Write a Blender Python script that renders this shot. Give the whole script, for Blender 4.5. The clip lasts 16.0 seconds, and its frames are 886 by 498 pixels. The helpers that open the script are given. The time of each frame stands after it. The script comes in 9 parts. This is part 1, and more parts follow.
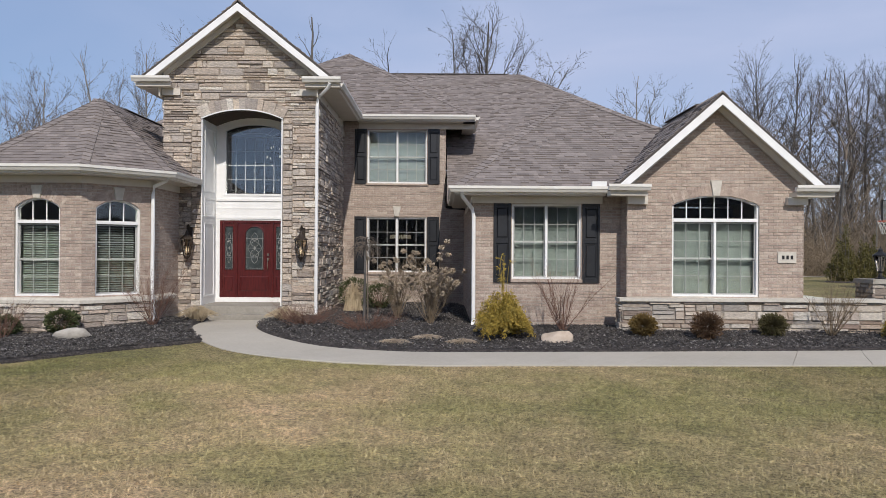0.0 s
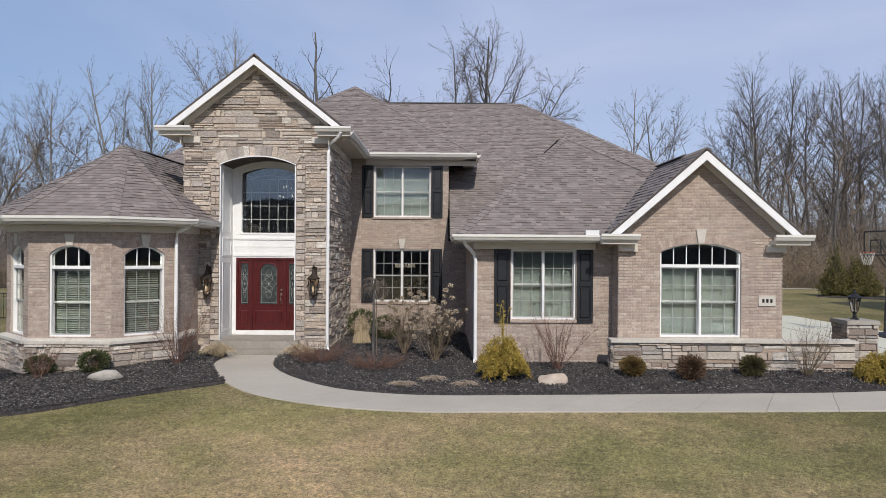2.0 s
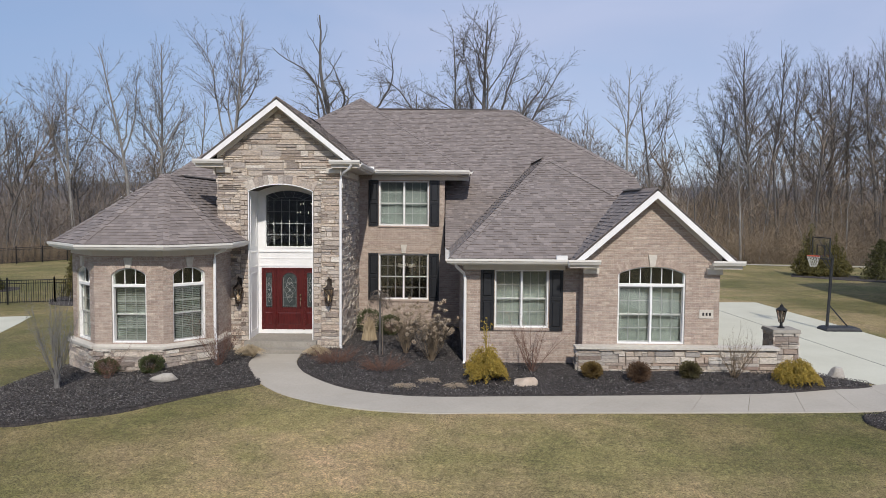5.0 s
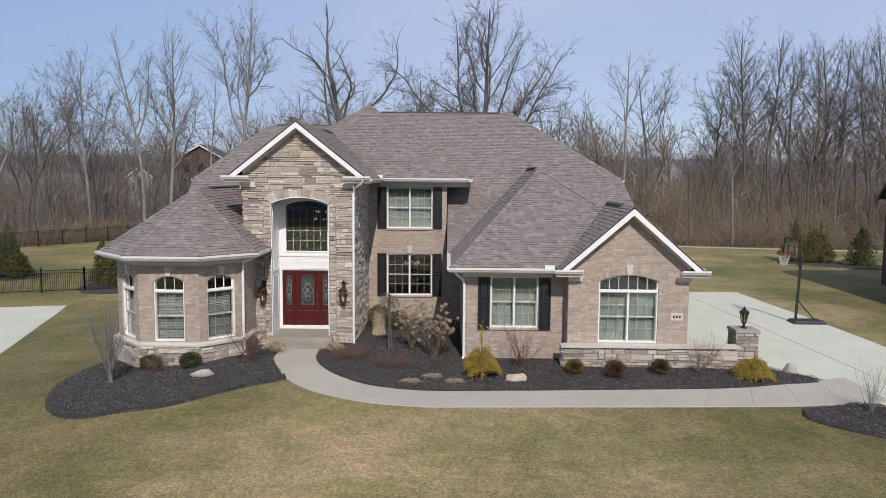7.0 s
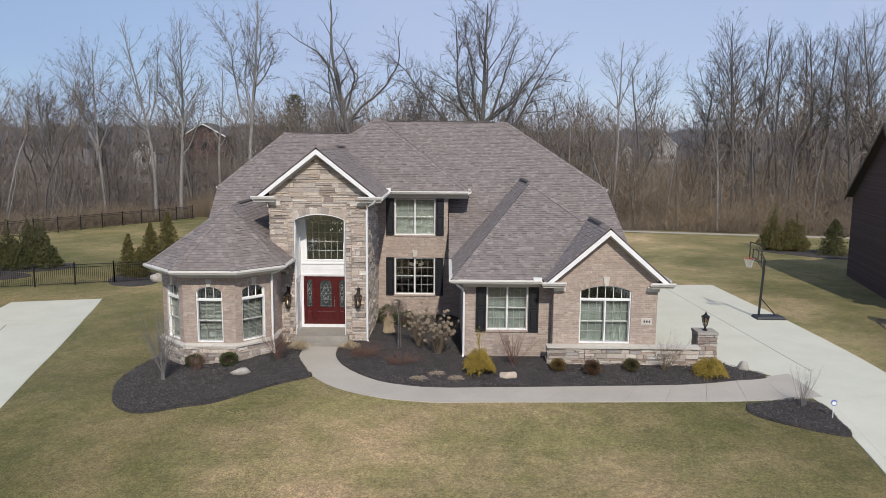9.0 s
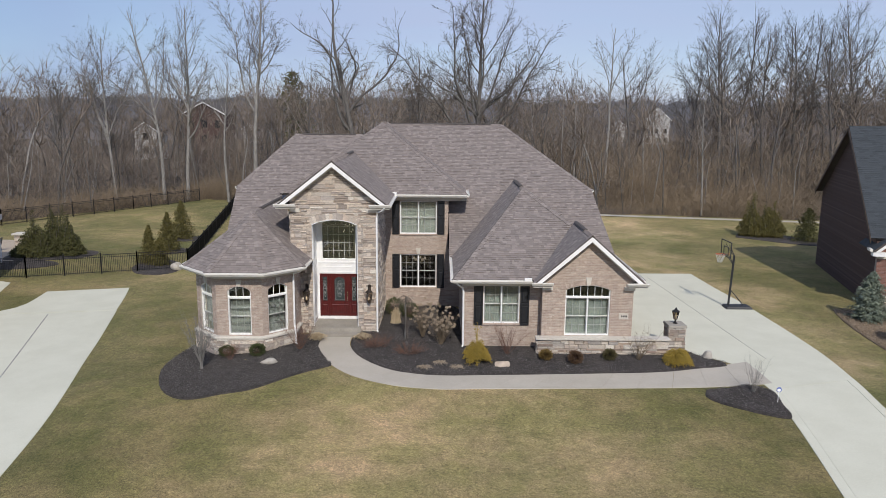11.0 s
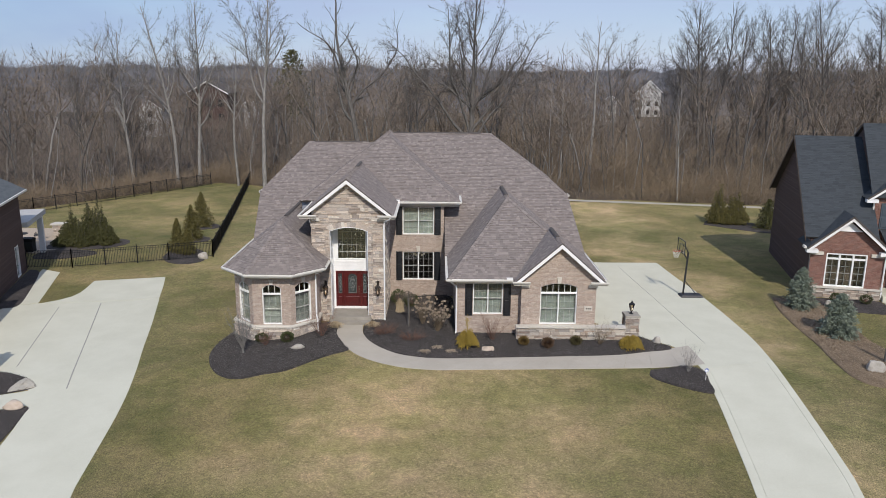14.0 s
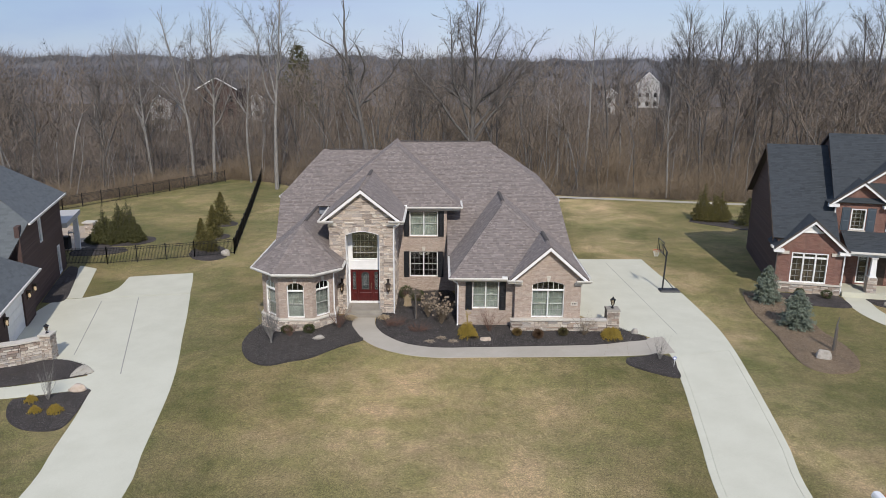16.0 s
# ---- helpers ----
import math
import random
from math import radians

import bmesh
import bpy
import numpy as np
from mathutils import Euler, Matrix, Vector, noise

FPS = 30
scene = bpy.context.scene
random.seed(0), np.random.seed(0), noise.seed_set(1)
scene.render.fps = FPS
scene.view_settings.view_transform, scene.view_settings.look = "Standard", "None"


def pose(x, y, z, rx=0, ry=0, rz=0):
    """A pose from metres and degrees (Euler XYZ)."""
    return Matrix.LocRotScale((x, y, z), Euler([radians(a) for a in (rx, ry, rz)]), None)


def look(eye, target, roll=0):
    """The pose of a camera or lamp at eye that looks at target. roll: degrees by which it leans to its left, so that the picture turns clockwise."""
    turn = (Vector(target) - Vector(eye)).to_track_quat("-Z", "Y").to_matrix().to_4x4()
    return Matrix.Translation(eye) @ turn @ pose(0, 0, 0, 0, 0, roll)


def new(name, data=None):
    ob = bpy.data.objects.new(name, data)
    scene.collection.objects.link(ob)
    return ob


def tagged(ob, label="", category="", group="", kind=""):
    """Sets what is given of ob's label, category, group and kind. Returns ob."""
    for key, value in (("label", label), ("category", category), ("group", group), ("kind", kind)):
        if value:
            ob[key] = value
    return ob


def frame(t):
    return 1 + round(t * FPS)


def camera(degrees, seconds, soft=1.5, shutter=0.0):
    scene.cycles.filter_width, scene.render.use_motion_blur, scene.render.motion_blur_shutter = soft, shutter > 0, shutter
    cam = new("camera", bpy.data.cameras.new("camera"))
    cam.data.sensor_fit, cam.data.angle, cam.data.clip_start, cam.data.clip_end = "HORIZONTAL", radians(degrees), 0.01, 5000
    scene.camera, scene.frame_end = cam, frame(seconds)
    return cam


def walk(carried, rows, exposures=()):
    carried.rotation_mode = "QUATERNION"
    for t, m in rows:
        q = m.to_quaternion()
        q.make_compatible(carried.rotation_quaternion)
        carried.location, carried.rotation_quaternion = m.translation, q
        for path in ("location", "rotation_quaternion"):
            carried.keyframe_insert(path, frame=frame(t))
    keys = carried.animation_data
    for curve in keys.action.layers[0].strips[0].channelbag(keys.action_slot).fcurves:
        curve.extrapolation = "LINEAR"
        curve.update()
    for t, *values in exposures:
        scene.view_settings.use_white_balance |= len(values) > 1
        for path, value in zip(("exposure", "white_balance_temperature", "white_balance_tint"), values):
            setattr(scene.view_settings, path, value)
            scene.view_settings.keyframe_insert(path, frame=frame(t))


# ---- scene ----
cam = camera(62.4, 16.0, soft=0.6)
METRES, EYE, TILT, LEAN, TURN = 27.2, 1.8, 0.0, 0.0, 0.0
ROWS = [
    (0.0, 0.0, 0.0, 0.0, -0.0, 0.15, -0.37),
    (0.5, -0.0016, -0.0108, 0.0079, -0.02, 0.17, -0.38),
    (1.0, -0.0032, -0.0205, 0.0168, 0.01, 0.16, -0.38),
    (1.5, -0.0037, -0.0313, 0.0264, 0.01, 0.16, -0.38),
    (2.0, -0.0038, -0.0427, 0.0365, -0.01, 0.12, -0.38),
    (2.5, -0.0039, -0.0569, 0.0457, -0.06, -0.24, -0.38),
    (3.0, -0.0037, -0.0738, 0.0558, -0.11, -0.8, -0.4),
    (3.5, -0.0028, -0.0936, 0.0664, -0.14, -1.34, -0.41),
    (4.0, -0.0009, -0.1168, 0.0783, -0.09, -1.99, -0.43),
    (6.5, 0.0062, -0.2316, 0.1377, 0.48, -5.07, -0.48),
    (7.0, 0.0057, -0.2562, 0.1524, 0.49, -5.66, -0.48),
    (7.5, 0.0041, -0.2843, 0.1688, 0.47, -6.29, -0.48),
    (8.0, 0.003, -0.3155, 0.187, 0.44, -6.89, -0.48),
    (8.5, 0.0019, -0.3467, 0.2058, 0.4, -7.5, -0.48),
    (9.0, 0.0, -0.3782, 0.2254, 0.33, -8.17, -0.49),
    (11.5, -0.0139, -0.5319, 0.3155, -0.18, -11.16, -0.52),
    (12.0, -0.0164, -0.5676, 0.3368, -0.3, -11.69, -0.51),
    (12.5, -0.0162, -0.5965, 0.3526, -0.36, -12.11, -0.51),
    (13.0, -0.0161, -0.6337, 0.373, -0.36, -12.58, -0.51),
    (13.5, -0.0152, -0.6654, 0.3871, -0.38, -12.94, -0.51),
    (14.0, -0.0131, -0.7082, 0.4077, -0.4, -13.35, -0.52),
    (14.5, -0.0123, -0.7434, 0.4215, -0.37, -13.64, -0.5),
    (15.0, -0.0135, -0.7906, 0.4414, -0.28, -13.94, -0.49),
    (15.5, -0.0146, -0.826, 0.4581, -0.22, -14.13, -0.47),
    (16.0, -0.0166, -0.873, 0.4796, -0.24, -14.39, -0.45),
]
walk(cam, [(t, pose(0, 0, EYE, TILT, LEAN, TURN) @ pose(METRES * x, METRES * y, METRES * z, 90 + pitch, roll, yaw)) for t, x, y, z, yaw, pitch, roll in ROWS])

# ---- world and sun ----
SUN_ELEV, SUN_SIDE = radians(40), radians(9)  # the sun stands behind the camera, a little to its right
to_sun = Vector((math.sin(SUN_SIDE) * math.cos(SUN_ELEV), -math.cos(SUN_SIDE) * math.cos(SUN_ELEV), math.sin(SUN_ELEV)))
world = bpy.data.worlds.new("sky")
scene.world = world
world.use_nodes = True
wn, wl = world.node_tree.nodes, world.node_tree.links
wn.clear()
sky = wn.new("ShaderNodeTexSky")
sky.sky_type, sky.sun_disc, sky.sun_elevation, sky.sun_rotation = "NISHITA", False, SUN_ELEV, math.pi - SUN_SIDE
sky.air_density, sky.dust_density, sky.ozone_density = 1.0, 0.03, 5.0
wtc, wmap, wnoise, wramp, wmix = (wn.new(k) for k in ("ShaderNodeTexCoord", "ShaderNodeMapping", "ShaderNodeTexNoise", "ShaderNodeValToRGB", "ShaderNodeMixRGB"))
wbg, wout = wn.new("ShaderNodeBackground"), wn.new("ShaderNodeOutputWorld")
wmap.inputs["Scale"].default_value = (1.0, 1.0, 3.2)
wmap.inputs["Rotation"].default_value = (0.0, 0.12, 0.3)
wnoise.inputs["Scale"].default_value, wnoise.inputs["Detail"].default_value, wnoise.inputs["Roughness"].default_value = 2.2, 5, 0.5
wnoise.inputs["Distortion"].default_value = 0.5
wramp.color_ramp.elements[0].position, wramp.color_ramp.elements[1].position = 0.36, 0.66
wramp.color_ramp.elements[0].color, wramp.color_ramp.elements[1].color = (0.64, 0.64, 0.64, 1), (0.95, 0.95, 0.95, 1)
wl.new(wtc.outputs["Generated"], wmap.inputs[0]), wl.new(wmap.outputs[0], wnoise.inputs["Vector"])
wsep, wwest, wtint = wn.new("ShaderNodeSeparateXYZ"), wn.new("ShaderNodeMapRange"), wn.new("ShaderNodeMixRGB")
wwest.inputs["From Min"].default_value, wwest.inputs["From Max"].default_value = -0.8, 0.15
wwest.interpolation_type = "SMOOTHSTEP"
wtint.inputs[1].default_value, wtint.inputs[2].default_value = (2.9, 4.1, 6.6, 1), (4.75, 5.45, 7.6, 1)  # thin high cloud, thinner westward
wl.new(wtc.outputs["Generated"], wsep.inputs[0]), wl.new(wsep.outputs["X"], wwest.inputs["Value"]), wl.new(wwest.outputs["Result"], wtint.inputs[0]), wl.new(wtint.outputs[0], wmix.inputs[2])
wl.new(wnoise.outputs["Fac"], wramp.inputs[0]), wl.new(wramp.outputs[0], wmix.inputs[0])
wl.new(sky.outputs[0], wmix.inputs[1]), wl.new(wmix.outputs[0], wbg.inputs[0]), wl.new(wbg.outputs[0], wout.inputs[0])
wbg.inputs[1].default_value = 0.102
sun = new("sun", bpy.data.lights.new("sun", "SUN"))
sun.data.energy, sun.data.angle, sun.data.color = 3.35, radians(0.6), (1.0, 0.93, 0.85)
sun.matrix_world = look(to_sun * 60, (0, 0, 0))
scene.view_settings.exposure = 0.0

# ---- materials ----
def mat(name, cols, scale=8.0, rough=0.8, bump=0.0, bscale=60.0, metal=0.0, rand="", rand_cols=None, rand_mix=0.75, detail=6.0, big=0.0, big_cols=None, big_mix=0.5, stretch=(1, 1, 1), spec=0.5, bdist=0.02, mid=(), speck=(), tints=(), zones=(), zone_col=(1, 1, 1)):
    """A surface: grain between the two colours of cols, a random tone a piece (rand 'object' or 'island'), broad stains, fine relief."""
    m = bpy.data.materials.new(name)
    m.use_nodes = True
    n, l = m.node_tree.nodes, m.node_tree.links
    b = n["Principled BSDF"]
    b.inputs["Roughness"].default_value, b.inputs["Metallic"].default_value, b.inputs["Specular IOR Level"].default_value = rough, metal, spec
    mp = n.new("ShaderNodeMapping")
    mp.inputs["Scale"].default_value = stretch
    mp.inputs["Location"].default_value = (57.3, 91.7, 23.1) if zones else (0, 0, 0)  # away from the noise's own centre
    l.new(n.new("ShaderNodeNewGeometry").outputs["Position"], mp.inputs[0])
    def tex(s, d=detail):
        t = n.new("ShaderNodeTexNoise")
        t.inputs["Scale"].default_value, t.inputs["Detail"].default_value, t.inputs["Roughness"].default_value = s, d, 0.62
        l.new(mp.outputs[0], t.inputs["Vector"])
        return t.outputs["Fac"]
    def ramp(src, cs, lo=0.3, hi=0.7):
        r = n.new("ShaderNodeValToRGB")
        e = r.color_ramp.elements
        while len(e) < len(cs):
            e.new(0.5)
        for i, c in enumerate(cs):
            e[i].position, e[i].color = lo + (hi - lo) * i / max(1, len(cs) - 1), (*c, 1)
        l.new(src, r.inputs[0])
        return r.outputs[0]
    def mix(a, c, f, mode="MIX"):
        x = n.new("ShaderNodeMixRGB")
        x.blend_type = mode
        x.inputs[0].default_value = f
        l.new(a, x.inputs[1]), l.new(c, x.inputs[2])
        return x.outputs[0]
    col = ramp(tex(scale), cols)
    if rand:
        src = n.new("ShaderNodeObjectInfo").outputs["Random"] if rand == "object" else n.new("ShaderNodeNewGeometry").outputs["Random Per Island"]
        col = mix(col, ramp(src, rand_cols, 0.0, 1.0), rand_mix)
    for ms, mc, mf in mid:
        col = mix(col, ramp(tex(ms, 4.0), mc, 0.36, 0.64), mf)
    if big:
        col = mix(col, ramp(tex(big, 3.0), big_cols or cols, 0.35, 0.65), big_mix)
    for ts, ta, tb in tints:  # patches of another growth
        col = mix(col, ramp(tex(ts, 5.0), [ta, tb], 0.38, 0.62), 1.0, "MULTIPLY")
    if zones:  # lusher or drier strips across the plot, with wavering edges
        sx, ad, zr = n.new("ShaderNodeSeparateXYZ"), n.new("ShaderNodeMath"), n.new("ShaderNodeMapRange")
        l.new(n.new("ShaderNodeNewGeometry").outputs["Position"], sx.inputs[0])
        zr.inputs["To Min"].default_value, zr.inputs["To Max"].default_value = -6.0, 6.0
        l.new(tex(0.22, 4.0), zr.inputs["Value"]), l.new(zr.outputs[0], ad.inputs[0]), l.new(sx.outputs[0], ad.inputs[1])
        z01 = n.new("ShaderNodeMapRange")
        z01.inputs["From Min"].default_value, z01.inputs["From Max"].default_value = -40.0, 40.0
        l.new(ad.outputs[0], z01.inputs["Value"])
        zc = n.new("ShaderNodeValToRGB")
        ze = zc.color_ramp.elements
        while len(ze) < len(zones):
            ze.new(0.5)
        for i, (zx, zf) in enumerate(zones):
            ze[i].position, ze[i].color = (zx + 40) / 80, tuple(1 + (q - 1) * zf for q in zone_col) + (1,)
        l.new(z01.outputs[0], zc.inputs[0])
        col = mix(col, zc.outputs[0], 1.0, "MULTIPLY")
    for ss, lo, hi in speck:  # light and dark flecks
        mr = n.new("ShaderNodeMapRange")
        mr.clamp = True
        mr.inputs["From Min"].default_value, mr.inputs["From Max"].default_value, mr.inputs["To Min"].default_value, mr.inputs["To Max"].default_value = 0.34, 0.66, lo, hi
        l.new(tex(ss, 3.0), mr.inputs["Value"])
        col = mix(col, mr.outputs[0], 1.0, "MULTIPLY")
    l.new(col, b.inputs["Base Color"])
    if bump:
        bp = n.new("ShaderNodeBump")
        bp.inputs["Strength"].default_value, bp.inputs["Distance"].default_value = bump, bdist
        l.new(tex(bscale), bp.inputs["Height"]), l.new(bp.outputs[0], b.inputs["Normal"])
    return m


BRICKS = [(0.432, 0.334, 0.276), (0.295, 0.217, 0.184), (0.505, 0.410, 0.344), (0.366, 0.278, 0.230), (0.566, 0.482, 0.410), (0.328, 0.244, 0.208), (0.458, 0.360, 0.298)]
STONES = [(0.685, 0.585, 0.486), (0.262, 0.213, 0.183), (0.811, 0.72, 0.616), (0.493, 0.39, 0.313), (0.86, 0.802, 0.708), (0.348, 0.28, 0.236), (0.733, 0.629, 0.525), (0.57, 0.453, 0.363), (0.541, 0.486, 0.438), (0.406, 0.351, 0.318), (0.782, 0.672, 0.549), (0.628, 0.532, 0.448)]
SHINGLE = [(0.150, 0.127, 0.116), (0.262, 0.224, 0.204), (0.195, 0.166, 0.151), (0.352, 0.304, 0.277), (0.222, 0.189, 0.172), (0.168, 0.142, 0.131), (0.292, 0.250, 0.227)]
DARKSH = [(0.026, 0.032, 0.037), (0.050, 0.058, 0.066), (0.036, 0.043, 0.050)]
REDS = [(0.22, 0.105, 0.08), (0.15, 0.075, 0.06), (0.29, 0.155, 0.12), (0.19, 0.09, 0.07)]
M = {}
for k in ("object", "island"):
    M["brick_" + k] = mat("brick_" + k, [(0.25, 0.195, 0.155), (0.52, 0.43, 0.36)], 30, 0.9, 0.6, 90, rand=k, rand_cols=BRICKS, big=0.5, rand_mix=0.6, speck=((60.0, 0.8, 1.22), (9.0, 0.88, 1.12)), big_cols=[(0.33, 0.26, 0.21), (0.46, 0.38, 0.32)], big_mix=0.18, bdist=0.006)
    M["stone_" + k] = mat("stone_" + k, [(0.36, 0.31, 0.25), (0.72, 0.64, 0.54)], 12, 0.9, 1.0, 26, rand=k, rand_cols=STONES, rand_mix=0.86, speck=((16.0, 0.78, 1.22),), bdist=0.05, stretch=(1, 1, 2.5))
    M["palestone_" + k] = mat("palestone_" + k, [(0.317, 0.275, 0.227), (0.581, 0.516, 0.437)], 9, 0.9, 0.8, 30, rand=k, rand_cols=[(0.58, 0.50, 0.415), (0.34, 0.275, 0.225), (0.68, 0.625, 0.54), (0.47, 0.365, 0.285), (0.19, 0.145, 0.122), (0.61, 0.54, 0.455), (0.33, 0.305, 0.28), (0.73, 0.685, 0.61), (0.28, 0.20, 0.162)], rand_mix=0.88, speck=((14.0, 0.8, 1.15),), bdist=0.03, stretch=(1, 1, 2.5))
    M["shingle_" + k] = mat("shingle_" + k, [(0.14, 0.12, 0.11), (0.275, 0.24, 0.222)], 40, 0.95, 0.6, 300, rand=k, rand_cols=SHINGLE, rand_mix=0.62, big=0.35, big_cols=[(0.15, 0.128, 0.118), (0.20, 0.174, 0.163)], big_mix=0.12, bdist=0.004)
    M["slab_" + k] = mat("slab_" + k, [(0.520, 0.508, 0.402), (0.630, 0.620, 0.505)], 18, 0.85, 0.25, 160, rand=k, rand_cols=[(0.550, 0.539, 0.432), (0.603, 0.592, 0.480)], rand_mix=0.4, big=0.6, big_cols=[(0.508, 0.498, 0.396), (0.630, 0.620, 0.510)], big_mix=0.35, bdist=0.003)
for k in ("object", "island"):
    M["walk_" + k] = mat("walk_" + k, [(0.37, 0.335, 0.275), (0.48, 0.44, 0.37)], 18, 0.88, 0.25, 160, rand=k, rand_cols=[(0.39, 0.355, 0.295), (0.46, 0.42, 0.355)], rand_mix=0.4, big=0.7, big_cols=[(0.36, 0.325, 0.27), (0.48, 0.44, 0.375)], big_mix=0.35, bdist=0.003)
# white sashes greyed: shade within the window reveals put into the colour
M["sash"] = mat("sash_white_dimmed", [(0.32, 0.32, 0.31), (0.39, 0.39, 0.38)], 3, 0.5)
M["darkshingle"] = mat("dark_shingle", [(0.026, 0.032, 0.037), (0.060, 0.070, 0.078)], 40, 0.9, 0.6, 300, rand="island", rand_cols=DARKSH, rand_mix=0.6, bdist=0.004)
M["slateshingle"] = mat("slate_shingle", [(0.075, 0.085, 0.09), (0.14, 0.155, 0.16)], 40, 0.9, 0.6, 300, rand="island", rand_cols=[(0.085, 0.097, 0.103), (0.135, 0.15, 0.157), (0.105, 0.118, 0.125)], rand_mix=0.6, bdist=0.004)
M["metal"] = mat("grey_flashing", [(0.24, 0.26, 0.30), (0.30, 0.32, 0.36)], 3, 0.5, 0.05, 30, metal=0.2)
M["redbrick"] = mat("red_brick", [(0.17, 0.085, 0.065), (0.29, 0.16, 0.125)], 14, 0.9, 0.5, 90, rand="island", rand_cols=REDS, rand_mix=0.7, bdist=0.006)
# brown brick, its colour darkened for the shaded flank of the right-hand house
M["dimbrownbrick"] = mat("dimmed_brown_brick", [(0.070, 0.043, 0.037), (0.119, 0.077, 0.067)], 14, 0.9, 0.5, 90, rand="island", rand_cols=[(0.084, 0.052, 0.044), (0.063, 0.038, 0.033), (0.115, 0.077, 0.067)], rand_mix=0.7, bdist=0.006)
M["mortar"] = mat("mortar", [(0.40, 0.355, 0.30), (0.50, 0.455, 0.39)], 30, 0.95, 0.4, 200, bdist=0.003)
M["darkmortar"] = mat("dark_mortar", [(0.29, 0.255, 0.22), (0.39, 0.345, 0.30)], 30, 0.95, 0.4, 200, bdist=0.003)
M["felt"] = mat("roof_felt", [(0.07, 0.06, 0.055), (0.10, 0.088, 0.08)], 20, 0.95, 0.3, 100)
M["white"] = mat("white_paint", [(0.770, 0.770, 0.756), (0.863, 0.863, 0.851)], 3, 0.45, 0.05, 40)
M["cream"] = mat("cream_aluminium", [(0.56, 0.52, 0.45), (0.62, 0.58, 0.51)], 3, 0.5, 0.05, 40)
M["gutter"] = mat("white_gutter", [(0.68, 0.66, 0.61), (0.76, 0.74, 0.69)], 3, 0.4, 0.03, 40)
M["limestone"] = mat("cast_limestone", [(0.50, 0.465, 0.40), (0.62, 0.585, 0.52)], 12, 0.85, 0.3, 80, bdist=0.004)
M["shutter"] = mat("black_shutter_paint", [(0.012, 0.013, 0.016), (0.02, 0.022, 0.026)], 4, 0.4, 0.03, 60)
M["door"] = mat("red_mahogany", [(0.050, 0.0075, 0.008), (0.108, 0.015, 0.014)], 5, 0.3, 0.12, 60, stretch=(6, 6, 0.6))
# stained wood; also painted shade on the entry ceiling and behind neighbours' windows
M["stained"] = mat("dark_stain_and_shade_brown", [(0.035, 0.022, 0.016), (0.075, 0.05, 0.036)], 5, 0.6, 0.1, 60)
M["sealant"] = mat("joint_sealant", [(0.27, 0.26, 0.235), (0.37, 0.36, 0.325)], 12, 0.9)
# concrete darkened in its colour for shade at the entry and pier cap
M["shadeslab"] = mat("shade_dimmed_concrete", [(0.25, 0.23, 0.195), (0.36, 0.335, 0.29)], 14, 0.9, 0.3, 120, big=1.5, big_cols=[(0.24, 0.22, 0.185), (0.37, 0.345, 0.30)], big_mix=0.4, bdist=0.004)
M["iron"] = mat("black_iron", [(0.008, 0.008, 0.009), (0.02, 0.02, 0.021)], 10, 0.5, 0.1, 90, metal=0.3)
M["bronze"] = mat("aged_bronze", [(0.035, 0.027, 0.022), (0.085, 0.065, 0.05)], 14, 0.45, 0.1, 90, metal=0.6)
M["brass"] = mat("satin_brass", [(0.55, 0.46, 0.36), (0.68, 0.58, 0.46)], 10, 0.25, 0.0, metal=1.0)
# white slats darkened in colour for the dulling of the panes before them
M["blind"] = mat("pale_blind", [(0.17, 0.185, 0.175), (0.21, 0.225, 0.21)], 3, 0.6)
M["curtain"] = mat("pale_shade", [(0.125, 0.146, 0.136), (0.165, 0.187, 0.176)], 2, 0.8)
# near-black paint that gives the rooms behind the glass their dimness
M["room"] = mat("room_painted_dim", [(0.045, 0.042, 0.038), (0.075, 0.069, 0.062)], 2, 0.9)
M["plastic"] = mat("black_plastic", [(0.012, 0.013, 0.015), (0.03, 0.032, 0.036)], 10, 0.5, 0.1, 50)
M["orange"] = mat("orange_paint", [(0.50, 0.07, 0.03), (0.58, 0.10, 0.04)], 10, 0.4)
M["came"] = mat("lead_came", [(0.30, 0.305, 0.295), (0.42, 0.425, 0.41)], 10, 0.45, metal=0.4)
M["net"] = mat("white_net", [(0.65, 0.65, 0.62), (0.75, 0.75, 0.72)], 10, 0.8)
M["mulch"] = mat("black_mulch", [(0.014, 0.012, 0.011), (0.060, 0.051, 0.047)], 45, 0.95, 1.0, 60, rand="", big=1.2, big_cols=[(0.017, 0.015, 0.014), (0.054, 0.046, 0.043)], big_mix=0.4, bdist=0.04, speck=((28.0, 0.5, 2.0), (7.200, 0.915, 1.701)))
M["chip"] = mat("mulch_chip", [(0.022, 0.021, 0.021), (0.078, 0.073, 0.072)], 20, 0.9, 0.4, 90, rand="island", rand_cols=[(0.014, 0.013, 0.013), (0.054, 0.049, 0.047), (0.156, 0.143, 0.132), (0.024, 0.022, 0.021), (0.084, 0.077, 0.074), (0.360, 0.336, 0.315), (0.036, 0.032, 0.030), (0.120, 0.098, 0.082)], rand_mix=0.75)
M["brownmulch"] = mat("brown_mulch", [(0.150, 0.108, 0.070), (0.300, 0.222, 0.148)], 24, 0.95, 1.0, 60, bdist=0.04, big=0.6, big_cols=[(0.110, 0.080, 0.055), (0.300, 0.228, 0.150)], big_mix=0.5)
M["brownchip"] = mat("brown_mulch_chip", [(0.130, 0.092, 0.060), (0.330, 0.250, 0.165)], 6, 0.9, rand="island", rand_cols=[(0.095, 0.068, 0.046), (0.400, 0.315, 0.220), (0.220, 0.160, 0.105)], rand_mix=0.7)
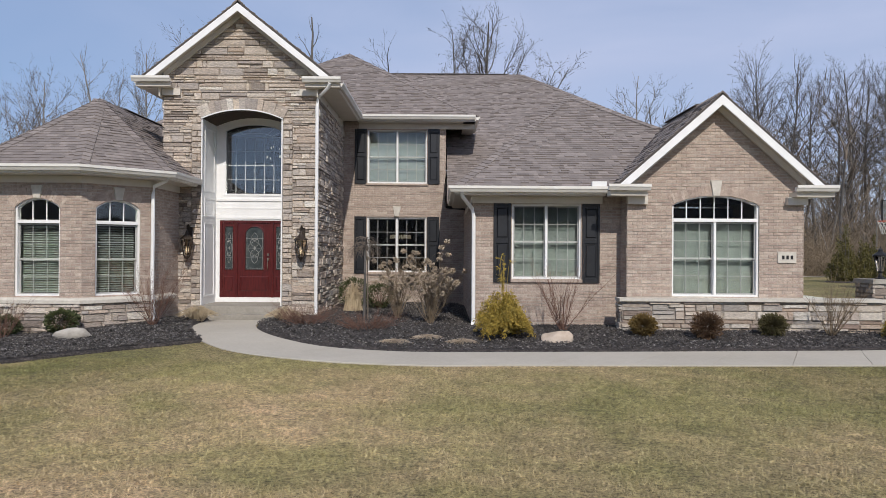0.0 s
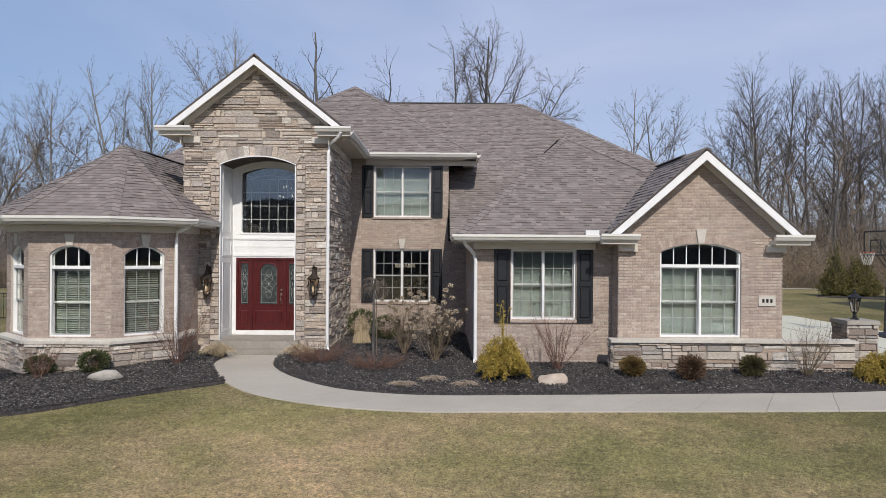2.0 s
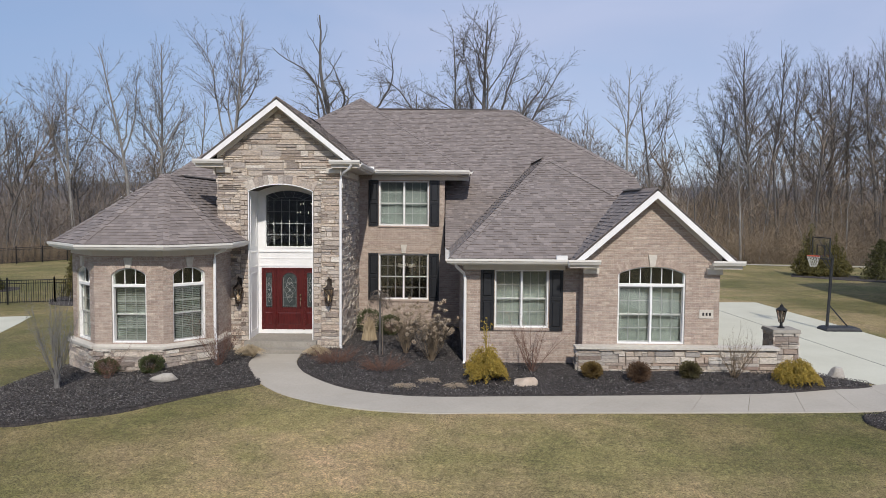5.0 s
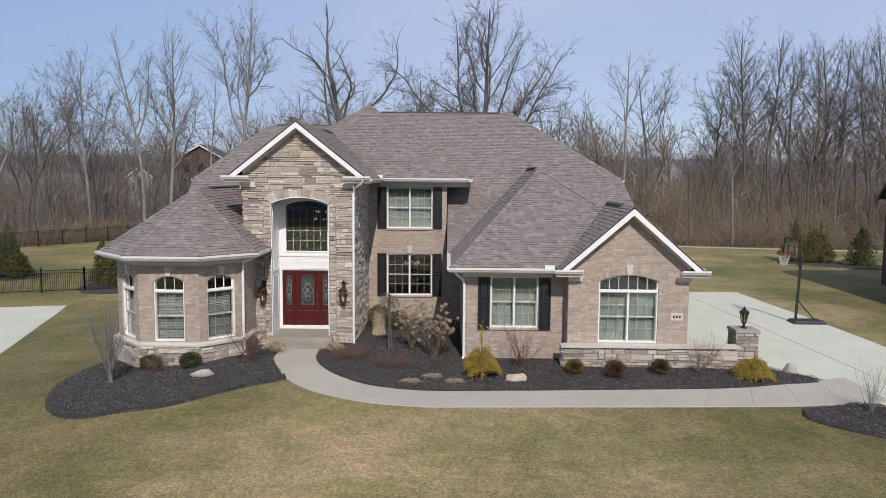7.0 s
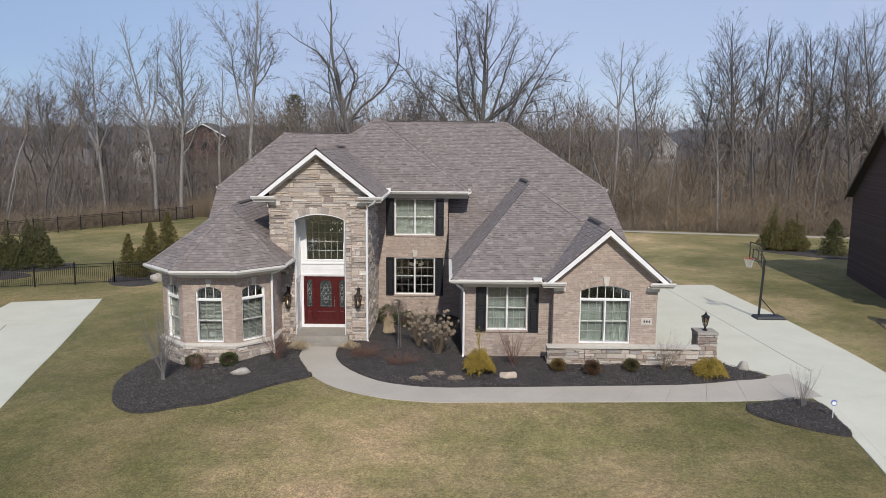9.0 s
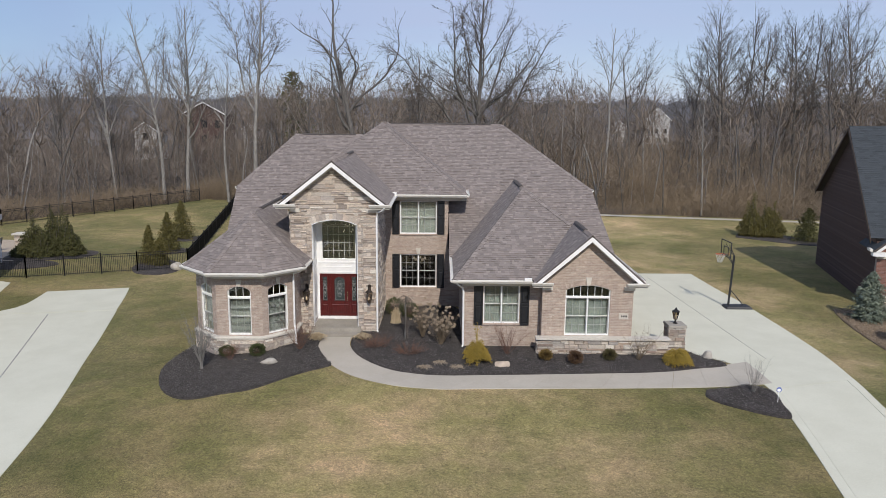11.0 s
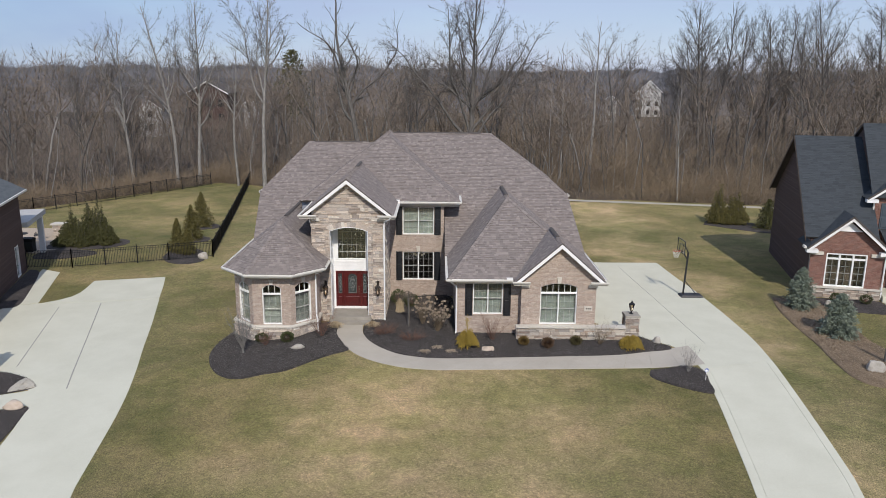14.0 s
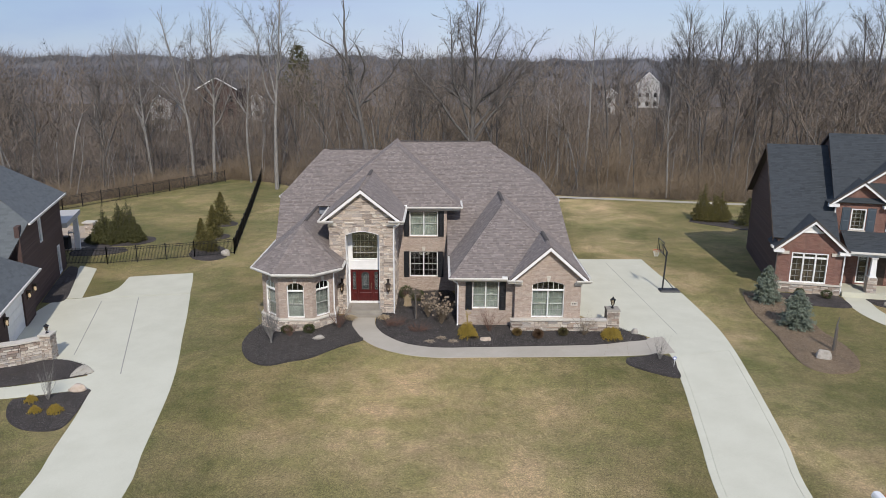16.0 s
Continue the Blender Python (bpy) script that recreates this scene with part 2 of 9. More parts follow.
M["grass"] = mat("dormant_lawn", [(0.217, 0.168, 0.079), (0.443, 0.320, 0.176), (0.754, 0.537, 0.335)], 34, 0.95, 1.0, 140, detail=4, mid=((9.0, [(0.246, 0.191, 0.088), (0.697, 0.498, 0.300)], 0.45), (1.7, [(0.294, 0.248, 0.105), (0.650, 0.457, 0.264)], 0.38)), big=0.085, big_cols=[(0.237, 0.227, 0.098), (0.448, 0.348, 0.193), (0.754, 0.538, 0.335)], big_mix=0.52, bdist=0.035, tints=((0.5, (0.70, 0.80, 0.62), (1.0, 1.0, 1.0)), (0.17, (0.82, 0.835, 0.735), (0.975, 0.955, 0.925))), zones=((-40, 0.85), (-20, 1.1), (-17.2, 0.5), (-9, 0.95), (-4, 0.2), (4, 0.0), (7, 0.65), (10.5, 1.1), (14.5, 0.1), (16.5, 0.4), (19, 0.95), (32, 0.9)), zone_col=(0.55, 0.59, 0.47), speck=((30.0, 0.5, 1.55), (13.0, 0.78, 1.25), (7.0, 0.86, 1.17), (1.6, 0.93, 1.08)))
M["blade"] = mat("grass_blade", [(0.260, 0.248, 0.114), (0.786, 0.574, 0.368)], 1.7, 0.85, rand="island", rand_cols=[(0.262, 0.250, 0.118), (0.770, 0.585, 0.395), (0.471, 0.380, 0.215), (0.900, 0.700, 0.510)], rand_mix=0.55, detail=4, big=0.085, big_cols=[(0.237, 0.240, 0.108), (0.503, 0.394, 0.221), (0.847, 0.608, 0.391)], big_mix=0.4, tints=((0.5, (0.70, 0.80, 0.62), (1.0, 1.0, 1.0)), (0.17, (0.82, 0.835, 0.735), (0.975, 0.955, 0.925))), zones=((-40, 0.85), (-20, 1.1), (-17.2, 0.5), (-9, 0.95), (-4, 0.2), (4, 0.0), (7, 0.65), (10.5, 1.1), (14.5, 0.1), (16.5, 0.4), (19, 0.95), (32, 0.9)), zone_col=(0.55, 0.59, 0.47), speck=((13.0, 0.78, 1.25), (7.0, 0.86, 1.17), (1.6, 0.93, 1.08)))
M["litter"] = mat("leaf_litter", [(0.050, 0.038, 0.028), (0.115, 0.088, 0.063)], 1.5, 0.95, 1.0, 8, big=0.12, big_cols=[(0.070, 0.055, 0.038), (0.130, 0.100, 0.071)], big_mix=0.5, bdist=0.1)
M["gravel"] = mat("pale_gravel", [(0.36, 0.33, 0.27), (0.52, 0.49, 0.42)], 20, 0.9, 0.8, 60)
M["paver"] = mat("tan_paver", [(0.36, 0.29, 0.22), (0.48, 0.40, 0.31)], 9, 0.9, 0.5, 40)
M["bark"] = mat("grey_bark", [(0.066, 0.060, 0.055), (0.175, 0.164, 0.153)], 3, 0.95, 0.8, 18, stretch=(3, 3, 0.6), bdist=0.05)
M["palebark"] = mat("pale_bark", [(0.150, 0.142, 0.130), (0.345, 0.330, 0.308)], 3, 0.95, 0.8, 18, stretch=(3, 3, 0.6), bdist=0.05)
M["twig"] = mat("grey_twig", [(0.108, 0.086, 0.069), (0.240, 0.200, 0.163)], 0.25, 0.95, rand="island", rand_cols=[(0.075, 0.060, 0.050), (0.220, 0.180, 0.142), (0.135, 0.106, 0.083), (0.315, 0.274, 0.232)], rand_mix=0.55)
M["crowntwig"] = mat("dark_crown_twig", [(0.060, 0.052, 0.046), (0.150, 0.132, 0.116)], 0.6, 0.95, rand="island", rand_cols=[(0.048, 0.042, 0.038), (0.140, 0.122, 0.106), (0.085, 0.073, 0.063)], rand_mix=0.55)
M["brush"] = mat("brown_brush", [(0.140, 0.105, 0.070), (0.290, 0.225, 0.153)], 0.35, 0.95, rand="island", rand_cols=[(0.110, 0.083, 0.057), (0.320, 0.252, 0.176), (0.205, 0.157, 0.106)], rand_mix=0.5, big=0.06, big_cols=[(0.155, 0.126, 0.096), (0.285, 0.212, 0.128)], big_mix=0.35)
M["redtwig"] = mat("red_brown_twig", [(0.12, 0.06, 0.045), (0.21, 0.12, 0.085)], 3, 0.95, rand="island", rand_cols=[(0.11, 0.05, 0.04), (0.22, 0.13, 0.09), (0.16, 0.10, 0.075)], rand_mix=0.6)
M["tan"] = mat("dry_grass", [(0.38, 0.29, 0.18), (0.56, 0.46, 0.31)], 3, 0.9, rand="island", rand_cols=[(0.34, 0.26, 0.16), (0.58, 0.48, 0.33), (0.46, 0.37, 0.24)], rand_mix=0.6)
M["head"] = mat("dry_flower", [(0.289, 0.223, 0.156), (0.425, 0.344, 0.254)], 8, 0.9, rand="island", rand_cols=[(0.255, 0.193, 0.135), (0.468, 0.395, 0.303), (0.357, 0.286, 0.205)], rand_mix=0.6)
M["gold"] = mat("gold_foliage", [(0.24, 0.165, 0.025), (0.42, 0.29, 0.045)], 6, 0.8, rand="island", rand_cols=[(0.13, 0.105, 0.022), (0.46, 0.32, 0.05), (0.32, 0.22, 0.035), (0.20, 0.17, 0.035), (0.50, 0.39, 0.09)], rand_mix=0.65)
M["green"] = mat("box_leaf", [(0.035, 0.05, 0.016), (0.075, 0.09, 0.03)], 8, 0.7, rand="island", rand_cols=[(0.03, 0.045, 0.015), (0.085, 0.095, 0.03), (0.05, 0.06, 0.022)], rand_mix=0.6)
M["olive"] = mat("olive_foliage", [(0.060, 0.052, 0.020), (0.115, 0.098, 0.038)], 8, 0.85, rand="island", rand_cols=[(0.045, 0.040, 0.016), (0.130, 0.110, 0.044), (0.080, 0.070, 0.028)], rand_mix=0.65)
M["russet"] = mat("russet_foliage", [(0.070, 0.040, 0.022), (0.135, 0.078, 0.042)], 8, 0.85, rand="island", rand_cols=[(0.055, 0.032, 0.018), (0.150, 0.088, 0.046), (0.095, 0.056, 0.030)], rand_mix=0.65)
M["amber"] = mat("amber_foliage", [(0.110, 0.072, 0.022), (0.200, 0.132, 0.040)], 8, 0.85, rand="island", rand_cols=[(0.080, 0.055, 0.018), (0.230, 0.150, 0.045), (0.140, 0.092, 0.030)], rand_mix=0.65)
M["conifer"] = mat("conifer_needle", [(0.040, 0.046, 0.013), (0.086, 0.089, 0.025)], 4, 0.8, rand="island", rand_cols=[(0.029, 0.036, 0.011), (0.101, 0.092, 0.025), (0.057, 0.061, 0.016)], rand_mix=0.65)
M["arbor"] = mat("arborvitae_leaf", [(0.075, 0.072, 0.020), (0.150, 0.130, 0.036)], 3, 0.8, rand="island", rand_cols=[(0.045, 0.050, 0.015), (0.175, 0.140, 0.036), (0.095, 0.090, 0.024)], rand_mix=0.65)
M["spruce"] = mat("blue_spruce", [(0.111, 0.143, 0.109), (0.221, 0.259, 0.195)], 4, 0.8, rand="island", rand_cols=[(0.083, 0.107, 0.081), (0.276, 0.314, 0.240), (0.155, 0.188, 0.140)], rand_mix=0.65)
M["rock"] = mat("boulder", [(0.31, 0.285, 0.245), (0.50, 0.465, 0.41)], 5, 0.9, 0.8, 22, bdist=0.03)
M["tanrock"] = mat("tan_boulder", [(0.44, 0.35, 0.27), (0.60, 0.51, 0.42)], 5, 0.9, 0.8, 22, bdist=0.03)
M["found"] = mat("foundation", [(0.48, 0.47, 0.45), (0.60, 0.59, 0.57)], 6, 0.9, 0.2, 60)
M["blue"] = mat("blue_sign", [(0.10, 0.14, 0.40), (0.13, 0.18, 0.46)], 3, 0.4)
M["greysiding"] = mat("grey_siding", [(0.42, 0.41, 0.39), (0.50, 0.49, 0.47)], 2, 0.7, 0.1, 10)
M["slate_shutter"] = mat("slate_paint", [(0.05, 0.07, 0.09), (0.065, 0.085, 0.105)], 2, 0.5)
# far woods: a little distance haze is mixed into the colour
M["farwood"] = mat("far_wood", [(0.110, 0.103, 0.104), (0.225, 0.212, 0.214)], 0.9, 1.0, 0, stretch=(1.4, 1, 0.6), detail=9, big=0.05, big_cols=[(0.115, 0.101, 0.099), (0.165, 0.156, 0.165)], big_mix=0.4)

# farthest woods: aerial haze painted in as a paler, bluer base colour
M["haze"] = mat("haze_tinted_far_wood", [(0.130, 0.132, 0.146), (0.215, 0.218, 0.242)], 0.5, 1.0, 0, stretch=(1.2, 1, 0.5), detail=9, big=0.03, big_cols=[(0.138, 0.138, 0.150), (0.200, 0.204, 0.228)], big_mix=0.4)
# foyer wall colour kept dark so the tall window reads unlit
M["foyer"] = mat("foyer_wall_painted_dim", [(0.055, 0.06, 0.062), (0.085, 0.09, 0.092)], 2, 0.8)


def glass(name, tint, rough=0.02, ior=1.5):
    m = bpy.data.materials.new(name)
    m.use_nodes = True
    b = m.node_tree.nodes["Principled BSDF"]
    b.inputs["Base Color"].default_value, b.inputs["Roughness"].default_value = (*tint, 1), rough
    b.inputs["Transmission Weight"].default_value, b.inputs["IOR"].default_value = 1.0, ior
    return m


def glow(name, colour, power):
    m = bpy.data.materials.new(name)
    m.use_nodes = True
    b = m.node_tree.nodes["Principled BSDF"]
    b.inputs["Emission Color"].default_value, b.inputs["Emission Strength"].default_value = (*colour, 1), power
    return m


M["pane"] = glass("window_glass", (0.86, 0.92, 0.90), 0.02, 1.62)
M["lead"] = mat("leaded_glass", [(0.02, 0.026, 0.027), (0.085, 0.10, 0.10)], 9, 0.12, 0.25, 40, bdist=0.01)
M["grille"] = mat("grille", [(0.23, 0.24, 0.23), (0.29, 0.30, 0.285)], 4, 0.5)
M["lampglass"] = glass("lamp_glass", (0.80, 0.68, 0.52), 0.18)
M["bulb"] = glow("lit_bulb", (1.0, 0.75, 0.48), 0.5)
M["candle"] = glow("lit_candle_bulb", (1.0, 0.86, 0.66), 0.9)
M["shadecloth"] = glow("warm_lampshade", (1.0, 0.75, 0.5), 0.14)
M["twinpane"] = glass("double_glazing", (0.86, 0.92, 0.92), 0.02, 1.95)

# ---- mesh tools ----
rng = random.Random(7)


class Geo:
    """Gathers vertices and faces of one mesh."""
    def __init__(self):
        self.v, self.f = [], []

    def add(self, verts, faces):
        k = len(self.v)
        self.v.extend(tuple(p) for p in verts)
        self.f.extend(tuple(i + k for i in q) for q in faces)
        return self

    def hexa(self, p):
        """Eight corners: four of the back (counter-clockwise from outside), four of the front."""
        return self.add(p, [(4, 5, 6, 7), (0, 3, 2, 1), (0, 1, 5, 4), (1, 2, 6, 5), (2, 3, 7, 6), (3, 0, 4, 7)])

    def box(self, x0, x1, y0, y1, z0, z1):
        return self.hexa([(x0, y1, z0), (x1, y1, z0), (x1, y1, z1), (x0, y1, z1), (x0, y0, z0), (x1, y0, z0), (x1, y0, z1), (x0, y0, z1)])

    def fbox(self, F, u0, u1, v0, v1, n0, n1, bev=0.0):
        b = bev
        return self.hexa([F(u0, v0, n0), F(u1, v0, n0), F(u1, v1, n0), F(u0, v1, n0), F(u0 + b, v0 + b, n1), F(u1 - b, v0 + b, n1), F(u1 - b, v1 - b, n1), F(u0 + b, v1 - b, n1)])

    def loft(self, rings, cap=True, closed=True):
        n, k = len(rings[0]), len(self.v)
        for r in rings:
            self.v.extend(tuple(p) for p in r)
        for i in range(len(rings) - 1):
            for j in range(n if closed else n - 1):
                a, b = k + i * n + j, k + i * n + (j + 1) % n
                self.f.append((a, b, b + n, a + n))
        if cap:
            self.f.append(tuple(k + j for j in reversed(range(n))))
            self.f.append(tuple(k + (len(rings) - 1) * n + j for j in range(n)))
        return self

    def tube(self, pts, radii, sides=8, cap=True):
        pts = [Vector(p) for p in pts]
        if not isinstance(radii, (list, tuple)):
            radii = [radii] * len(pts)
        rings = []
        for i, p in enumerate(pts):
            d = (pts[min(i + 1, len(pts) - 1)] - pts[max(i - 1, 0)]).normalized()
            a = d.cross((0, 0, 1)) if abs(d.z) < 0.95 else d.cross((1, 0, 0))
            a.normalize()
            b = d.cross(a)
            rings.append([p + radii[i] * (math.cos(t) * a + math.sin(t) * b) for t in (2 * math.pi * j / sides for j in range(sides))])
        return self.loft(rings, cap)

    def lathe(self, centre, profile, sides=16):
        c = Vector(centre)
        return self.loft([[c + Vector((r * math.cos(2 * math.pi * j / sides), r * math.sin(2 * math.pi * j / sides), z)) for j in range(sides)] for r, z in profile])

    def prism(self, pts, off):
        """A flat polygon (counter-clockwise from outside) with a back shifted by off."""
        n = len(pts)
        off = Vector(off)
        return self.add([*pts, *[Vector(p) + off for p in pts]], [tuple(range(n)), tuple(range(2 * n - 1, n - 1, -1)), *[(i, i + n, (i + 1) % n + n, (i + 1) % n) for i in range(n)]])

    def mesh(self, name):
        m = bpy.data.meshes.new(name)
        m.from_pydata(self.v, [], self.f)
        m.update()
        return m


def part(name, geo, material, parent=None, label="", smooth=False):
    me = geo.mesh(name) if isinstance(geo, Geo) else geo
    if not me.materials:
        me.materials.append(material)
    if smooth:
        me.polygons.foreach_set("use_smooth", [True] * len(me.polygons))
    ob = new(name, me)
    if parent:
        ob.parent = parent
    if label:
        ob["label"] = label
    return ob


def thing(name, label, category, group="", kind="", at=None):
    return tagged(new(name) if at is None else new(name), label, category, group, kind)


def Frame(o, u, v=(0, 0, 1)):
    """A wall's frame: u along it to the right as seen from outside, v up, n outwards."""
    o, u, v = Vector(o), Vector(u).normalized(), Vector(v).normalized()
    n = u.cross(v).normalized()
    def at(a, b, c=0.0):
        return o + a * u + b * v + c * n
    at.o, at.u, at.v, at.n = o, u, v, n
    at.m = Matrix(((u.x, v.x, n.x, o.x), (u.y, v.y, n.y, o.y), (u.z, v.z, n.z, o.z), (0, 0, 0, 1)))
    return at


def crossings(loops, v):
    us = []
    for lp in loops:
        for i in range(len(lp)):
            (ua, va), (ub, vb) = lp[i], lp[(i + 1) % len(lp)]
            if (va <= v) != (vb <= v):
                us.append(ua + (v - va) / (vb - va) * (ub - ua))
    us.sort()
    return us


def courses(loops, height, length, gap, r, var=0.0, vbase=None, heights=None, bond=0.5):
    """Rows of pieces inside a polygon with holes: (u0, u1 at the foot; u0, u1 at the top; v0, v1; whole)."""
    vs = [p[1] for lp in loops for p in lp]
    v, vmax, row, out = min(vs) if vbase is None else vbase, max(vs), 0, []
    while v < vmax - 0.004:
        h = height if heights is None else r.choice(heights)
        v0, v1 = v, min(v + h - gap, vmax)
        lo, hi = crossings(loops, v0 + 1e-4), crossings(loops, v1 - 1e-4)
        if len(lo) != len(hi):
            lo = hi = crossings(loops, (v0 + v1) / 2)
        for i in range(0, len(lo) - 1, 2):
            a0, b0, a1, b1 = lo[i], lo[i + 1], hi[i], hi[i + 1]
            am, bm_ = min(a0, a1), max(b0, b1)
            u = (math.floor(am / length) - 1) * length + (row % 2) * length * bond if not var else am - r.random() * length
            while u < bm_:
                w = length if not var else length * (1 + var * (r.random() * 2 - 1))
                s, e = u, u + w - gap
                q = (max(s, a0), min(e, b0), max(s, a1), min(e, b1))
                if q[1] - q[0] > 0.008 or q[3] - q[2] > 0.008:
                    q = (min(q[0], b0), max(q[1], a0), min(q[2], b1), max(q[3], a1))
                    if (q[1] > q[0] + 1e-3 or q[3] > q[2] + 1e-3):
                        out.append((*q, v0, v1, abs(q[0] - s) < 1e-5 and abs(q[1] - e) < 1e-5 and abs(q[2] - s) < 1e-5 and abs(q[3] - e) < 1e-5 and v1 > v0 + h - gap - 1e-4))
                u += w
        v += h
        row += 1
    return out


def unit_piece(name, material, bev, seed, rough=0.0):
    """A piece one by one by one with its front edges worn, to be scaled by its object."""
    r = random.Random(seed)
    j = lambda: r.uniform(-rough, rough)
    g = Geo()
    b = bev
    g.hexa([(0, 0, 0), (1, 0, 0), (1, 1, 0), (0, 1, 0), (b, b * 1.6, 1 + j()), (1 - b, b * 1.6, 1 + j()), (1 - b, 1 - b * 1.6, 1 + j()), (b, 1 - b * 1.6, 1 + j())])
    me = g.mesh(name)
    me.materials.append(material)
    return me


def cover(name, F, pieces, depth, key, parent, limit=0, jitter=0.0, bev=0.006, near=None, whole_only=True):
    """Lays pieces on a wall: up to limit of them objects of their own, the rest joined."""
    r = random.Random(len(pieces) + 3)
    single = []
    if limit:
        cand = [i for i, p in enumerate(pieces) if p[6] or not whole_only and min(p[1] - p[0], p[3] - p[2]) > 0.05 and abs(p[0] - p[2]) < 1e-3 and abs(p[1] - p[3]) < 1e-3]
        if near:
            cand = [i for i in cand if near(pieces[i])]
        single = cand[:limit]
    keep = set(single)
    g = Geo()
    for i, (a0, b0, a1, b1, v0, v1, _) in enumerate(pieces):
        if i in keep:
            continue
        d = depth + r.uniform(-jitter, jitter)
        c = min(bev, 0.2 * (b0 - a0), 0.2 * (b1 - a1)) if min(b0 - a0, b1 - a1) > 0.01 else 0.0
        c2 = min(bev, 0.2 * (v1 - v0))
        e = [d + r.uniform(-jitter, jitter) * 0.4 for _ in range(4)]
        g.hexa([F(a0, v0), F(b0, v0), F(b1, v1), F(a1, v1), F(a0 + c, v0 + c2, e[0]), F(b0 - c, v0 + c2, e[1]), F(b1 - c, v1 - c2, e[2]), F(a1 + c, v1 - c2, e[3])])
    if g.v:
        tagged(part(name + "work", g, M[key + "_island"], parent), kind="stuff")
    if single:
        meshes = [unit_piece(name, M[key + "_object"], 0.03 if bev < 0.008 else 0.06, k, 0.0 if jitter < 0.006 else 0.25) for k in range(5)]
        for i in single:
            a0, b0, _, _, v0, v1, _ = pieces[i]
            ob = new(name, meshes[r.randrange(5)])
            ob.parent = parent
            ob.matrix_local = F.m @ Matrix.Translation((a0, v0, 0)) @ Matrix.Diagonal((b0 - a0, v1 - v0, depth + r.uniform(-jitter, jitter), 1))


def arch(u0, u1, v0, v1, rise=0.0, n=12):
    """An opening's outline; v1 is the springing, the crown lies rise above."""
    if not rise:
        return [(u0, v0), (u1, v0), (u1, v1), (u0, v1)]
    w = (u1 - u0) / 2
    R = (w * w + rise * rise) / (2 * rise)
    c, a = (u0 + u1) / 2, math.asin(min(1, w / ((w * w + rise * rise) / (2 * rise))))
    return [(u0, v0), (u1, v0)] + [(c + R * math.sin(a - 2 * a * i / n), v1 + rise - R + R * math.cos(a - 2 * a * i / n)) for i in range(n + 1)]


def slab_with_holes(F, outer, holes, n0, n1):
    """A wall of real thickness, its openings cut through."""
    bm = bmesh.new()
    for lp in (outer, *holes):
        vs = [bm.verts.new(F(u, v, n1)) for u, v in lp]
        for i in range(len(vs)):
            bm.edges.new((vs[i], vs[(i + 1) % len(vs)]))
    bmesh.ops.triangle_fill(bm, use_beauty=True, edges=bm.edges[:], normal=F.n)
    ex = bmesh.ops.extrude_face_region(bm, geom=bm.faces[:])
    bmesh.ops.translate(bm, verts=[e for e in ex["geom"] if isinstance(e, bmesh.types.BMVert)], vec=F.n * (n0 - n1))
    bmesh.ops.recalc_face_normals(bm, faces=bm.faces[:])
    me = bpy.data.meshes.new("wall")
    bm.to_mesh(me)
    bm.free()
    return me


def sweep(path, profile, name, material, parent, label="", up=(0, 0, 1), closed=False):
    """A profile of (out, up) swept along a level path, mitred; out lies to the right of the way."""
    pts = [Vector(p) for p in path]
    rings = []
    for i, p in enumerate(pts):
        d0 = (p - pts[i - 1]).normalized() if i else (pts[1] - p).normalized()
        d1 = (pts[i + 1] - p).normalized() if i < len(pts) - 1 else d0
        n0, n1 = d0.cross(up).normalized(), d1.cross(up).normalized()
        m = (n0 + n1).normalized()
        k = 1 / max(0.3, m.dot(n0))
        rings.append([p + m * (o * k) + Vector(up) * z for o, z in profile])
    return part(name, Geo().loft(rings), material, parent, label)


GUTTER = [(0, 0), (0.075, 0), (0.105, 0.05), (0.125, 0.07), (0.125, 0.125), (0.112, 0.125), (0.112, 0.085), (0.0, 0.08)]


def quads_mesh(name, v, quads, material):
    """A mesh from arrays, fast."""
    me = bpy.data.meshes.new(name)
    n, k = len(v), quads.shape[1]
    me.vertices.add(n)
    me.vertices.foreach_set("co", np.ascontiguousarray(v, dtype=np.float32).ravel())
    me.loops.add(quads.size)
    me.loops.foreach_set("vertex_index", np.ascontiguousarray(quads, dtype=np.int32).ravel())
    me.polygons.add(len(quads))
    me.polygons.foreach_set("loop_start", np.arange(0, quads.size, k, dtype=np.int32))
    me.polygons.foreach_set("loop_total", np.full(len(quads), k, dtype=np.int32))
    me.update(calc_edges=True)
    me.materials.append(material)
    return me


def sticks(name, a, b, ra, rb, material, sides=3):
    """Many tapered sticks from points a to b in one mesh."""
    a, b, ra, rb = (np.asarray(q, dtype=np.float64) for q in (a, b, ra, rb))
    d = b - a
    d /= np.maximum(np.linalg.norm(d, axis=1, keepdims=True), 1e-9)
    ref = np.where(np.abs(d[:, 2:3]) < 0.9, np.array([[0, 0, 1.0]]), np.array([[1.0, 0, 0]]))
    s = np.cross(d, ref)
    s /= np.linalg.norm(s, axis=1, keepdims=True)
    t = np.cross(d, s)
    n = len(a)
    v = np.empty((n, 2 * sides, 3))
    for j in range(sides):
        q = 2 * math.pi * j / sides
        o = math.cos(q) * s + math.sin(q) * t
        v[:, j], v[:, sides + j] = a + o * ra[:, None], b + o * rb[:, None]
    base = (np.arange(n) * 2 * sides)[:, None]
    f = np.concatenate([(base + np.array([[j, (j + 1) % sides, sides + (j + 1) % sides, sides + j]]))[:, None] for j in range(sides)], axis=1).reshape(-1, 4)
    return quads_mesh(name, v.reshape(-1, 3), f, material)


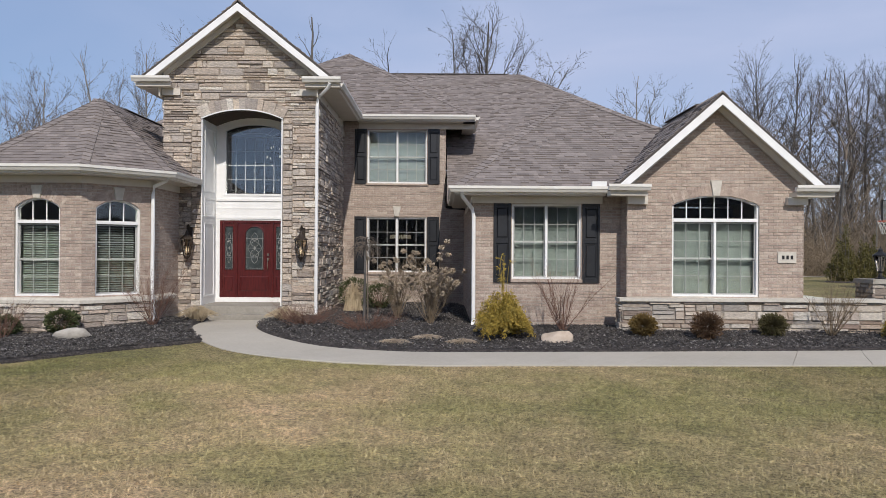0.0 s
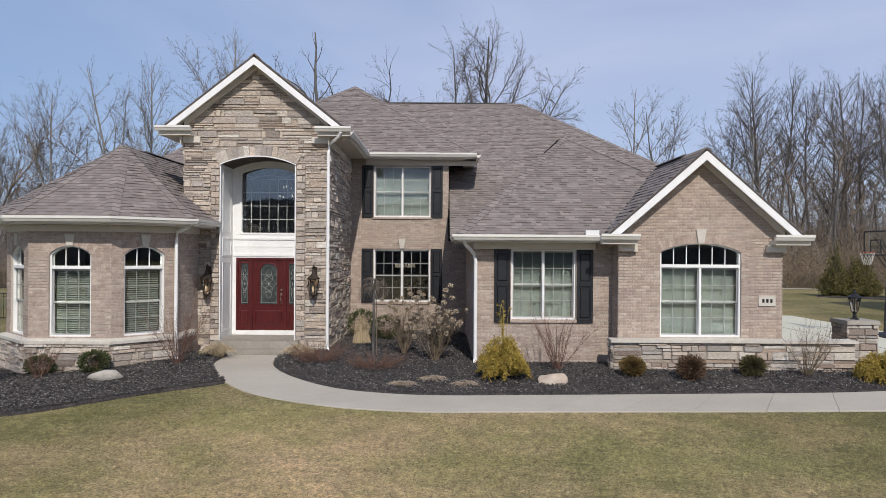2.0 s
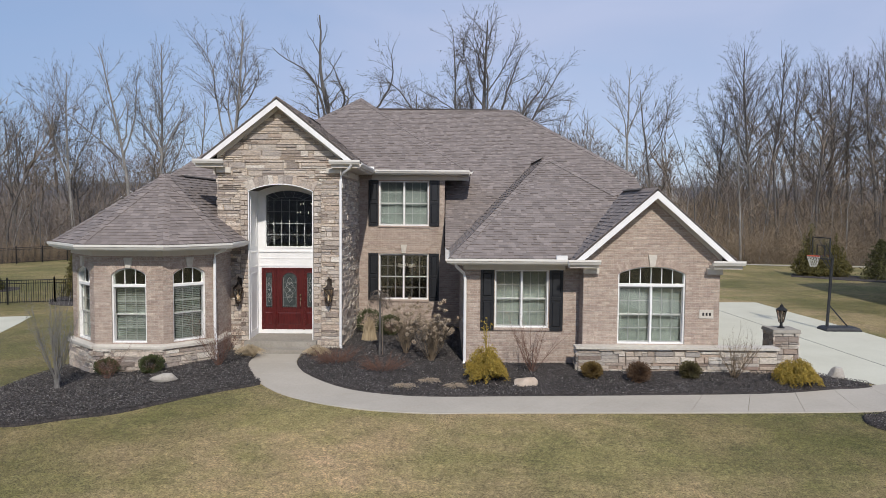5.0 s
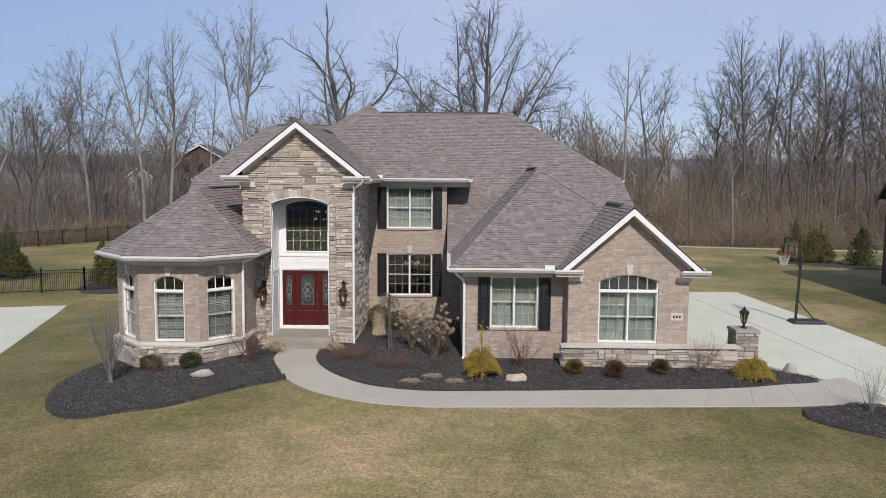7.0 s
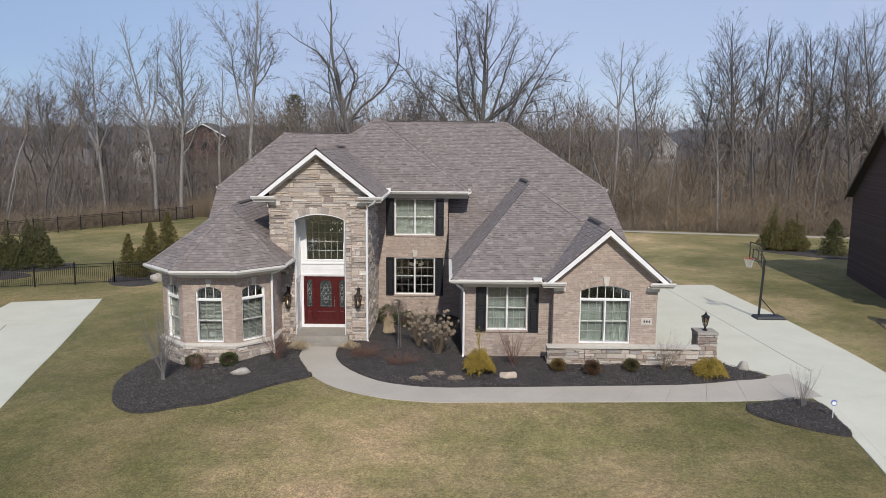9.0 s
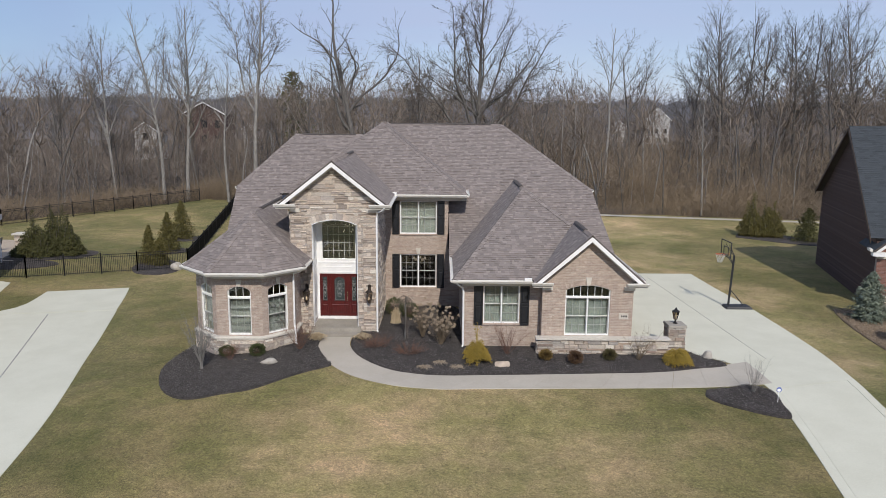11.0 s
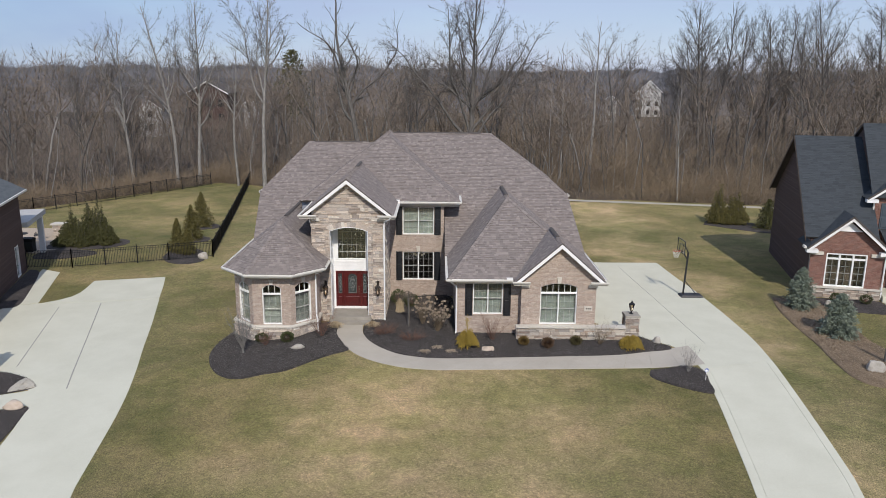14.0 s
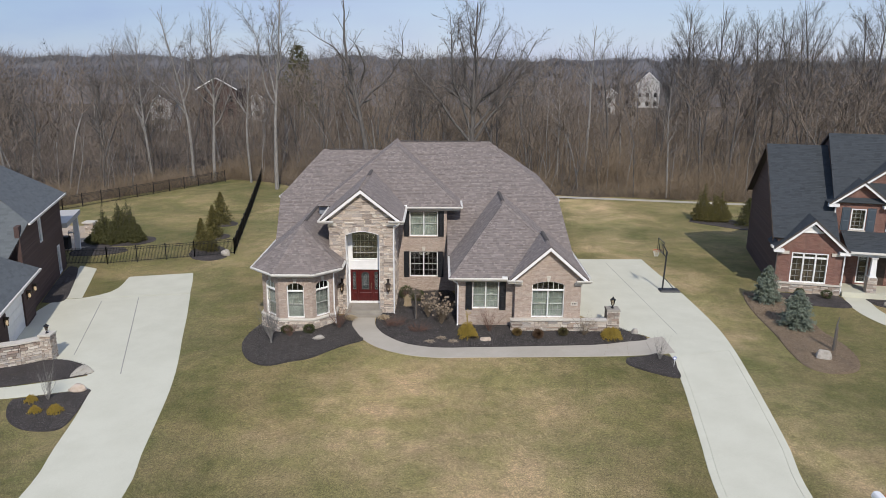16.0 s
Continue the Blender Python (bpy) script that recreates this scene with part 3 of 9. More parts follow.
def ribbons(name, a, b, ra, rb, material, seed=1):
    """Many thin branches far off, each one tapered strip from a to b."""
    a, b, ra, rb = (np.asarray(q, dtype=np.float64) for q in (a, b, ra, rb))
    s = np.cross(b - a, np.random.RandomState(seed).normal(size=a.shape))
    s /= np.maximum(np.linalg.norm(s, axis=1, keepdims=True), 1e-9)
    return quads_mesh(name, np.stack([a - s * ra[:, None], a + s * ra[:, None], b + s * rb[:, None], b - s * rb[:, None]], 1).reshape(-1, 3), np.arange(len(a) * 4).reshape(-1, 4), material)


def slivers(name, a, b, ra, material, seed=1):
    """Many hair-thin twigs, each one tapering sliver from a to b."""
    a, b, ra = (np.asarray(q, dtype=np.float64) for q in (a, b, ra))
    d = b - a
    s = np.cross(d, np.random.RandomState(seed).normal(size=d.shape))
    s *= ra[:, None] / np.maximum(np.linalg.norm(s, axis=1, keepdims=True), 1e-9)
    return quads_mesh(name, np.stack([a - s, a + s, b], 1).reshape(-1, 3), np.arange(len(a) * 3).reshape(-1, 3), material)


def leaves(name, centres, size, material, seed=1, flat=0.0, up=0.0, aspect=0.5):
    """Many small rhombic leaves."""
    r = np.random.RandomState(seed)
    c = np.asarray(centres, dtype=np.float64)
    n = len(c)
    d = r.normal(size=(n, 3))
    d[:, 2] = d[:, 2] * (1 - flat) + up
    d /= np.linalg.norm(d, axis=1, keepdims=True)
    s = np.cross(d, r.normal(size=(n, 3)))
    s /= np.linalg.norm(s, axis=1, keepdims=True)
    L = (size * (0.6 + 0.8 * r.random_sample(n)))[:, None]
    v = np.stack([c - d * L / 2, c + s * L * aspect / 2, c + d * L / 2, c - s * L * aspect / 2], axis=1).reshape(-1, 3)
    f = (np.arange(n) * 4)[:, None] + np.arange(4)[None, :]
    return quads_mesh(name, v, f, material)


def smooth_step(a, b, x):
    u = min(1.0, max(0.0, (x - a) / (b - a)))
    return u * u * (3 - 2 * u)


def land(x, y):
    """Height of the ground."""
    z = -0.035 * max(0.0, 12 - max(y, -20.0))
    z -= 0.57 * smooth_step(-6, -19, x)
    z += 0.13 * smooth_step(12.5, 15.2, y) * smooth_step(-9, -6, x) * smooth_step(11, 8.5, x)
    return z

# ---- the house ----
house = thing("house", "two-storey tan brick house with stone entry tower and brown shingle roof", "house")
X, Y, Z = Vector((1, 0, 0)), Vector((0, 1, 0)), Vector((0, 0, 1))


def wall(name, F, outer, holes, key="brick", limit=0, backing="mortar", base=0.0, near=None, thick=0.25, stone_holes=None):
    w = part(name, slab_with_holes(F, outer, holes, -thick, 0.0), M[backing], house)
    r = random.Random(len(outer) * 7 + len(holes) + int(abs(F.o.x * 10)))
    if key == "brick":
        cover("brick", F, courses([outer, *holes], 0.0677, 0.203, 0.010, r, vbase=base), 0.009, "brick", w, limit, 0.003, 0.003, near)
    else:
        rows = []
        for q in courses([outer, *(stone_holes or holes)], 0.11, 0.42 if key == "stone" else 0.42, 0.004, r, var=0.8, vbase=base, heights=(0.06, 0.075, 0.09, 0.11, 0.14, 0.18)):
            h = q[5] - q[4]
            if h > 0.10 and r.random() < 0.45 and q[1] - q[0] > 0.06:  # two thin stones laid one on the other
                k = r.choice((0.4, 0.5, 0.6))
                m0, m1 = q[0] + (q[2] - q[0]) * k, q[1] + (q[3] - q[1]) * k
                if r.random() < 0.5 and m1 - m0 > 0.3:
                    c = m0 + (m1 - m0) * r.uniform(0.35, 0.65)
                    rows += [(q[0], c - 0.002, m0, c - 0.002, q[4], q[4] + h * k - 0.003, False), (c + 0.002, q[1], c + 0.002, m1, q[4], q[4] + h * k - 0.003, False)]
                else:
                    rows.append((q[0], q[1], m0, m1, q[4], q[4] + h * k - 0.003, False))
                rows.append((m0, m1, q[2], q[3], q[4] + h * k + 0.003, q[5], False))
            else:
                rows.append(q)
        cover("stone", F, rows, 0.04, key, w, limit, 0.024, 0.012, near, whole_only=False)
    return w


def arch_bricks(F, parent, u0, u1, v1, rise, key="brick", h=0.2, w=0.07, d=0.010, name="voussoir"):
    hw = (u1 - u0) / 2
    R = (hw * hw + rise * rise) / (2 * rise)
    c, a = (u0 + u1) / 2, math.asin(hw / R)
    n = max(5, round(2 * a * (R + h / 2) / w))
    g = Geo()
    r = random.Random(5)
    for i in range(n):
        t0, t1 = -a + 2 * a * i / n + 0.004 / R, -a + 2 * a * (i + 1) / n - 0.004 / R
        q = [(t0, R), (t1, R), (t1, R + h), (t0, R + h)]
        p = [(c + rr * math.sin(t), v1 + rise - R + rr * math.cos(t)) for t, rr in q]
        e = d + r.uniform(0, 0.004 if key == "brick" else 0.03)
        part(name, Geo().hexa([F(*x, -0.02) for x in p] + [F(*x, e) for x in p]), M[key + "_object"], parent)


def keystone(F, parent, c, v0, v1):
    g = Geo()
    g.hexa([F(c - 0.075, v0, 0), F(c + 0.075, v0, 0), F(c + 0.125, v1, 0), F(c - 0.125, v1, 0), F(c - 0.065, v0 + 0.01, 0.05), F(c + 0.065, v0 + 0.01, 0.05), F(c + 0.115, v1 - 0.01, 0.05), F(c - 0.115, v1 - 0.01, 0.05)])
    part("keystone", g, M["limestone"], parent, "pale cast-stone keystone")


def window(name, F, u0, u1, v0, v1, units=2, rise=0.0, transom=None, inset=0.09, dress="shade", cols=3, label="", sill=True, rows=2, fan=3):
    """A window set back in its opening: frame, sashes, muntins, panes, sill, and what hangs behind."""
    w = new(name)
    w.parent = house
    w["label"] = label or "white double-hung window with muntins"
    d, fw = -inset, 0.038
    fr = Geo()
    top = v1 if transom is None else transom
    fr.fbox(F, u0, u0 + fw, v0, v1, d - 0.08, d + 0.05), fr.fbox(F, u1 - fw, u1, v0, v1, d - 0.08, d + 0.05)
    fr.fbox(F, u0 + fw, u1 - fw, v0, v0 + fw, d - 0.08, d + 0.05)
    if rise:
        out, inn = arch(u0, u1, v0, v1, rise)[2:], arch(u0 + fw, u1 - fw, v0, v1 - 0.01, rise - fw * 0.6)[2:]
        for i in range(len(out) - 1):
            a, b, c, e = inn[i], out[i], out[i + 1], inn[i + 1]
            fr.hexa([F(*q, d - 0.08) for q in (a, b, c, e)] + [F(*q, d + 0.05) for q in (a, b, c, e)])
    else:
        fr.fbox(F, u0 + fw, u1 - fw, v1 - fw, v1, d - 0.08, d + 0.05)
    if transom is not None:
        fr.fbox(F, u0 + fw, u1 - fw, transom - 0.035, transom + 0.035, d - 0.08, d + 0.06)
    step = (u1 - u0 - fw) / units
    for k in range(1, units):
        fr.fbox(F, u0 + k * step - 0.005, u0 + k * step + fw + 0.005, v0 + fw, top - 0.045 if transom is not None else v1 - fw, d - 0.08, d + 0.055)
    part("window_frame", fr, M["white"], w, "white painted frame")
    vt = top - (0.045 if transom is not None else fw)
    for k in range(units):
        a, b = u0 + fw + k * step, u0 + k * step + step
        mid = (v0 + fw + vt) / 2
        for lo, hi, n in ((v0 + fw, mid + 0.02, d - 0.035), (mid - 0.02, vt, d - 0.005)):
            sash, s = Geo(), 0.028
            sash.fbox(F, a, b, lo, lo + s, n - 0.03, n), sash.fbox(F, a, b, hi - s, hi, n - 0.03, n)
            sash.fbox(F, a, a + s, lo + s, hi - s, n - 0.03, n), sash.fbox(F, b - s, b, lo + s, hi - s, n - 0.03, n)
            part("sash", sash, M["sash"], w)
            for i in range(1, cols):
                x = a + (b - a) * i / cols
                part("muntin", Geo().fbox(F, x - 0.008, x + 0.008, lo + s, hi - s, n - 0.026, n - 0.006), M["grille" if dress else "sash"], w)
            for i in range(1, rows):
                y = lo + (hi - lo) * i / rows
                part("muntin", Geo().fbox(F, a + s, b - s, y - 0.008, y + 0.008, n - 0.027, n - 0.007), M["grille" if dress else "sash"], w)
            pane = part("pane", Geo().fbox(F, a + s * 0.6, b - s * 0.6, lo + s * 0.6, hi - s * 0.6, n - 0.019, n - 0.013), M["pane"], w)
            pane.visible_shadow = False
        back = d - 0.16
        if dress == "shade":
            g = Geo()
            nn = 2
            for i in range(nn):
                x0, x1 = a + (b - a) * i / nn, a + (b - a) * (i + 1) / nn
                g.hexa([F(x0, v0 + fw, back - 0.02), F(x1, v0 + fw, back - 0.02), F(x1, vt, back - 0.02), F(x0, vt, back - 0.02), F(x0, v0 + fw, back), F(x1, v0 + fw, back), F(x1, vt, back), F(x0, vt, back)])
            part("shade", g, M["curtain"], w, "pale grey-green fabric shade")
        elif dress == "blind":
            g = Geo()
            y = v0 + fw + 0.02
            while y < vt - 0.02:
                g.hexa([F(a + 0.01, y, back - 0.02), F(b - 0.01, y, back - 0.02), F(b - 0.01, y + 0.004, back - 0.02), F(a + 0.01, y + 0.004, back - 0.02), F(a + 0.01, y - 0.028, back + 0.020), F(b - 0.01, y - 0.028, back + 0.020), F(b - 0.01, y - 0.024, back + 0.020), F(a + 0.01, y - 0.024, back + 0.020)])
                y += 0.05
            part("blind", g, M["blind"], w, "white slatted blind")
    if transom is not None:
        lp = arch(u0 + fw, u1 - fw, transom + 0.045, v1 - 0.01, rise - fw * 0.6)
        pane = part("pane", Geo().prism([F(*q, d - 0.013) for q in lp], F.n * -0.006), M["pane"], w)
        pane.visible_shadow = False
        for i in range(1, fan):
            x = u0 + fw + (u1 - u0 - 2 * fw) * i / fan
            c = (u0 + u1) / 2
            yy = v1 + rise - fw * 0.6 - 0.01 - rise * ((x - c) / ((u1 - u0) / 2)) ** 2
            part("muntin", Geo().fbox(F, x - 0.009, x + 0.009, transom + 0.03, yy, d - 0.03, d + 0.002), M["white"], w)
    if sill:
        part("sill", Geo().fbox(F, u0 - 0.05, u1 + 0.05, v0 - 0.07, v0 + 0.0, -0.12, 0.05, 0.006), M["limestone"] if rise else M["brick_island"], w)
    return w


def shutter(F, u0, u1, v0, v1):
    s = new("shutter")
    s.parent = house
    s["label"] = "black raised-panel shutter"
    g, st = Geo(), 0.055
    g.fbox(F, u0, u0 + st, v0, v1, 0.012, 0.05, 0.004), g.fbox(F, u1 - st, u1, v0, v1, 0.012, 0.05, 0.004)
    mid = v0 + (v1 - v0) * 0.52
    for lo, hi in ((v0, v0 + 0.09), (mid - 0.045, mid + 0.045), (v1 - 0.09, v1)):
        g.fbox(F, u0 + st, u1 - st, lo, hi, 0.012, 0.049, 0.003)
    part("shutter_frame", g, M["shutter"], s)
    for lo, hi in ((v0 + 0.09, mid - 0.045), (mid + 0.045, v1 - 0.09)):
        p = Geo().fbox(F, u0 + st, u1 - st, lo, hi, 0.010, 0.024)
        p.fbox(F, u0 + st + 0.02, u1 - st - 0.02, lo + 0.03, hi - 0.03, 0.024, 0.044, 0.02)
        part("panel", p, M["shutter"], s)


# plan: tower (stone), court wall, garage wing, garage gable, octagonal bay
FT = Frame((0, 17.85, 0), X)
FC = Frame((0, 22.4, 0), X)
FB = Frame((0, 15.85, 0), X)
FA = Frame((0, 15.3, 0), X)
TC, GC = -4.95, 5.70  # middles of the two gables
TX0, TX1 = -6.83, -3.10

# tower front with its tall arched opening
tower_top = [(TX0, 0.0), (TX1, 0.0), (TX1, 6.06), (TC, 7.52), (TX0, 6.06)]
op = arch(-5.90, -3.92, 0.0, 5.0, 0.22)
tw = wall("tower_wall", FT, tower_top, [op], "stone", 300, "darkmortar", near=lambda p: 0.3 < p[4] < 5.0, stone_holes=[[(-6.14, 0.0), (-3.68, 0.0), (-3.68, 5.0)] + arch(-5.90, -3.92, 0.0, 5.0, 0.22)[2:] + [(-6.14, 5.0)]])
for a in (-6.135, -3.915):  # squared stones up the sides of the opening
    cover("stone", FT, courses([[(a, 0.0), (a + 0.23, 0.0), (a + 0.23, 4.99), (a, 4.99)]], 0.1, 0.5, 0.008, random.Random(int(-a * 10)), var=0.0, heights=(0.10, 0.12, 0.15, 0.18)), 0.05, "stone", tw, 60, 0.008, 0.010, whole_only=False)
arch_bricks(FT, tw, -5.93, -3.89, 5.0, 0.22, "stone", 0.27, 0.15, 0.05, "arch_stone")
FTR = Frame((TX1, 17.85, 0), Y)
wall("tower_side_wall", FTR, [(0.012, 0), (4.55, 0), (4.55, 5.75), (0.012, 5.75)], [], "stone", 0, "darkmortar")
FTL = Frame((TX0, 22.4, 0), -Y)
wall("tower_side_wall", FTL, [(0, 2.0), (4.538, 2.0), (4.538, 5.75), (0, 5.75)], [], "stone", 0, "darkmortar")

# court wall, two storeys
c_holes = [arch(-2.33, -0.51, 1.13, 2.82), arch(-2.33, -0.51, 3.86, 5.50)]
cw = wall("court_wall", FC, [(-3.10, 0.0), (0.64, 0.0), (0.64, 3.05), (0.06, 3.05), (0.06, 5.75), (-3.10, 5.75)], c_holes, limit=120, near=lambda p: 3.1 < p[4] < 3.8)
wall("court_side_wall", Frame((0.06, 22.4, 0), Y), [(0.012, 3.1), (4, 3.1), (4, 5.75), (0.012, 5.75)], [])
wall("upper_left_wall", FC, [(-7.7, 2.5), (TX0, 2.5), (TX0, 5.75), (-7.7, 5.75)], [])
wall("upper_left_side_wall", Frame((-7.7, 28, 0), -Y), [(0, 2.5), (5.588, 2.5), (5.588, 5.75), (0, 5.75)], [])
window("window", FC, -2.33, -0.51, 1.13, 2.82, dress="", label="dark twin double-hung window with white muntins")
window("window", FC, -2.33, -0.51, 3.86, 5.50, label="twin double-hung window with pale shades")
for a, b in ((1.10, 2.84), (3.84, 5.52)):
    shutter(FC, -2.72, -2.35, a, b), shutter(FC, -0.49, -0.12, a, b)
keystone(FC, cw, -1.42, 2.84, 3.16)

# garage wing
bw = wall("wing_wall", FB, [(0.64, 0.0), (3.85, 0.0), (3.85, 3.0), (0.64, 3.0)], [arch(1.49, 2.99, 1.20, 2.83)], limit=300)
window("window", FB, 1.49, 2.99, 1.20, 2.83, label="twin double-hung window with pale shades")
shutter(FB, 1.09, 1.47, 1.13, 2.85), shutter(FB, 3.01, 3.39, 1.13, 2.85)
FBL = Frame((0.64, 22.4, 0), -Y)
wall("wing_side_wall", FBL, [(0, 0), (6.538, 0), (6.538, 3.0), (0, 3.0)], [])
aw = wall("gable_wall", FA, [(3.85, 0.0), (7.54, 0.0), (7.54, 3.28), (GC, 4.88), (3.85, 3.28)], [arch(4.79, 6.61, 0.88, 2.80, 0.20)], limit=300, near=lambda p: p[4] > 1.0)
arch_bricks(FA, aw, 4.76, 6.64, 2.80, 0.20)
window("window", FA, 4.79, 6.61, 0.88, 2.80, rise=0.20, transom=2.48, fan=6, label="arched twin window with transom and pale shades", sill=False)
keystone(FA, aw, GC, 2.98, 3.31)
wall("gable_return_wall", Frame((3.85, 15.85, 0), -Y), [(0, 0), (0.538, 0), (0.538, 3.0), (0, 3.0)], [])
wall("wing_right_wall", Frame((7.54, 15.3, 0), Y), [(0.012, 0), (20, 0), (20, 3.0), (0.012, 3.0)], [])

# octagonal bay
W = [Vector((-10.5, 28.0, 0)), Vector((-10.5, 16.30, 0)), Vector((-9.36, 15.2, 0)), Vector((-7.51, 15.2, 0)), Vector((-6.45, 16.25, 0)), Vector((-6.45, 17.85, 0))]
for i in range(5):
    L = (W[i + 1] - W[i]).length
    F = Frame(W[i], W[i + 1] - W[i])
    holes = []
    if i in (1, 2, 3):
        c = L / 2
        holes = [arch(c - 0.47, c + 0.47, 0.80, 2.66, 0.19)]
    bay = wall("bay_wall", F, [(0, -0.6), (L, -0.6), (L, 3.22), (0, 3.22)], holes, limit=300 if i == 2 else 180 if i == 3 else 0, base=-0.6 + 0.0, near=lambda p: p[4] > 0.8)
    if holes:
        arch_bricks(F, bay, c - 0.50, c + 0.50, 2.66, 0.19)
        window("window", F, c - 0.47, c + 0.47, 0.80, 2.66, units=1, rise=0.19, transom=2.36, dress="blind", sill=False, label="arched double-hung window with white slatted blind")
        keystone(F, bay, c, 2.84, 3.12)
# stone base of the bay and its cap
base_path = [Vector((p.x, p.y, 0)) for p in W[:5]] + [Vector((-6.45, 17.0, 0))]
for i in range(4):
    F0 = Frame(W[i], W[i + 1] - W[i])
    L = (W[i + 1] - W[i]).length
    bot = (-0.15, -0.15, 0.02, 0.05)[i]
    F = Frame(F0(0, 0, 0.09), F0.u)
    st = wall("bay_base", F, [(-0.037 if i else 0, bot), (L + 0.037, bot), (L + 0.037, 0.66), (-0.037 if i else 0, 0.66)], [], "stone", 90, "darkmortar", base=bot, thick=0.085)
    part("foundation", Geo().fbox(F0, 0, L, -0.9, bot, 0.003, 0.06), M["found"], house, "bare pale concrete foundation")
sweep(W[:5] + [Vector((-6.45, 17.3, 0))], [(0.0, 0.66), (0.16, 0.66), (0.16, 0.73), (0.13, 0.76), (0.0, 0.78)], "base_cap", M["limestone"], house)

# stone knee wall under the gable window, running on to the pier
FK = Frame((0, 14.98, 0), X)
kw = wall("knee_wall", FK, [(3.66, 0.02), (9.0, 0.02), (9.0, 0.80), (3.66, 0.80)], [], "palestone", 120, "darkmortar", base=0.02, thick=0.28)
FKL = Frame((3.66, 15.3, 0), -Y)
wall("knee_wall_return", FKL, [(0, 0.02), (0.318, 0.02), (0.318, 0.80), (0, 0.80)], [], "palestone", 10, "darkmortar", base=0.02, thick=0.1)
cap = Geo()
cap.box(3.60, 7.52, 14.88, 15.296, 0.80, 0.86), cap.box(7.53, 9.04, 14.88, 15.34, 0.80, 0.86)
part("wall_cap", cap, M["limestone"], house, "pale limestone cap")

# ---- roofs ----
def roof(name, pts, limit=0, key="shingle", deck="felt", parent=None, near=None, thick=0.10):
    """A roof plane: deck and its shingles. pts: left and right end of the eave first, then up and round."""
    pts = [Vector(p) for p in pts]
    u = (pts[1] - pts[0]).normalized()
    nrm = Vector((0, 0, 0))
    for i in range(len(pts)):
        nrm += pts[i].cross(pts[(i + 1) % len(pts)])
    nrm.normalize()
    F = Frame(pts[0], u, nrm.cross(u))
    ob = part(name, Geo().prism(pts, nrm * -thick), M[deck], parent or house)
    loop = [((p - pts[0]).dot(F.u), (p - pts[0]).dot(F.v)) for p in pts]
    r = random.Random(int(abs(pts[0].x * 100)) + len(pts))
    ps = courses([loop], 0.142, 0.17 if key == "shingle" else 0.34, 0.0, r, var=0.5)
    g = Geo()
    keep = set()
    if limit:
        keep = set([i for i, p in enumerate(ps) if abs(p[0] - p[2]) < 1e-4 and abs(p[1] - p[3]) < 1e-4 and p[1] - p[0] > 0.1][:limit])
    for i, (a0, b0, a1, b1, v0, v1, _) in enumerate(ps):
        if i in keep:
            continue
        t = r.choice((0.012, 0.016, 0.03) if key == "shingle" else (0.007, 0.009, 0.014))
        g.add([F(a0, v0, 0.001), F(b0, v0, 0.001), F(b0, v0, t), F(a0, v0, t), F(b1, v1 + 0.004, 0.005), F(a1, v1 + 0.004, 0.005)], [(0, 1, 2, 3), (3, 2, 4, 5), (0, 3, 5), (1, 4, 2)])
    if g.v:
        tagged(part("shingling", g, M[key + "_island"] if key == "shingle" else M[key], ob), kind="stuff")
    if keep:
        me = Geo().add([(0, 0, 0.001), (1, 0, 0.001), (1, 0, 0.018), (0, 0, 0.018), (1, 1, 0.005), (0, 1, 0.005)], [(0, 1, 2, 3), (3, 2, 4, 5), (0, 3, 5), (1, 4, 2)]).mesh("shingle")
        me.materials.append(M["shingle_object"])
        for i in sorted(keep):
            a0, b0, _, _, v0, v1, _ = ps[i]
            s = new("shingle", me)
            s.parent = ob
            s.matrix_local = F.m @ Matrix.Translation((a0, v0, 0)) @ Matrix.Diagonal((b0 - a0, v1 - v0 + 0.004, r.choice((0.8, 1.0, 1.3)), 1))
    return ob


def ridge_cap(a, b, n1, n2, parent=None, key="shingle_island"):
    """Cap shingles bent over a ridge or hip from a up to b, between planes that fall to n1 and n2."""
    a, b = Vector(a), Vector(b)
    d = (b - a).normalized()
    s1, s2 = Vector(n1).normalized(), Vector(n2).normalized()
    up = -(s1 + s2).normalized() if (s1 + s2).length > 0.1 else Z
    k = max(2, round((b - a).length / 0.2))
    g = Geo()
    for i in range(k):
        p, q = a + (b - a) * (i / k), a + (b - a) * min(1, (i + 1.25) / k)
        for s in (s1, s2):
            w = 0.165
            g.add([p + up * 0.045, p + s * w + up * 0.042, p + s * w + up * 0.012, p + up * 0.014, q + up * 0.022, q + s * w + up * 0.020], [(0, 1, 5, 4), (0, 3, 2, 1), (1, 2, 5)])
    tagged(part("ridge_cap", g, M[key], parent or house), kind="stuff")


def hip(a, b, e1, e2):
    """Cap a hip from its foot a to its head b; e1 and e2 are points on the two planes beside it."""
    a, b = Vector(a), Vector(b)
    d = (b - a).normalized()
    s = []
    for e in (e1, e2):
        w = Vector(e) - a
        s.append(w - d * w.dot(d))
    ridge_cap(a, b, s[0], s[1])


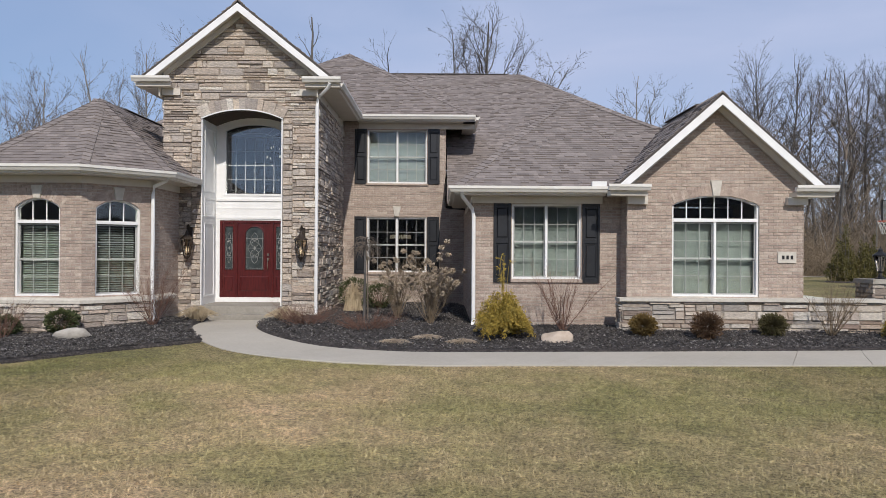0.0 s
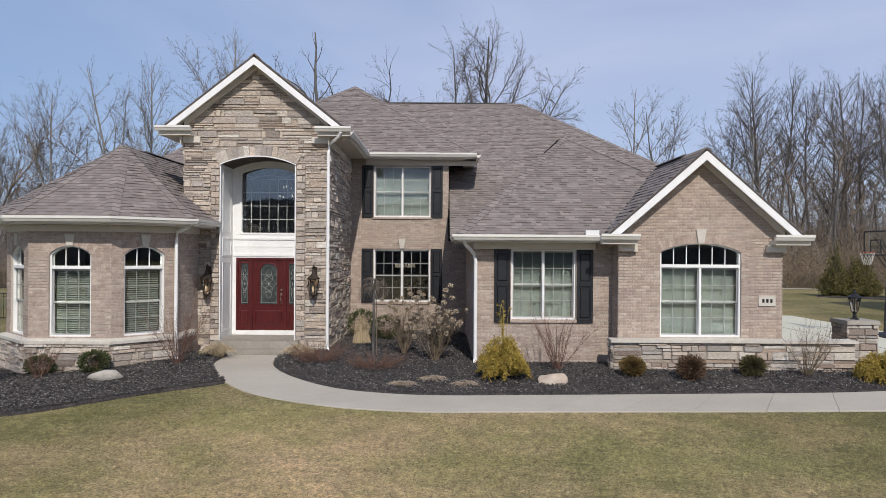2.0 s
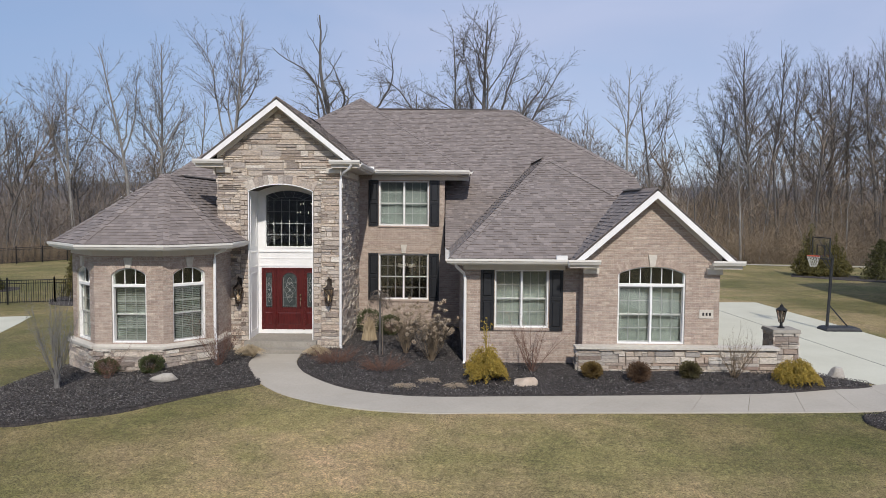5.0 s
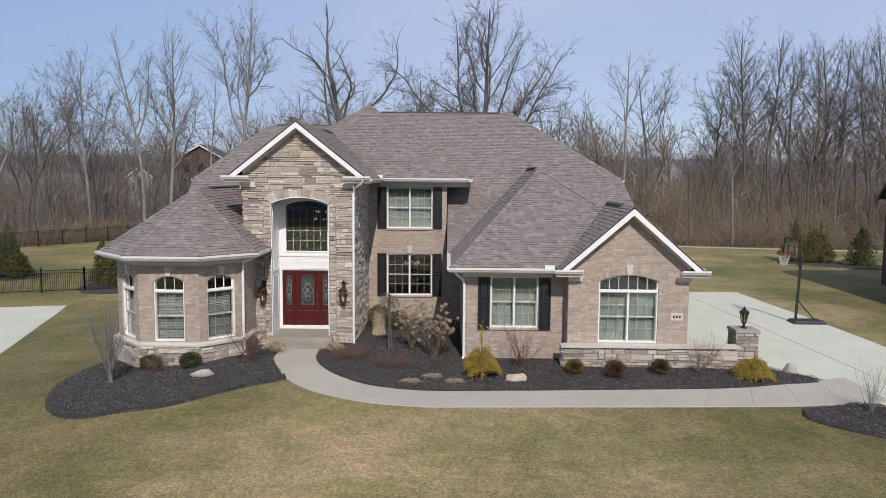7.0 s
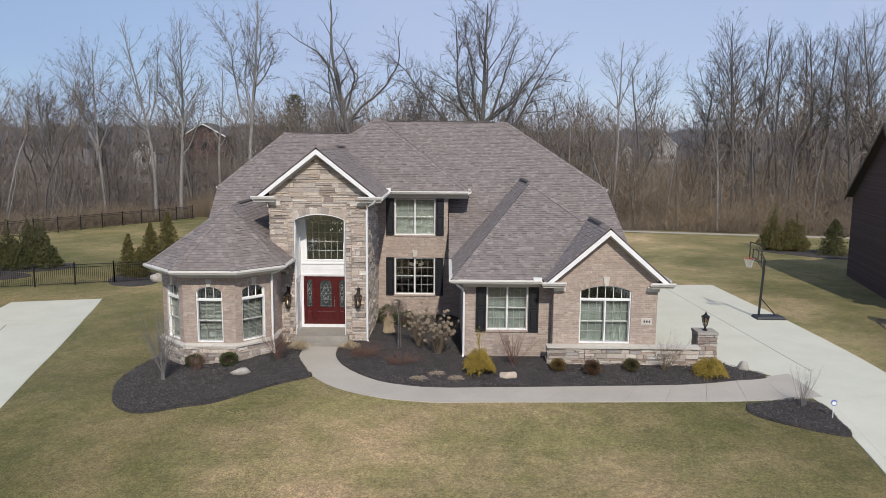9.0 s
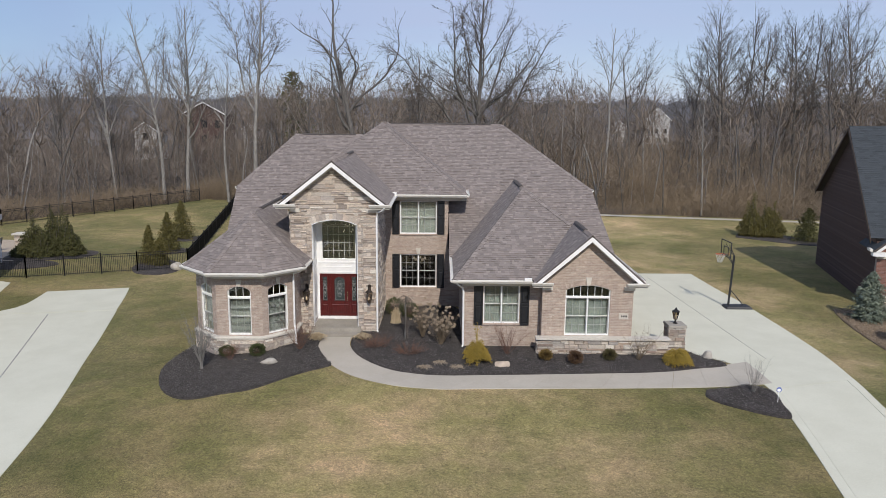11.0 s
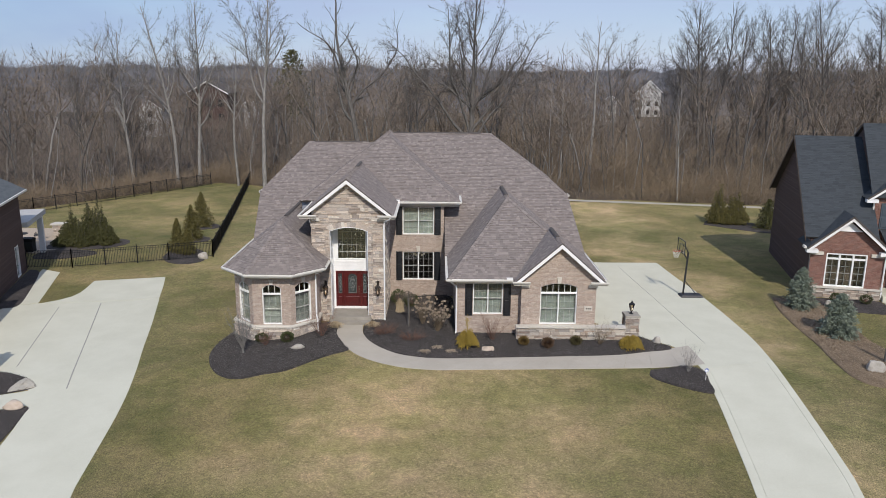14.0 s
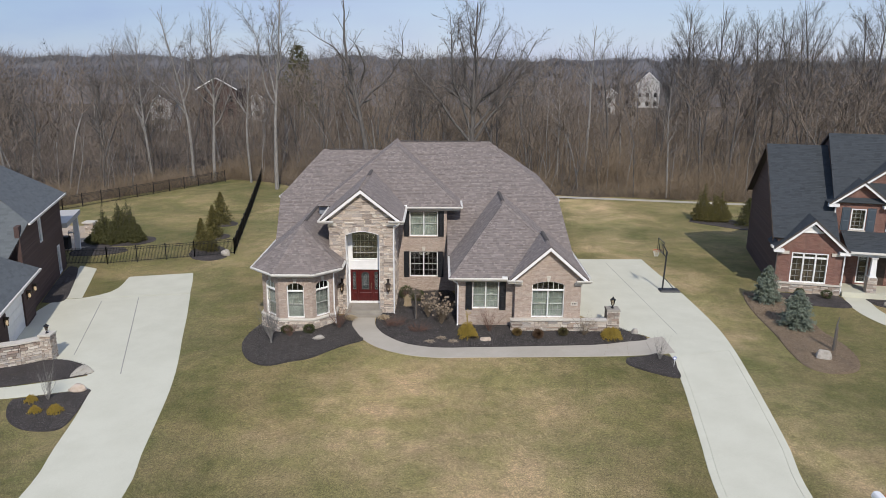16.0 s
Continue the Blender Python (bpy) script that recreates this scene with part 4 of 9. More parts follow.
EL, ET, EU = 3.17, 3.50, 5.88  # eaves: garage wing, bay, upper floor
SL = 0.585
RR, RL, HR = (3.25, 30.4, 9.12), (-3.6, 30.4, 9.12), (7.6, 24.83, 5.86)
P1 = (-3.6, 27.7, 9.22)
R2L, HL = (-9.0, 30.6, 8.45), (-11.35, 26.0, 5.76)
PF, PT = (3.6, 21.2, 6.3), (3.6, 25.55, 6.3)
roof("main_roof", [(0.1, 20.2, 3.15), (7.95, 20.2, 3.15), HR, RR, RL, (-3.6, 28.0, 7.713), (0.1, 23.6, 5.139)])
roof("right_roof", [HR, (7.6, 36.0, 5.86), RR])
roof("back_roof", [(7.6, 36.0, 5.86), (-3.6, 36.0, 5.86), (-3.6, 30.4, 9.12), RR])
roof("back_roof", [(-3.61, 36.0, 5.7), (-11.35, 36.0, 5.7), (-9.0, 30.6, 8.45), (-3.61, 30.6, 8.45)])
roof("left_roof", [(-11.35, 36.0, 5.76), HL, R2L])
roof("main_left_roof", [(-10.95, 22.10, 3.48), (-6.6, 22.10, 3.48), (-4.0, 24.0, 4.588), (-4.0, 30.6, 8.45), R2L, HL])
roof("upper_roof", [(-8.15, 22.0, EU), (0.95, 22.0, EU), P1])
roof("upper_right_roof", [(0.95, 22.0, EU), (0.95, 26.5, EU), (-3.6, 31.5, 9.22), P1])
roof("upper_left_roof", [(-8.15, 26.5, EU), (-8.15, 22.0, EU), P1, (-3.6, 31.5, 9.22)])
roof("wing_roof", [(0.25, 15.35, EL), (7.95, 15.35, EL), PF])
roof("wing_left_roof", [(0.25, 20.23, EL), (0.25, 15.35, EL), PF, PT])
roof("wing_right_roof", [(7.95, 15.35, EL), (7.95, 20.23, EL), PT, PF])
GA = 5.08  # height of the garage gable's ridge
roof("gable_left_roof", [(3.47, 18.7, 3.13), (3.47, 14.95, 3.13), (GC, 14.95, GA), (GC, 18.7, GA)])
roof("gable_right_roof", [(7.93, 14.95, 3.13), (7.93, 18.7, 3.13), (GC, 18.7, GA), (GC, 14.95, GA)])
TA = 7.76
roof("tower_left_roof", [(-7.33, 25.4, 5.88), (-7.33, 17.48, 5.88), (TC, 17.48, TA), (TC, 25.4, TA)])
roof("tower_right_roof", [(-2.57, 17.48, 5.88), (-2.57, 25.4, 5.88), (TC, 25.4, TA), (TC, 17.48, TA)])
E0, E1, E2, E3 = (-10.97, 16.15, ET), (-9.55, 14.73, ET), (-7.32, 14.73, ET), (-5.98, 16.08, ET)
BP, BR = (-8.48, 18.0, 5.47), (-8.48, 25.6, 5.47)
roof("bay_roof", [E1, E2, BP], limit=250)
roof("bay_roof", [E2, E3, BP])
roof("bay_roof", [E0, E1, BP])
roof("bay_right_roof", [E3, (-5.98, 17.86, ET), (-6.83, 17.86, 4.15), (-6.83, 25.6, 4.15), BR, BP])
roof("bay_left_roof", [(-10.97, 23.5, ET), E0, BP, BR])
hip(HR, RR, (0, 25, 6), (7.6, 30, 5.86)), hip(HL, R2L, (-6, 26, 5.76), (-11.35, 30, 5.76))
hip((0.95, 22, EU), P1, (-3, 22, EU), (0.95, 26, EU)), hip((-8.15, 22, EU), P1, (-3, 22, EU), (-8.15, 26, EU))
hip((0.25, 15.35, EL), PF, (4, 15.35, EL), (0.25, 19, EL)), hip((5.5, 18.65, 4.95), PF, (4, 18.0, 4.6), (7.95, 19, EL))
hip(E1, BP, E2, E0), hip(E2, BP, E1, E3), hip(E0, BP, E1, (-10.97, 20, ET)), hip(E3, BP, E2, (-5.98, 17.8, ET))
ridge_cap(RL, RR, (0, -1, -SL), (0, 1, -SL)), ridge_cap((-9.0, 30.6, 8.45), (-5.0, 30.6, 8.45), (0, -1, -SL), (0, 1, -SL))
ridge_cap((TC, 17.48, TA), (TC, 25.2, TA), (-1, 0, -0.79), (1, 0, -0.79)), ridge_cap((GC, 14.95, GA), (GC, 18.7, GA), (-1, 0, -0.87), (1, 0, -0.87))
ridge_cap(PF, PT, (-1, 0, -0.89), (1, 0, -0.72)), ridge_cap(BP, BR, (-1, 0, -0.79), (1, 0, -0.79)), ridge_cap(P1, (-3.6, 30.3, 9.22), (-1, 0, -0.73), (1, 0, -0.73))

# eaves: gutters, fascia and frieze boards, soffits
def eave(path, wall_gap, z, frieze=0.17, gutter=True):
    """Gutter, fascia, soffit and frieze along an eave; path runs with the outside on its right."""
    path = [Vector((p[0], p[1], 0)) for p in path]
    if gutter:
        sweep(path, [(o + 0.02, q + z - 0.13) for o, q in GUTTER], "gutter", M["gutter"], house, closed=False)
    sweep(path, [(-0.03, z - 0.16), (0.018, z - 0.16), (0.018, z - 0.01), (-0.03, z - 0.01)], "fascia", M["gutter"], house)
    sweep(path, [(-wall_gap, z - 0.185), (-0.0, z - 0.185), (-0.0, z - 0.162), (-wall_gap, z - 0.162)], "soffit", M["cream"], house, "cream vented soffit")
    if frieze:
        sweep(path, [(-wall_gap, z - 0.185 - frieze), (-wall_gap + 0.03, z - 0.185 - frieze), (-wall_gap + 0.03, z - 0.19), (-wall_gap, z - 0.19)], "frieze", M["cream"], house, "cream frieze board")


eave([(0.25, 20.3), (0.25, 15.35), (3.42, 15.35)], 0.39, EL, 0.15)
eave([(7.95, 15.5), (7.95, 24.0)], 0.38, EL)
eave([(-2.60, 22.0), (0.95, 22.0)], 0.40, EU, 0.17)
eave([(0.95, 22.03), (0.95, 24.5)], 0.36, EU, 0)
part("flashing_panel", Geo().fbox(FC, -8.12, -7.33, 5.30, 5.88, 0.0, 0.06), M["metal"], house, "grey metal flashing beside the tower")
eave([(-10.97, 23.0), E0, E1, E2, E3, (-5.98, 17.75)], 0.44, ET, 0.15)
eave([(-2.57, 17.62), (-2.57, 21.98)], 0.50, EU - 0.01, 0.2)
eave([(-7.33, 22.0), (-7.33, 17.62)], 0.48, EU - 0.01, 0.2)
eave([(7.6, 24.9), (7.6, 25.7)], 0.40, 5.86, 0)
eave([(-11.35, 36.0), (-11.35, 26.1)], 0.40, 5.76, 0)


def gable_trim(F, c, half, zb, zt, n_out, wall_half, ret):
    """Rake boards, sloping soffits and the boxed returns of a gable. F is the wall's frame, n_out the overhang."""
    s = (zt - zb) / half
    for sg in (-1, 1):
        rake, so = Geo(), Geo()
        a, b = (c + sg * half, zb), (c, zt)
        dv = 0.15 * math.hypot(1, s)
        P = lambda q, n: F(q[0], q[1], n)
        q = [(a[0], a[1] - 0.09), (b[0], b[1] - 0.09), (b[0], b[1] - dv - 0.09), (a[0] - sg * 0.16, a[1] - dv - 0.03 + 0.16 * s * 1.0)]
        q[3] = (a[0] - sg * (dv / s - 0.02), a[1] - 0.09)
        q = [a0 for a0 in q]
        if sg > 0:
            q = q[::-1]
        rake.hexa([P(x, n_out - 0.03) for x in q[::-1]] + [P(x, n_out + 0.01) for x in q[::-1]])
        part("rake_board", rake, M["white"], house, "white rake board")
        lo = [(c + sg * half, zb - 0.165), (c, zt - 0.165)]
        w2 = [(lo[0][0], lo[0][1] - 0.04), (lo[1][0], lo[1][1] - 0.04)]
        so.hexa([P(lo[0], 0.0), P(lo[1], 0.0), P(lo[1], n_out - 0.03), P(lo[0], n_out - 0.03), P(w2[0], 0.0), P(w2[1], 0.0), P(w2[1], n_out - 0.03), P(w2[0], n_out - 0.03)])
        part("rake_soffit", so, M["cream"], house)
        # trim band on the wall under the soffit
        tb = Geo()
        x0, x1 = (c + sg * wall_half, zt - s * wall_half - 0.21), (c, zt - 0.21)
        tb.hexa([P(x0, 0.05), P(x1, 0.05), P(x1, 0.11), P(x0, 0.11), P((x0[0], x0[1] - 0.14), 0.05), P((x1[0], x1[1] - 0.14), 0.05), P((x1[0], x1[1] - 0.14), 0.11), P((x0[0], x0[1] - 0.14), 0.11)])
        part("rake_trim", tb, M["cream"], house)
        # boxed return: little gutter, fascia, frieze block
        u0, u1 = sorted((c + sg * (half + 0.11), c + sg * (half + 0.11 - ret)))
        g = Geo()
        prof = [(n_out - 0.0 + o, zb - 0.10 + z) for o, z in GUTTER]
        g.loft([[F(u, z, n) for n, z in prof] for u in (u0, u1)])
        part("return_gutter", g, M["gutter"], house)
        bx = Geo().fbox(F, u0 + 0.06, u1 - 0.03, zb - 0.20, zb - 0.10, 0.0, n_out - 0.02)
        bx.fbox(F, *sorted((c + sg * (wall_half + 0.03), c + sg * (wall_half - ret * 0.45))), zb - 0.36, zb - 0.20, 0.0, 0.13)
        part("return_box", bx, M["cream"], house, "cream boxed eave return")


gable_trim(FA, GC, 2.23, 3.16, 5.12, 0.36, 1.84, 0.86)
gable_trim(FT, TC, 2.38, 5.90, 7.79, 0.38, 1.86, 0.92)

# downspouts
def downspout(pts, name="downspout"):
    part(name, Geo().tube(pts, 0.042, 8), M["white"], house, "white metal downspout")


downspout([(0.38, 15.30, 3.06), (0.40, 15.42, 2.95), (0.62, 15.76, 2.72), (0.66, 15.79, 2.55), (0.66, 15.79, 0.30), (0.62, 15.66, 0.14), (0.58, 15.5, 0.10)])
downspout([(-2.72, 17.42, 5.79), (-2.78, 17.5, 5.68), (-3.06, 17.78, 5.52), (-3.08, 17.76, 5.3), (-3.08, 17.76, 0.30), (-3.02, 17.62, 0.12)])
downspout([(-6.02, 16.0, 3.40), (-6.10, 16.1, 3.30), (-6.40, 16.18, 3.18), (-6.42, 16.18, 3.0), (-6.42, 16.16, 0.95), (-6.34, 15.99, 0.72), (-6.33, 15.98, 0.25), (-6.22, 15.85, 0.12)])

# entry: recess, door with sidelights, tall window, step
FD = Frame((0, 19.0, 0), X)
jamb, ceil_ = Geo(), Geo()
jamb.box(-6.02, -5.895, 17.87, 19.0, 0.44, 5.0), jamb.box(-3.925, -3.80, 17.87, 19.0, 0.44, 5.0)
lp = arch(-5.90, -3.92, 0.0, 5.0, 0.22)[2:]
ceil_.loft([[(a, 17.82, b), (a, 19.0, b), (a, 19.0, b + 0.05), (a, 17.82, b + 0.05)] for a, b in lp])
# shade under the arch is put into the ceiling's dark brown
part("entry_ceiling", ceil_, M["stained"], house, "brown ceiling of the entry recess, darkened for its shade")
part("entry_surround", jamb, M["white"], house, "white panelled entry surround")
mould = Geo()
for z0, z1 in ((0.62, 2.45), (2.62, 3.10), (3.25, 4.85)):
    for q in ((18.05, 18.08, z0, z1), (18.78, 18.81, z0, z1), (18.08, 18.78, z0, z0 + 0.03), (18.08, 18.78, z1 - 0.03, z1)):
        mould.box(-5.90, -5.882, *q), mould.box(-3.938, -3.92, *q)
for i in range(len(lp) - 1):
    (a, b), (c, d) = lp[i], lp[i + 1]
    mould.hexa([(a, 17.80, b), (c, 17.80, d), (c, 17.80, d - 0.028), (a, 17.80, b - 0.028), (a, 17.76, b), (c, 17.76, d), (c, 17.76, d - 0.028), (a, 17.76, b - 0.028)][::1])
mould.box(-5.898, -5.87, 17.79, 17.86, 0.42, 5.0), mould.box(-3.95, -3.922, 17.79, 17.86, 0.42, 5.0)
for z0, z1, o in ((2.60, 2.66, 0.02), (2.86, 2.885, 0.012), (3.06, 3.12, 0.03)):  # mouldings across the panel over the door
    mould.fbox(FD, -5.88, -3.94, z0, z1, 0.0, o)
part("entry_moulding", mould, M["white"], house)
dl = slab_with_holes(FD, [(-5.90, 0.42), (-3.92, 0.42), (-3.92, 5.0), *lp[1:-1], (-5.90, 5.0)], [arch(-5.80, -4.02, 0.56, 2.56), arch(-5.70, -4.12, 3.20, 4.88, 0.20)], -0.14, 0.0)
part("entry_panel", dl, M["white"], house, "white panel between door and tall window")

door = new("front_door")
door.parent = house
door["label"] = "dark red wooden front door with leaded oval glass"
g = Geo()
u0, u1, v0, v1 = -5.80, -4.02, 0.56, 2.56
for a in (u0, -5.40, -4.47, u1 - 0.06):
    g.fbox(FD, a, a + 0.06, v0, v1, -0.12, -0.01)
g.fbox(FD, u0 + 0.06, u1 - 0.06, v1 - 0.06, v1, -0.12, -0.012)
part("door_frame", g, M["door"], door)
part("threshold", Geo().fbox(FD, u0 - 0.1, u1 + 0.1, 0.445, 0.555, -0.1, 0.03), M["white"], door, "white threshold")


def leaf(a, b, glass_hole, name):
    hole = glass_hole
    me = slab_with_holes(FD, [(a, v0 + 0.005), (b, v0 + 0.005), (b, v1 - 0.062), (a, v1 - 0.062)], [hole], -0.085, -0.04)
    part(name, me, M["door"], door)
    ring = Geo()
    cu, cv = (min(p[0] for p in hole) + max(p[0] for p in hole)) / 2, (min(p[1] for p in hole) + max(p[1] for p in hole)) / 2
    for i in range(len(hole)):
        p, q = hole[i], hole[(i + 1) % len(hole)]
        po, qo = ((cu + (x[0] - cu) * 1.12, cv + (x[1] - cv) * 1.05) for x in (p, q))
        ring.hexa([FD(*p, -0.045), FD(*q, -0.045), FD(*qo, -0.045), FD(*po, -0.045), FD(*p, -0.03), FD(*q, -0.03), FD(*qo, -0.035), FD(*po, -0.035)])
    part("moulding", ring, M["door"], door)
    part("glass", Geo().prism([FD(*q, -0.058) for q in hole], FD.n * -0.01), M["lead"], door, "leaded glass")
    # lead cames: scrolls
    w, h = (max(p[0] for p in hole) - min(p[0] for p in hole)) / 2, (max(p[1] for p in hole) - min(p[1] for p in hole)) / 2
    cm = Geo()
    for s in (-1, 1):
        for t in (-1, 1):
            pts = []
            for i in range(15):
                an = i / 14 * 4.2
                rr = (1 - i / 17) * 0.55 * w
                pts.append(FD(cu + s * (0.12 * w + rr * math.sin(an) * 0.85), cv + t * (0.06 * h + 0.26 * h - rr * math.cos(an)), -0.05))
            cm.tube(pts, 0.007, 4)
    for s in (-1, 1):  # leaf shapes above and below, and an inner border
        for t0, t1 in ((0.30, 0.72), (-0.72, -0.30)):
            cm.tube([FD(cu + s * w * 0.34 * math.sin(math.pi * i / 8), cv + h * (t0 + (t1 - t0) * i / 8), -0.05) for i in range(9)], 0.006, 4)
        cm.tube([FD(cu + s * w * 0.86, cv - h * 0.93, -0.05), FD(cu + s * w * 0.86, cv + h * 0.72, -0.05)], 0.006, 4)
        cm.tube([FD(cu + s * w * (0.15 + 0.6 * math.sin(math.pi * i / 8)), cv + h * 0.30 * (i / 4 - 1), -0.05) for i in range(9)], 0.006, 4)
    for yy in (-0.93, -0.45, 0.0, 0.45):
        cm.fbox(FD, cu - w * 0.96, cu + w * 0.96, cv + yy * h - 0.004, cv + yy * h + 0.004, -0.057, -0.05)
    cm.hexa([FD(cu - 0.16 * w, cv, -0.057), FD(cu, cv - 0.11 * h, -0.057), FD(cu + 0.16 * w, cv, -0.057), FD(cu, cv + 0.11 * h, -0.057), FD(cu - 0.14 * w, cv, -0.048), FD(cu, cv - 0.10 * h, -0.048), FD(cu + 0.14 * w, cv, -0.048), FD(cu, cv + 0.10 * h, -0.048)])
    part("lead_came", cm, M["came"], door, "grey metal lead cames")
    pn = Geo().fbox(FD, a + 0.06, b - 0.06, v0 + 0.16, v0 + 0.55, -0.04, -0.022, 0.025)
    part("door_panel", pn, M["door"], door)


leaf(-5.34, -4.47, arch(-5.14, -4.67, 1.28, 2.24, 0.16), "door_leaf")
leaf(-5.74, -5.40, arch(-5.67, -5.47, 1.28, 2.40), "sidelight")
leaf(-4.41, -4.08, arch(-4.345, -4.145, 1.28, 2.40), "sidelight")
hd = Geo().tube([FD(-4.55, 1.32, -0.04), FD(-4.55, 1.30, 0.02), FD(-4.55, 1.42, 0.03), FD(-4.55, 1.55, 0.02), FD(-4.55, 1.57, -0.04)], 0.012, 6)
hd.fbox(FD, -4.58, -4.52, 1.50, 1.60, -0.04, -0.02, 0.006), hd.fbox(FD, -4.58, -4.52, 1.64, 1.71, -0.04, -0.015, 0.006)
part("door_handle", hd, M["brass"], door, "satin brass handle set")

tall = new("window")
tall.parent = house
tall["label"] = "tall arched entry window with white muntins"
fr = Geo()
wa, wb, wv0, wv1, wr = -5.70, -4.12, 3.20, 4.88, 0.20
fr.fbox(FD, wa, wa + 0.05, wv0, wv1, -0.10, 0.02), fr.fbox(FD, wb - 0.05, wb, wv0, wv1, -0.10, 0.02), fr.fbox(FD, wa + 0.05, wb - 0.05, wv0, wv0 + 0.05, -0.10, 0.02)
o_, i_ = arch(wa, wb, wv0, wv1, wr)[2:], arch(wa + 0.05, wb - 0.05, wv0, wv1, wr - 0.04)[2:]
for i in range(len(o_) - 1):
    fr.hexa([FD(*q, -0.10) for q in (i_[i], o_[i], o_[i + 1], i_[i + 1])] + [FD(*q, 0.02) for q in (i_[i], o_[i], o_[i + 1], i_[i + 1])])
part("window_frame", fr, M["white"], tall)
mu = Geo()
for i in range(1, 6):
    x = wa + 0.05 + (wb - wa - 0.10) * i / 6
    mu.fbox(FD, x - 0.008, x + 0.008, wv0 + 0.05, wv1 - 0.12, -0.07, -0.04)
for y in (3.62, 3.99, 4.36, 4.73):
    mu.fbox(FD, wa + 0.05, wb - 0.05, y - 0.008, y + 0.008, -0.071, -0.041)
for i in range(6):
    an = math.pi * (i + 0.5) / 6
    c = (wa + wb) / 2
    mu.tube([FD(c + 0.45 * math.cos(an), wv1 - 0.15 + 0.10 * math.sin(an), -0.055), FD(c + 0.74 * math.cos(an), wv1 - 0.05 + 0.2 * math.sin(an), -0.055)], 0.008, 4)
mu.tube([FD((wa + wb) / 2 + 0.45 * math.cos(math.pi * i / 10), wv1 - 0.15 + 0.10 * math.sin(math.pi * i / 10), -0.055) for i in range(11)], 0.008, 4)
part("muntin", mu, M["sash"], tall)
pane = part("pane", Geo().prism([FD(*q, -0.03) for q in arch(wa + 0.03, wb - 0.03, wv0 + 0.03, wv1, wr - 0.03)], FD.n * -0.006), M["twinpane"], tall)
pane.visible_shadow = False

# stoop and step: the shade of the recess is painted as darker concrete
part("stoop", Geo().box(-5.98, -3.80, 17.55, 18.97, -0.1, 0.44), M["shadeslab"], house, "concrete entry stoop with its shade in the colour")
part("step", Geo().box(-5.95, -3.83, 17.15, 17.546, -0.1, 0.27), M["shadeslab"], house, "concrete step with its shade in the colour")

# floors and rooms inside, unlit dimness put into their paint; rest of the shell
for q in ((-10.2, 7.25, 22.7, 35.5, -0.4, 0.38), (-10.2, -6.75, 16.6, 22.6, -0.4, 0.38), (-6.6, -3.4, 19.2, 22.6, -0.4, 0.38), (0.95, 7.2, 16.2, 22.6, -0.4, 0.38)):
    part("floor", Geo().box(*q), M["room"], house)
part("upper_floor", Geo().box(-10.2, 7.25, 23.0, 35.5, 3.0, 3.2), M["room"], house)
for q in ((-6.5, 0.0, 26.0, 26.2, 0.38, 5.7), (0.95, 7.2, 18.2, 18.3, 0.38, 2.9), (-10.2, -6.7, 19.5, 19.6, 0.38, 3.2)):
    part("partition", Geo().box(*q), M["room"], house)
# unseen wall added behind the tall window to set how dark it looks
part("partition", Geo().box(-6.7, -3.25, 20.9, 21.0, 0.38, 5.6), M["foyer"], house, "added foyer wall, painted dark to read as unlit")
shell = Geo()
shell.box(-10.75, -10.55, 26.6, 35.6, -0.6, 5.5), shell.box(7.0, 7.2, 25.0, 35.6, 2.9, 5.7), shell.box(-10.75, 7.5, 35.6, 35.8, -0.6, 5.7), shell.box(-10.55, -7.8, 26.8, 27.0, 3.0, 5.5), shell.box(0.2, 7.0, 25.2, 25.4, 3.0, 5.7)
part("rear_wall", shell, M["brick_island"], house)

# chandelier in the dining room behind the lower court window
lc = new("chandelier")
lc.parent = house
lc["label"] = "small chandelier with tan shades"
part("stem", Geo().tube([(-1.42, 24.2, 2.98), (-1.42, 24.2, 2.15)], 0.015, 6), M["bronze"], lc)
for k in range(5):
    an = 2 * math.pi * k / 5 + 0.3
    cx, cy = -1.42 + 0.3 * math.cos(an), 24.2 + 0.3 * math.sin(an)
    part("arm", Geo().tube([(-1.42, 24.2, 2.2), (-1.42 + 0.15 * math.cos(an), 24.2 + 0.15 * math.sin(an), 2.12), (cx, cy, 2.2)], 0.01, 5), M["bronze"], lc)
    part("shade", Geo().lathe((cx, cy, 2.2), [(0.075, 0.0), (0.05, 0.12)], 10), M["shadecloth"], lc)

# lit chandelier in the foyer behind the tall window
fc = new("chandelier")
fc.parent = house
fc["label"] = "foyer chandelier with lit candle bulbs"
part("stem", Geo().tube([(-4.55, 20.2, 5.55), (-4.55, 20.2, 4.35)], 0.012, 6), M["bronze"], fc)
for k in range(10):
    an, tier = 2 * math.pi * k / 5, k // 5
    rr, zc = (0.34, 4.30) if tier == 0 else (0.22, 4.58)
    cx, cy = -4.55 + rr * math.cos(an + 0.5 * tier), 20.2 + rr * math.sin(an + 0.5 * tier)
    part("arm", Geo().tube([(-4.55, 20.2, zc + 0.05), ((cx - 4.55) / 2, (cy + 20.2) / 2, zc - 0.04), (cx, cy, zc)], 0.008, 5), M["bronze"], fc)
    part("bulb", Geo().lathe((cx, cy, zc), [(0.010, 0.0), (0.014, 0.03), (0.014, 0.05), (0.003, 0.08)], 8), M["candle"], fc, "lit candle bulb")

# house number plaque: pale stone with dark bars
pl = new("number_plaque")
pl.parent = house
part("plaque", Geo().fbox(FA, 6.99, 7.38, 1.59, 1.83, 0.008, 0.035, 0.006), M["limestone"], pl, "pale stone number plaque")
